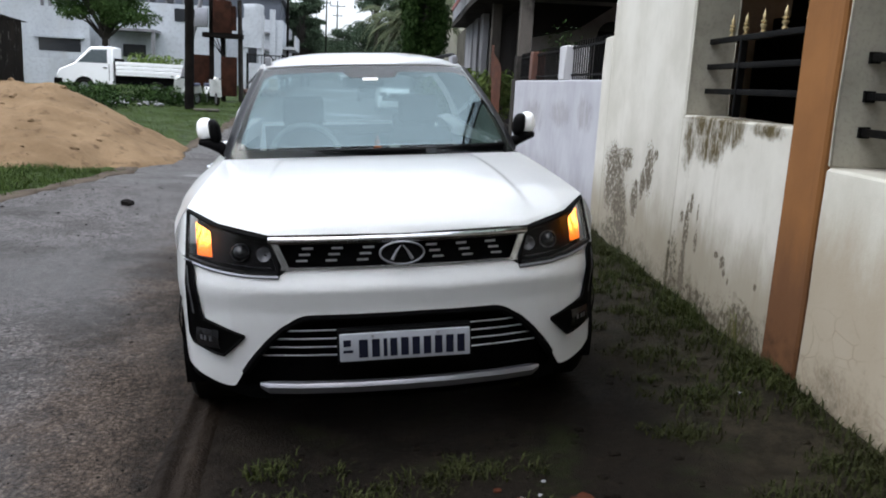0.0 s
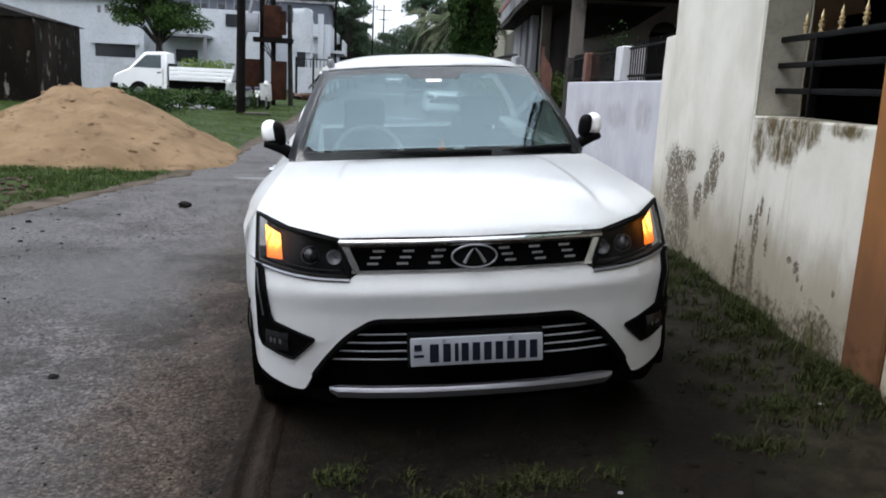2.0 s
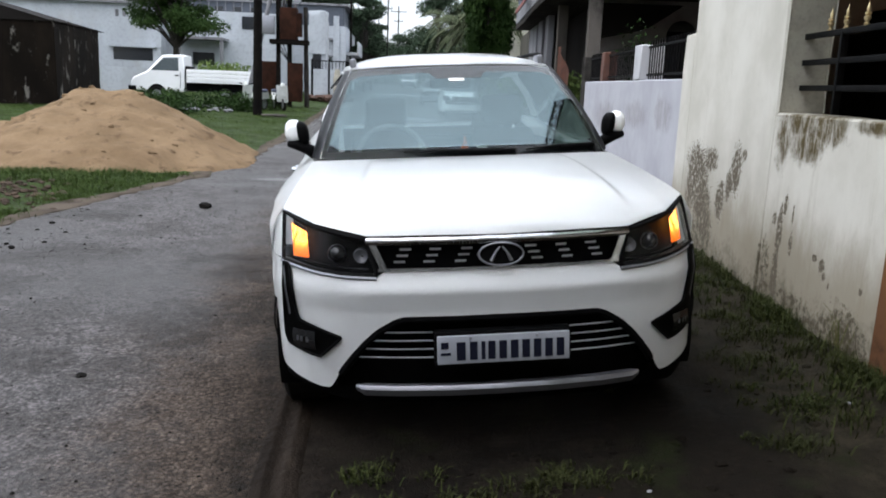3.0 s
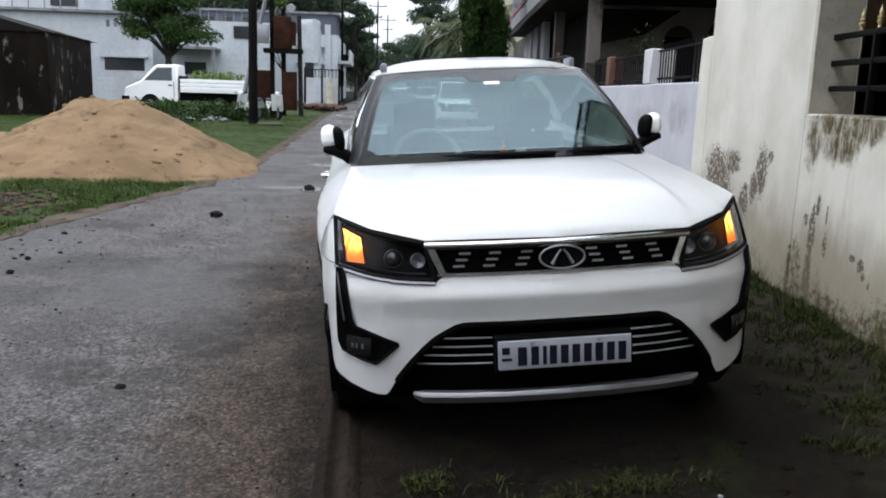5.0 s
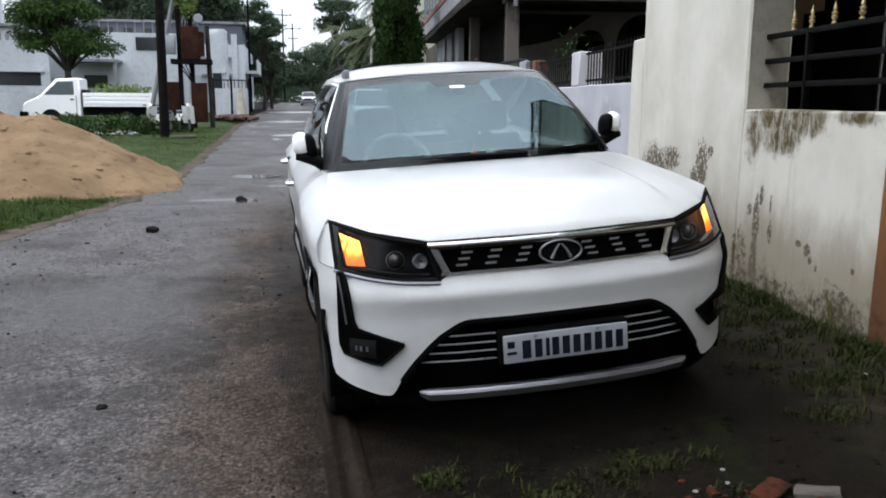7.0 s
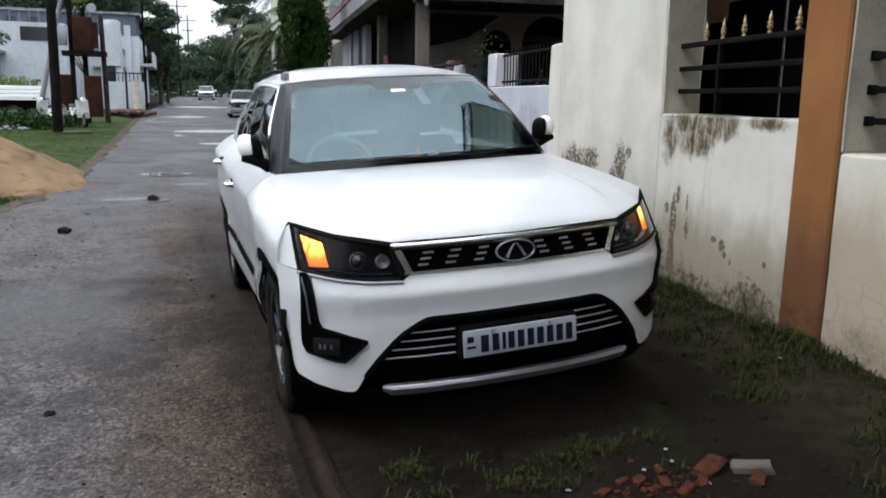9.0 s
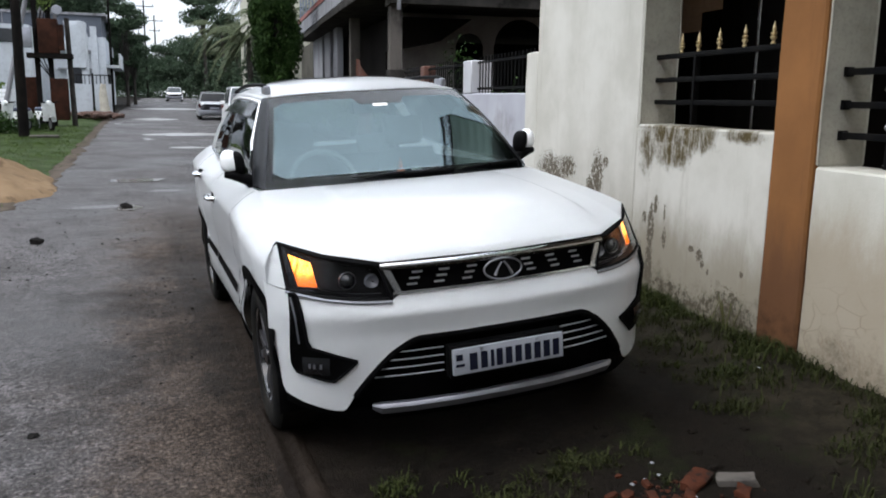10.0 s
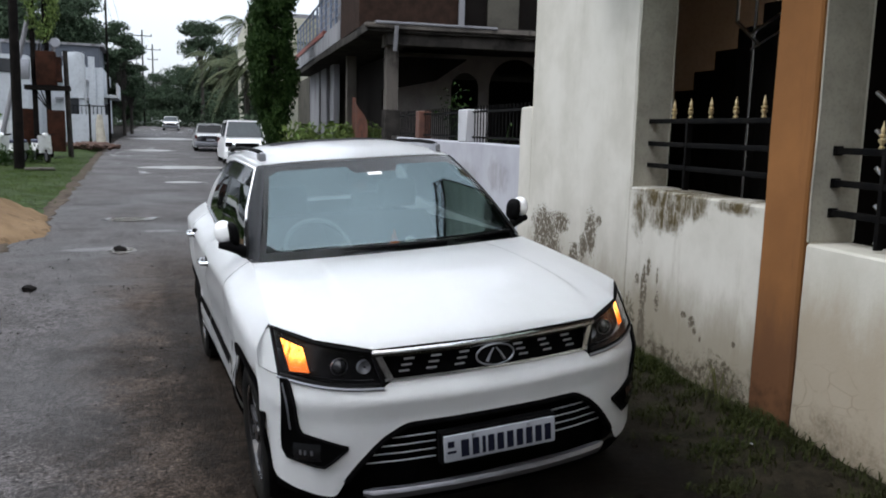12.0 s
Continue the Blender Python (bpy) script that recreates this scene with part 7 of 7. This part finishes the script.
for y in (-0.806, 0.81):
    part("cab_window", plate([(-1.78, y, 1.33), (-1.22, y, 1.86), (-0.62, y, 1.88), (-0.62, y, 1.33)], (0, -1, 0), 0.01), plain("cab_glass", (0.10, 0.12, 0.13), 0.1), pk, "cab side window")
    part("wheel_arch", lathe([(y - 0.004, 0.30), (y - 0.004, 0.40), (y + 0.01, 0.40)], "Y", 24, (-1.55, 0, 0.36)), TRIM, pk)
part("windscreen", plate([(-1.98, -0.7, 1.27), (-1.98, 0.7, 1.27), (-1.32, 0.66, 1.95), (-1.32, -0.66, 1.95)], (-0.7, 0, 0.7), 0.01), plain("cab_screen", (0.10, 0.12, 0.13), 0.1), pk)
part("front_bumper", box((-2.74, -0.82, 0.38), (-2.40, 0.82, 0.66), 0.04), TRIM, pk, "dark grey bumper")
part("door_line", box((-0.56, -0.815, 0.62), (-0.54, -0.80, 1.30)), TRIM, pk)
part("door_handle", box((-0.78, -0.825, 1.12), (-0.62, -0.80, 1.17)), TRIM, pk)
bed = part("bed", box((-0.28, -0.85, 0.86), (2.55, 0.85, 0.94)), PAINT, pk, "white drop-side load bed")
for y in (-0.87, 0.83):
    for k in range(3):
        part("side_board", box((-0.28, y, 0.94 + 0.165 * k), (2.55, y + 0.04, 1.09 + 0.165 * k), 0.01), PAINT, bed)
part("tail_board", box((2.52, -0.85, 0.94), (2.57, 0.85, 1.42)), PAINT, bed)
part("chassis", box((-0.35, -0.6, 0.5), (2.5, 0.6, 0.86)), TRIM, pk)
part("headboard", box((-0.32, -0.8, 0.94), (-0.28, 0.8, 1.55)), TRIM, pk)
for x, y in ((-1.55, -0.76), (-1.55, 0.76), (1.35, -0.74), (1.35, 0.74)):
    h = thing("wheel", "", "")
    h.parent, h.location = pk, (x, y, 0.33)
    part("tyre", lathe([(-0.09, 0.2), (-0.1, 0.29), (-0.07, 0.33), (0.07, 0.33), (0.1, 0.29), (0.09, 0.2)], "Y", 24), RUBBER, h)
    part("rim", lathe([(-0.085, 0.001), (-0.08, 0.12), (-0.09, 0.2), (0.09, 0.2), (0.08, 0.12), (0.085, 0.001)], "Y", 20), SATIN, h)
v, f = leaf_cloud([((0.7, 0, 1.45), (0.7, 0.6, 0.35)), ((1.7, 0, 1.4), (0.7, 0.6, 0.3))], 500, 0.10, np.random.default_rng(4))
load = tagged(new("cut_branches", cloud("cut_branches", v, f, LEAF_PALE)), "cut green branches heaped in the truck bed", "branches", kind="stuff")
load.matrix_world = pose(-8.2, 34.0, 0.30)

# scooter by the pole
sc = thing("scooter", "white parked scooter with a dark seat", "scooter", pose(-5.0, 28.6, land(-5, 28.6), 0, 0, 62))
for x in (-0.62, 0.62):
    part("tyre", lathe([(-0.05, 0.16), (-0.05, 0.22), (0, 0.245), (0.05, 0.22), (0.05, 0.16)], "Y", 24, (x, 0, 0.245)), RUBBER, sc)
    part("rim", lathe([(-0.04, 0.001), (-0.045, 0.16), (0.045, 0.16), (0.04, 0.001)], "Y", 20, (x, 0, 0.245)), SATIN, sc)
part("front_shield", sheet(lambda a, v: Vector((-0.55 + 0.12 * v + 0.08 * a * a, 0.22 * a, 0.35 + 0.62 * v)), lin(-1, 1, 7), lin(0, 1, 6), 0.04), WHITEISH, sc, "white front shield")
part("front_mudguard", sheet(lambda t, v: Vector((-0.62 - 0.29 * math.cos(t), 0.07 * v, 0.25 + 0.29 * math.sin(t))), lin(0.3, 2.4, 9), lin(-1, 1, 3), 0.02), WHITEISH, sc)
part("footboard", box((-0.48, -0.17, 0.28), (0.05, 0.17, 0.36), 0.02), TRIM, sc)
part("rear_body", sheet(lambda a, v: Vector((0.0 + 0.85 * v, 0.2 * a * (1 - 0.4 * v), 0.40 + 0.30 * (1 - abs(a) ** 3) + 0.06 * v)), lin(-1, 1, 9), lin(0, 1, 6), 0.06), WHITEISH, sc)
part("seat", box((-0.02, -0.14, 0.70), (0.72, 0.14, 0.82), 0.05, 3), plain("blue_black_seat", (0.03, 0.035, 0.07), 0.5), sc, "dark blue seat")
part("handlebar", tube([(-0.42, -0.32, 1.02), (-0.45, 0, 0.98), (-0.42, 0.32, 1.02)], 0.02, 8), TRIM, sc)
part("headlamp", lathe([(-0.08, 0.001), (-0.07, 0.08), (0.06, 0.09), (0.1, 0.03)], "X", 16, (-0.5, 0, 0.98)), WHITEISH, sc)
copy_thing(sc, pose(-4.12, 29.3, land(-4.12, 29.3), 0, 0, 112))

# ---- trees, shrubs, distance ----
tree("leafy green street tree behind the pickup", (-10.6, 40.5, 0.3), 7.2, 2.2, 2.9, 20000, 0.08, LEAF, 11, 0.17, 34, flat=0.6)
for k, (x, y, h, s) in enumerate(((-9.5, 72, 12.5, 4.4), (-15, 76, 13.5, 4.8), (-5.2, 76, 12.0, 3.4), (-21, 78, 10, 4), (-3.6, 86, 9.0, 2.4), (-2.9, 100, 8.5, 2.5))):
    tree("broad dark tree behind the houses", (x, y, 0.8), h, s, 2.4, 15000, 0.15, LEAF_FAR, 20 + k, 0.3, 36, flat=0.7)
for k, (x, y, h, s) in enumerate(((-1.0, 112, 7.0, 2.6), (8.6, 118, 9.5, 4.0), (13.5, 112, 11, 4.5), (5.2, 135, 9.0, 3.6), (10.5, 100, 10, 3.6), (0.5, 150, 8.0, 4.2), (18, 105, 12, 4.5), (9.5, 150, 11, 5), (-6, 125, 9, 4), (3.0, 165, 9, 4), (15, 135, 12, 5), (7.2, 80, 6.5, 2.4), (9.5, 66, 6.8, 2.6))):
    tree("tree in the green mass closing the street", (x, y, land(x, y) - 0.2), h, s, 0.6, 13000, 0.17, LEAF_FAR, 40 + k, 0.25, 34, flat=0.6)
palm("coconut palm with drooping yellow green fronds", (5.2, 58, 0.6), 5.7, 3, 3.0)
palm("broad palm with dry drooping fronds before the cream house", (4.25, 38.2, 0.4), 4.0, 8, 2.5)
palm("broad palm with dry drooping fronds before the cream house", (5.3, 37.0, 0.4), 4.8, 9, 2.4)
palm("tall coconut palm over the street trees", (7.7, 62, 0.6), 8.9, 4, 2.9)
palm("short palm behind the hedge", (6.5, 60, 0.6), 4.0, 6, 2.6)
for k, (x, y, h, s) in enumerate(((-1.2, 66, 9.2, 1.7), (-0.6, 72, 8.0, 1.6))):
    tree("slim dark roadside tree", (x, y, land(x, y)), h, s, 2.2, 8000, 0.12, LEAF_FAR, 101 + k, 0.13, 30, flat=0.55)
tree("dark tree with spreading flat branches", (5.6, 75, 0.8), 10.0, 2.6, 6.6, 7000, 0.12, LEAF_FAR, 91, 0.16, 20, flat=0.62)
for k, (x, y, h, s) in enumerate(((-8.6, 69, 12.6, 3.8), (-5.4, 71, 11.4, 3.0), (-12, 70, 12, 4))):
    tree("broad dark tree behind the houses", (x, y, 0.8), h, s * 1.1, 3.4, 14000, 0.15, LEAF_FAR, 94 + k, 0.3, 34, flat=0.62)

cr = thing("creeper_tree", "tall trunk wrapped in a dark hanging creeper", "tree", pose(3.25, 24.0, land(3.2, 24)))
part("trunk", tube([(0, 0, -0.3), (0.05, 0, 3), (0, 0, 7.5)], [0.18, 0.15, 0.08], 10), BARK, cr)
crng = np.random.default_rng(76)
shells = []
for k in range(95):
    h = 1.35 + 6.3 * crng.random()
    reach = 0.14 + 0.56 * step(h, 1.2, 3.2)
    shells.append(((crng.uniform(-1, 1) * reach, crng.normal() * 0.3, h), (0.15 + 0.14 * crng.random(), 0.22, 0.30 + 0.40 * crng.random())))
ob = new("crown", cloud("crown", *leaf_cloud(shells, 36000, 0.062, np.random.default_rng(77), 2.2), LEAF_DARK))
ob.parent = cr
hedge = [((2.6 + 0.25 * k + 0.1 * math.sin(k * 2.1), 17.2 + 0.5 * math.sin(k * 1.3), 1.3 + 0.1 * math.sin(k * 3.0)), (0.34, 0.45, 0.46)) for k in range(9)]
tagged(new("hedge", cloud("hedge", *leaf_cloud(hedge, 3200, 0.07, np.random.default_rng(78)), LEAF_PALE)), "pale green leafy hedge by the house", "hedge", kind="stuff")
bushes = [((-9.0 + 0.55 * k, 28.5 + 1.2 * math.sin(k * 1.7), 0.45), (0.5, 0.6, 0.42)) for k in range(9)] + [((-7.6, 24.5, 0.4), (0.7, 0.6, 0.45)), ((-6.9, 25.2, 0.35), (0.6, 0.6, 0.4)), ((-11.5, 40, 0.6), (0.8, 0.5, 0.6))]
tagged(new("verge_bushes", cloud("verge_bushes", *leaf_cloud(bushes, 6500, 0.065, np.random.default_rng(79)), LEAF_DARK)), "low green weeds and bushes on the verge", "bushes", kind="stuff")
pole_vine = [((-4.15 + 0.4 * math.sin(k * 2.7), 32.5, 5.1 + 0.26 * k), (0.24, 0.24, 0.34)) for k in range(14)]
tagged(new("pole_creeper", cloud("pole_creeper", *leaf_cloud(pole_vine, 2600, 0.07, np.random.default_rng(82), 1.5), LEAF_PALE)), "yellow green creeper climbing the transformer poles", "creeper", kind="stuff")
vine = [((2.95 + 0.12 * math.sin(2 * k), 7.7, 1.55 + 0.2 * k), (0.2, 0.2, 0.2)) for k in range(4)] + [((3.6, 7.5, 1.6), (0.3, 0.25, 0.2))]
tagged(new("garden_creeper", cloud("garden_creeper", *leaf_cloud(vine, 240, 0.03, np.random.default_rng(80)), LEAF_DARK)), "dark creeper behind the garden fence", "creeper", kind="stuff")
bm = bmesh.new()
rng = np.random.default_rng(31)
for _ in range(70):
    x, y = rng.uniform(-8.4, -5.2), rng.uniform(26, 31)
    lump(bm, (x, y, rough_land(x, y) + 0.08), 0.04 + 0.09 * rng.random(), rng)
tagged(finish("verge_litter", bm, PALE), "pale litter and stones in the weeds", "litter", kind="stuff")
far = [((4.9 + 0.45 * math.sin(k * 2.3), 35.5 + 0.7 * k, 1.0 + 0.36 * k), (0.6, 0.8, 0.7)) for k in range(7)] + [((-5 + 1.7 * k, 118 + 6 * math.sin(k * 2.2), 2.0 + 0.8 * math.sin(k)), (1.9, 2.0, 1.9)) for k in range(16)] + [((-3.4 - 0.5 * k, 60 + 4 * k, 1.5), (0.8, 1.6, 1.0)) for k in range(8)] + [((6.5 + 0.5 * k, 50 + 5 * k, 1.8), (1.2, 2.2, 1.7)) for k in range(9)] + [((4.5 + 0.65 * k, 54 + 0.6 * math.sin(k * 2.0), 2.1 + 0.25 * k), (0.9, 1.0, 1.5 + 0.15 * k)) for k in range(6)]
tagged(new("roadside_scrub", cloud("roadside_scrub", *leaf_cloud(far, 26000, 0.18, np.random.default_rng(81)), LEAF_FAR)), "dark green scrub closing the far end of the street", "scrub", kind="stuff")
# pale house glimpsed behind the creeper
h4 = thing("cream_house", "cream painted house behind the trees", "house", pose(4.75, 40, 0.3, 0, 0, -5))
part("wall", box((0, 0, -0.3), (8, 12, 7.0)), surf("cream_paint", (0.38, 0.375, 0.30), (0.32, 0.31, 0.25), 0.8, 0.9, 15, 0.1), h4)
part("window", box((-0.04, 2, 3.6), (0.1, 3.4, 5.0)), DARK, h4)
part("window", box((-0.04, 6, 3.6), (0.1, 7.4, 5.0)), DARK, h4)
part("roof_slab", box((0.0, 0.0, 7.0), (8.0, 12.0, 7.2)), PALE, h4)
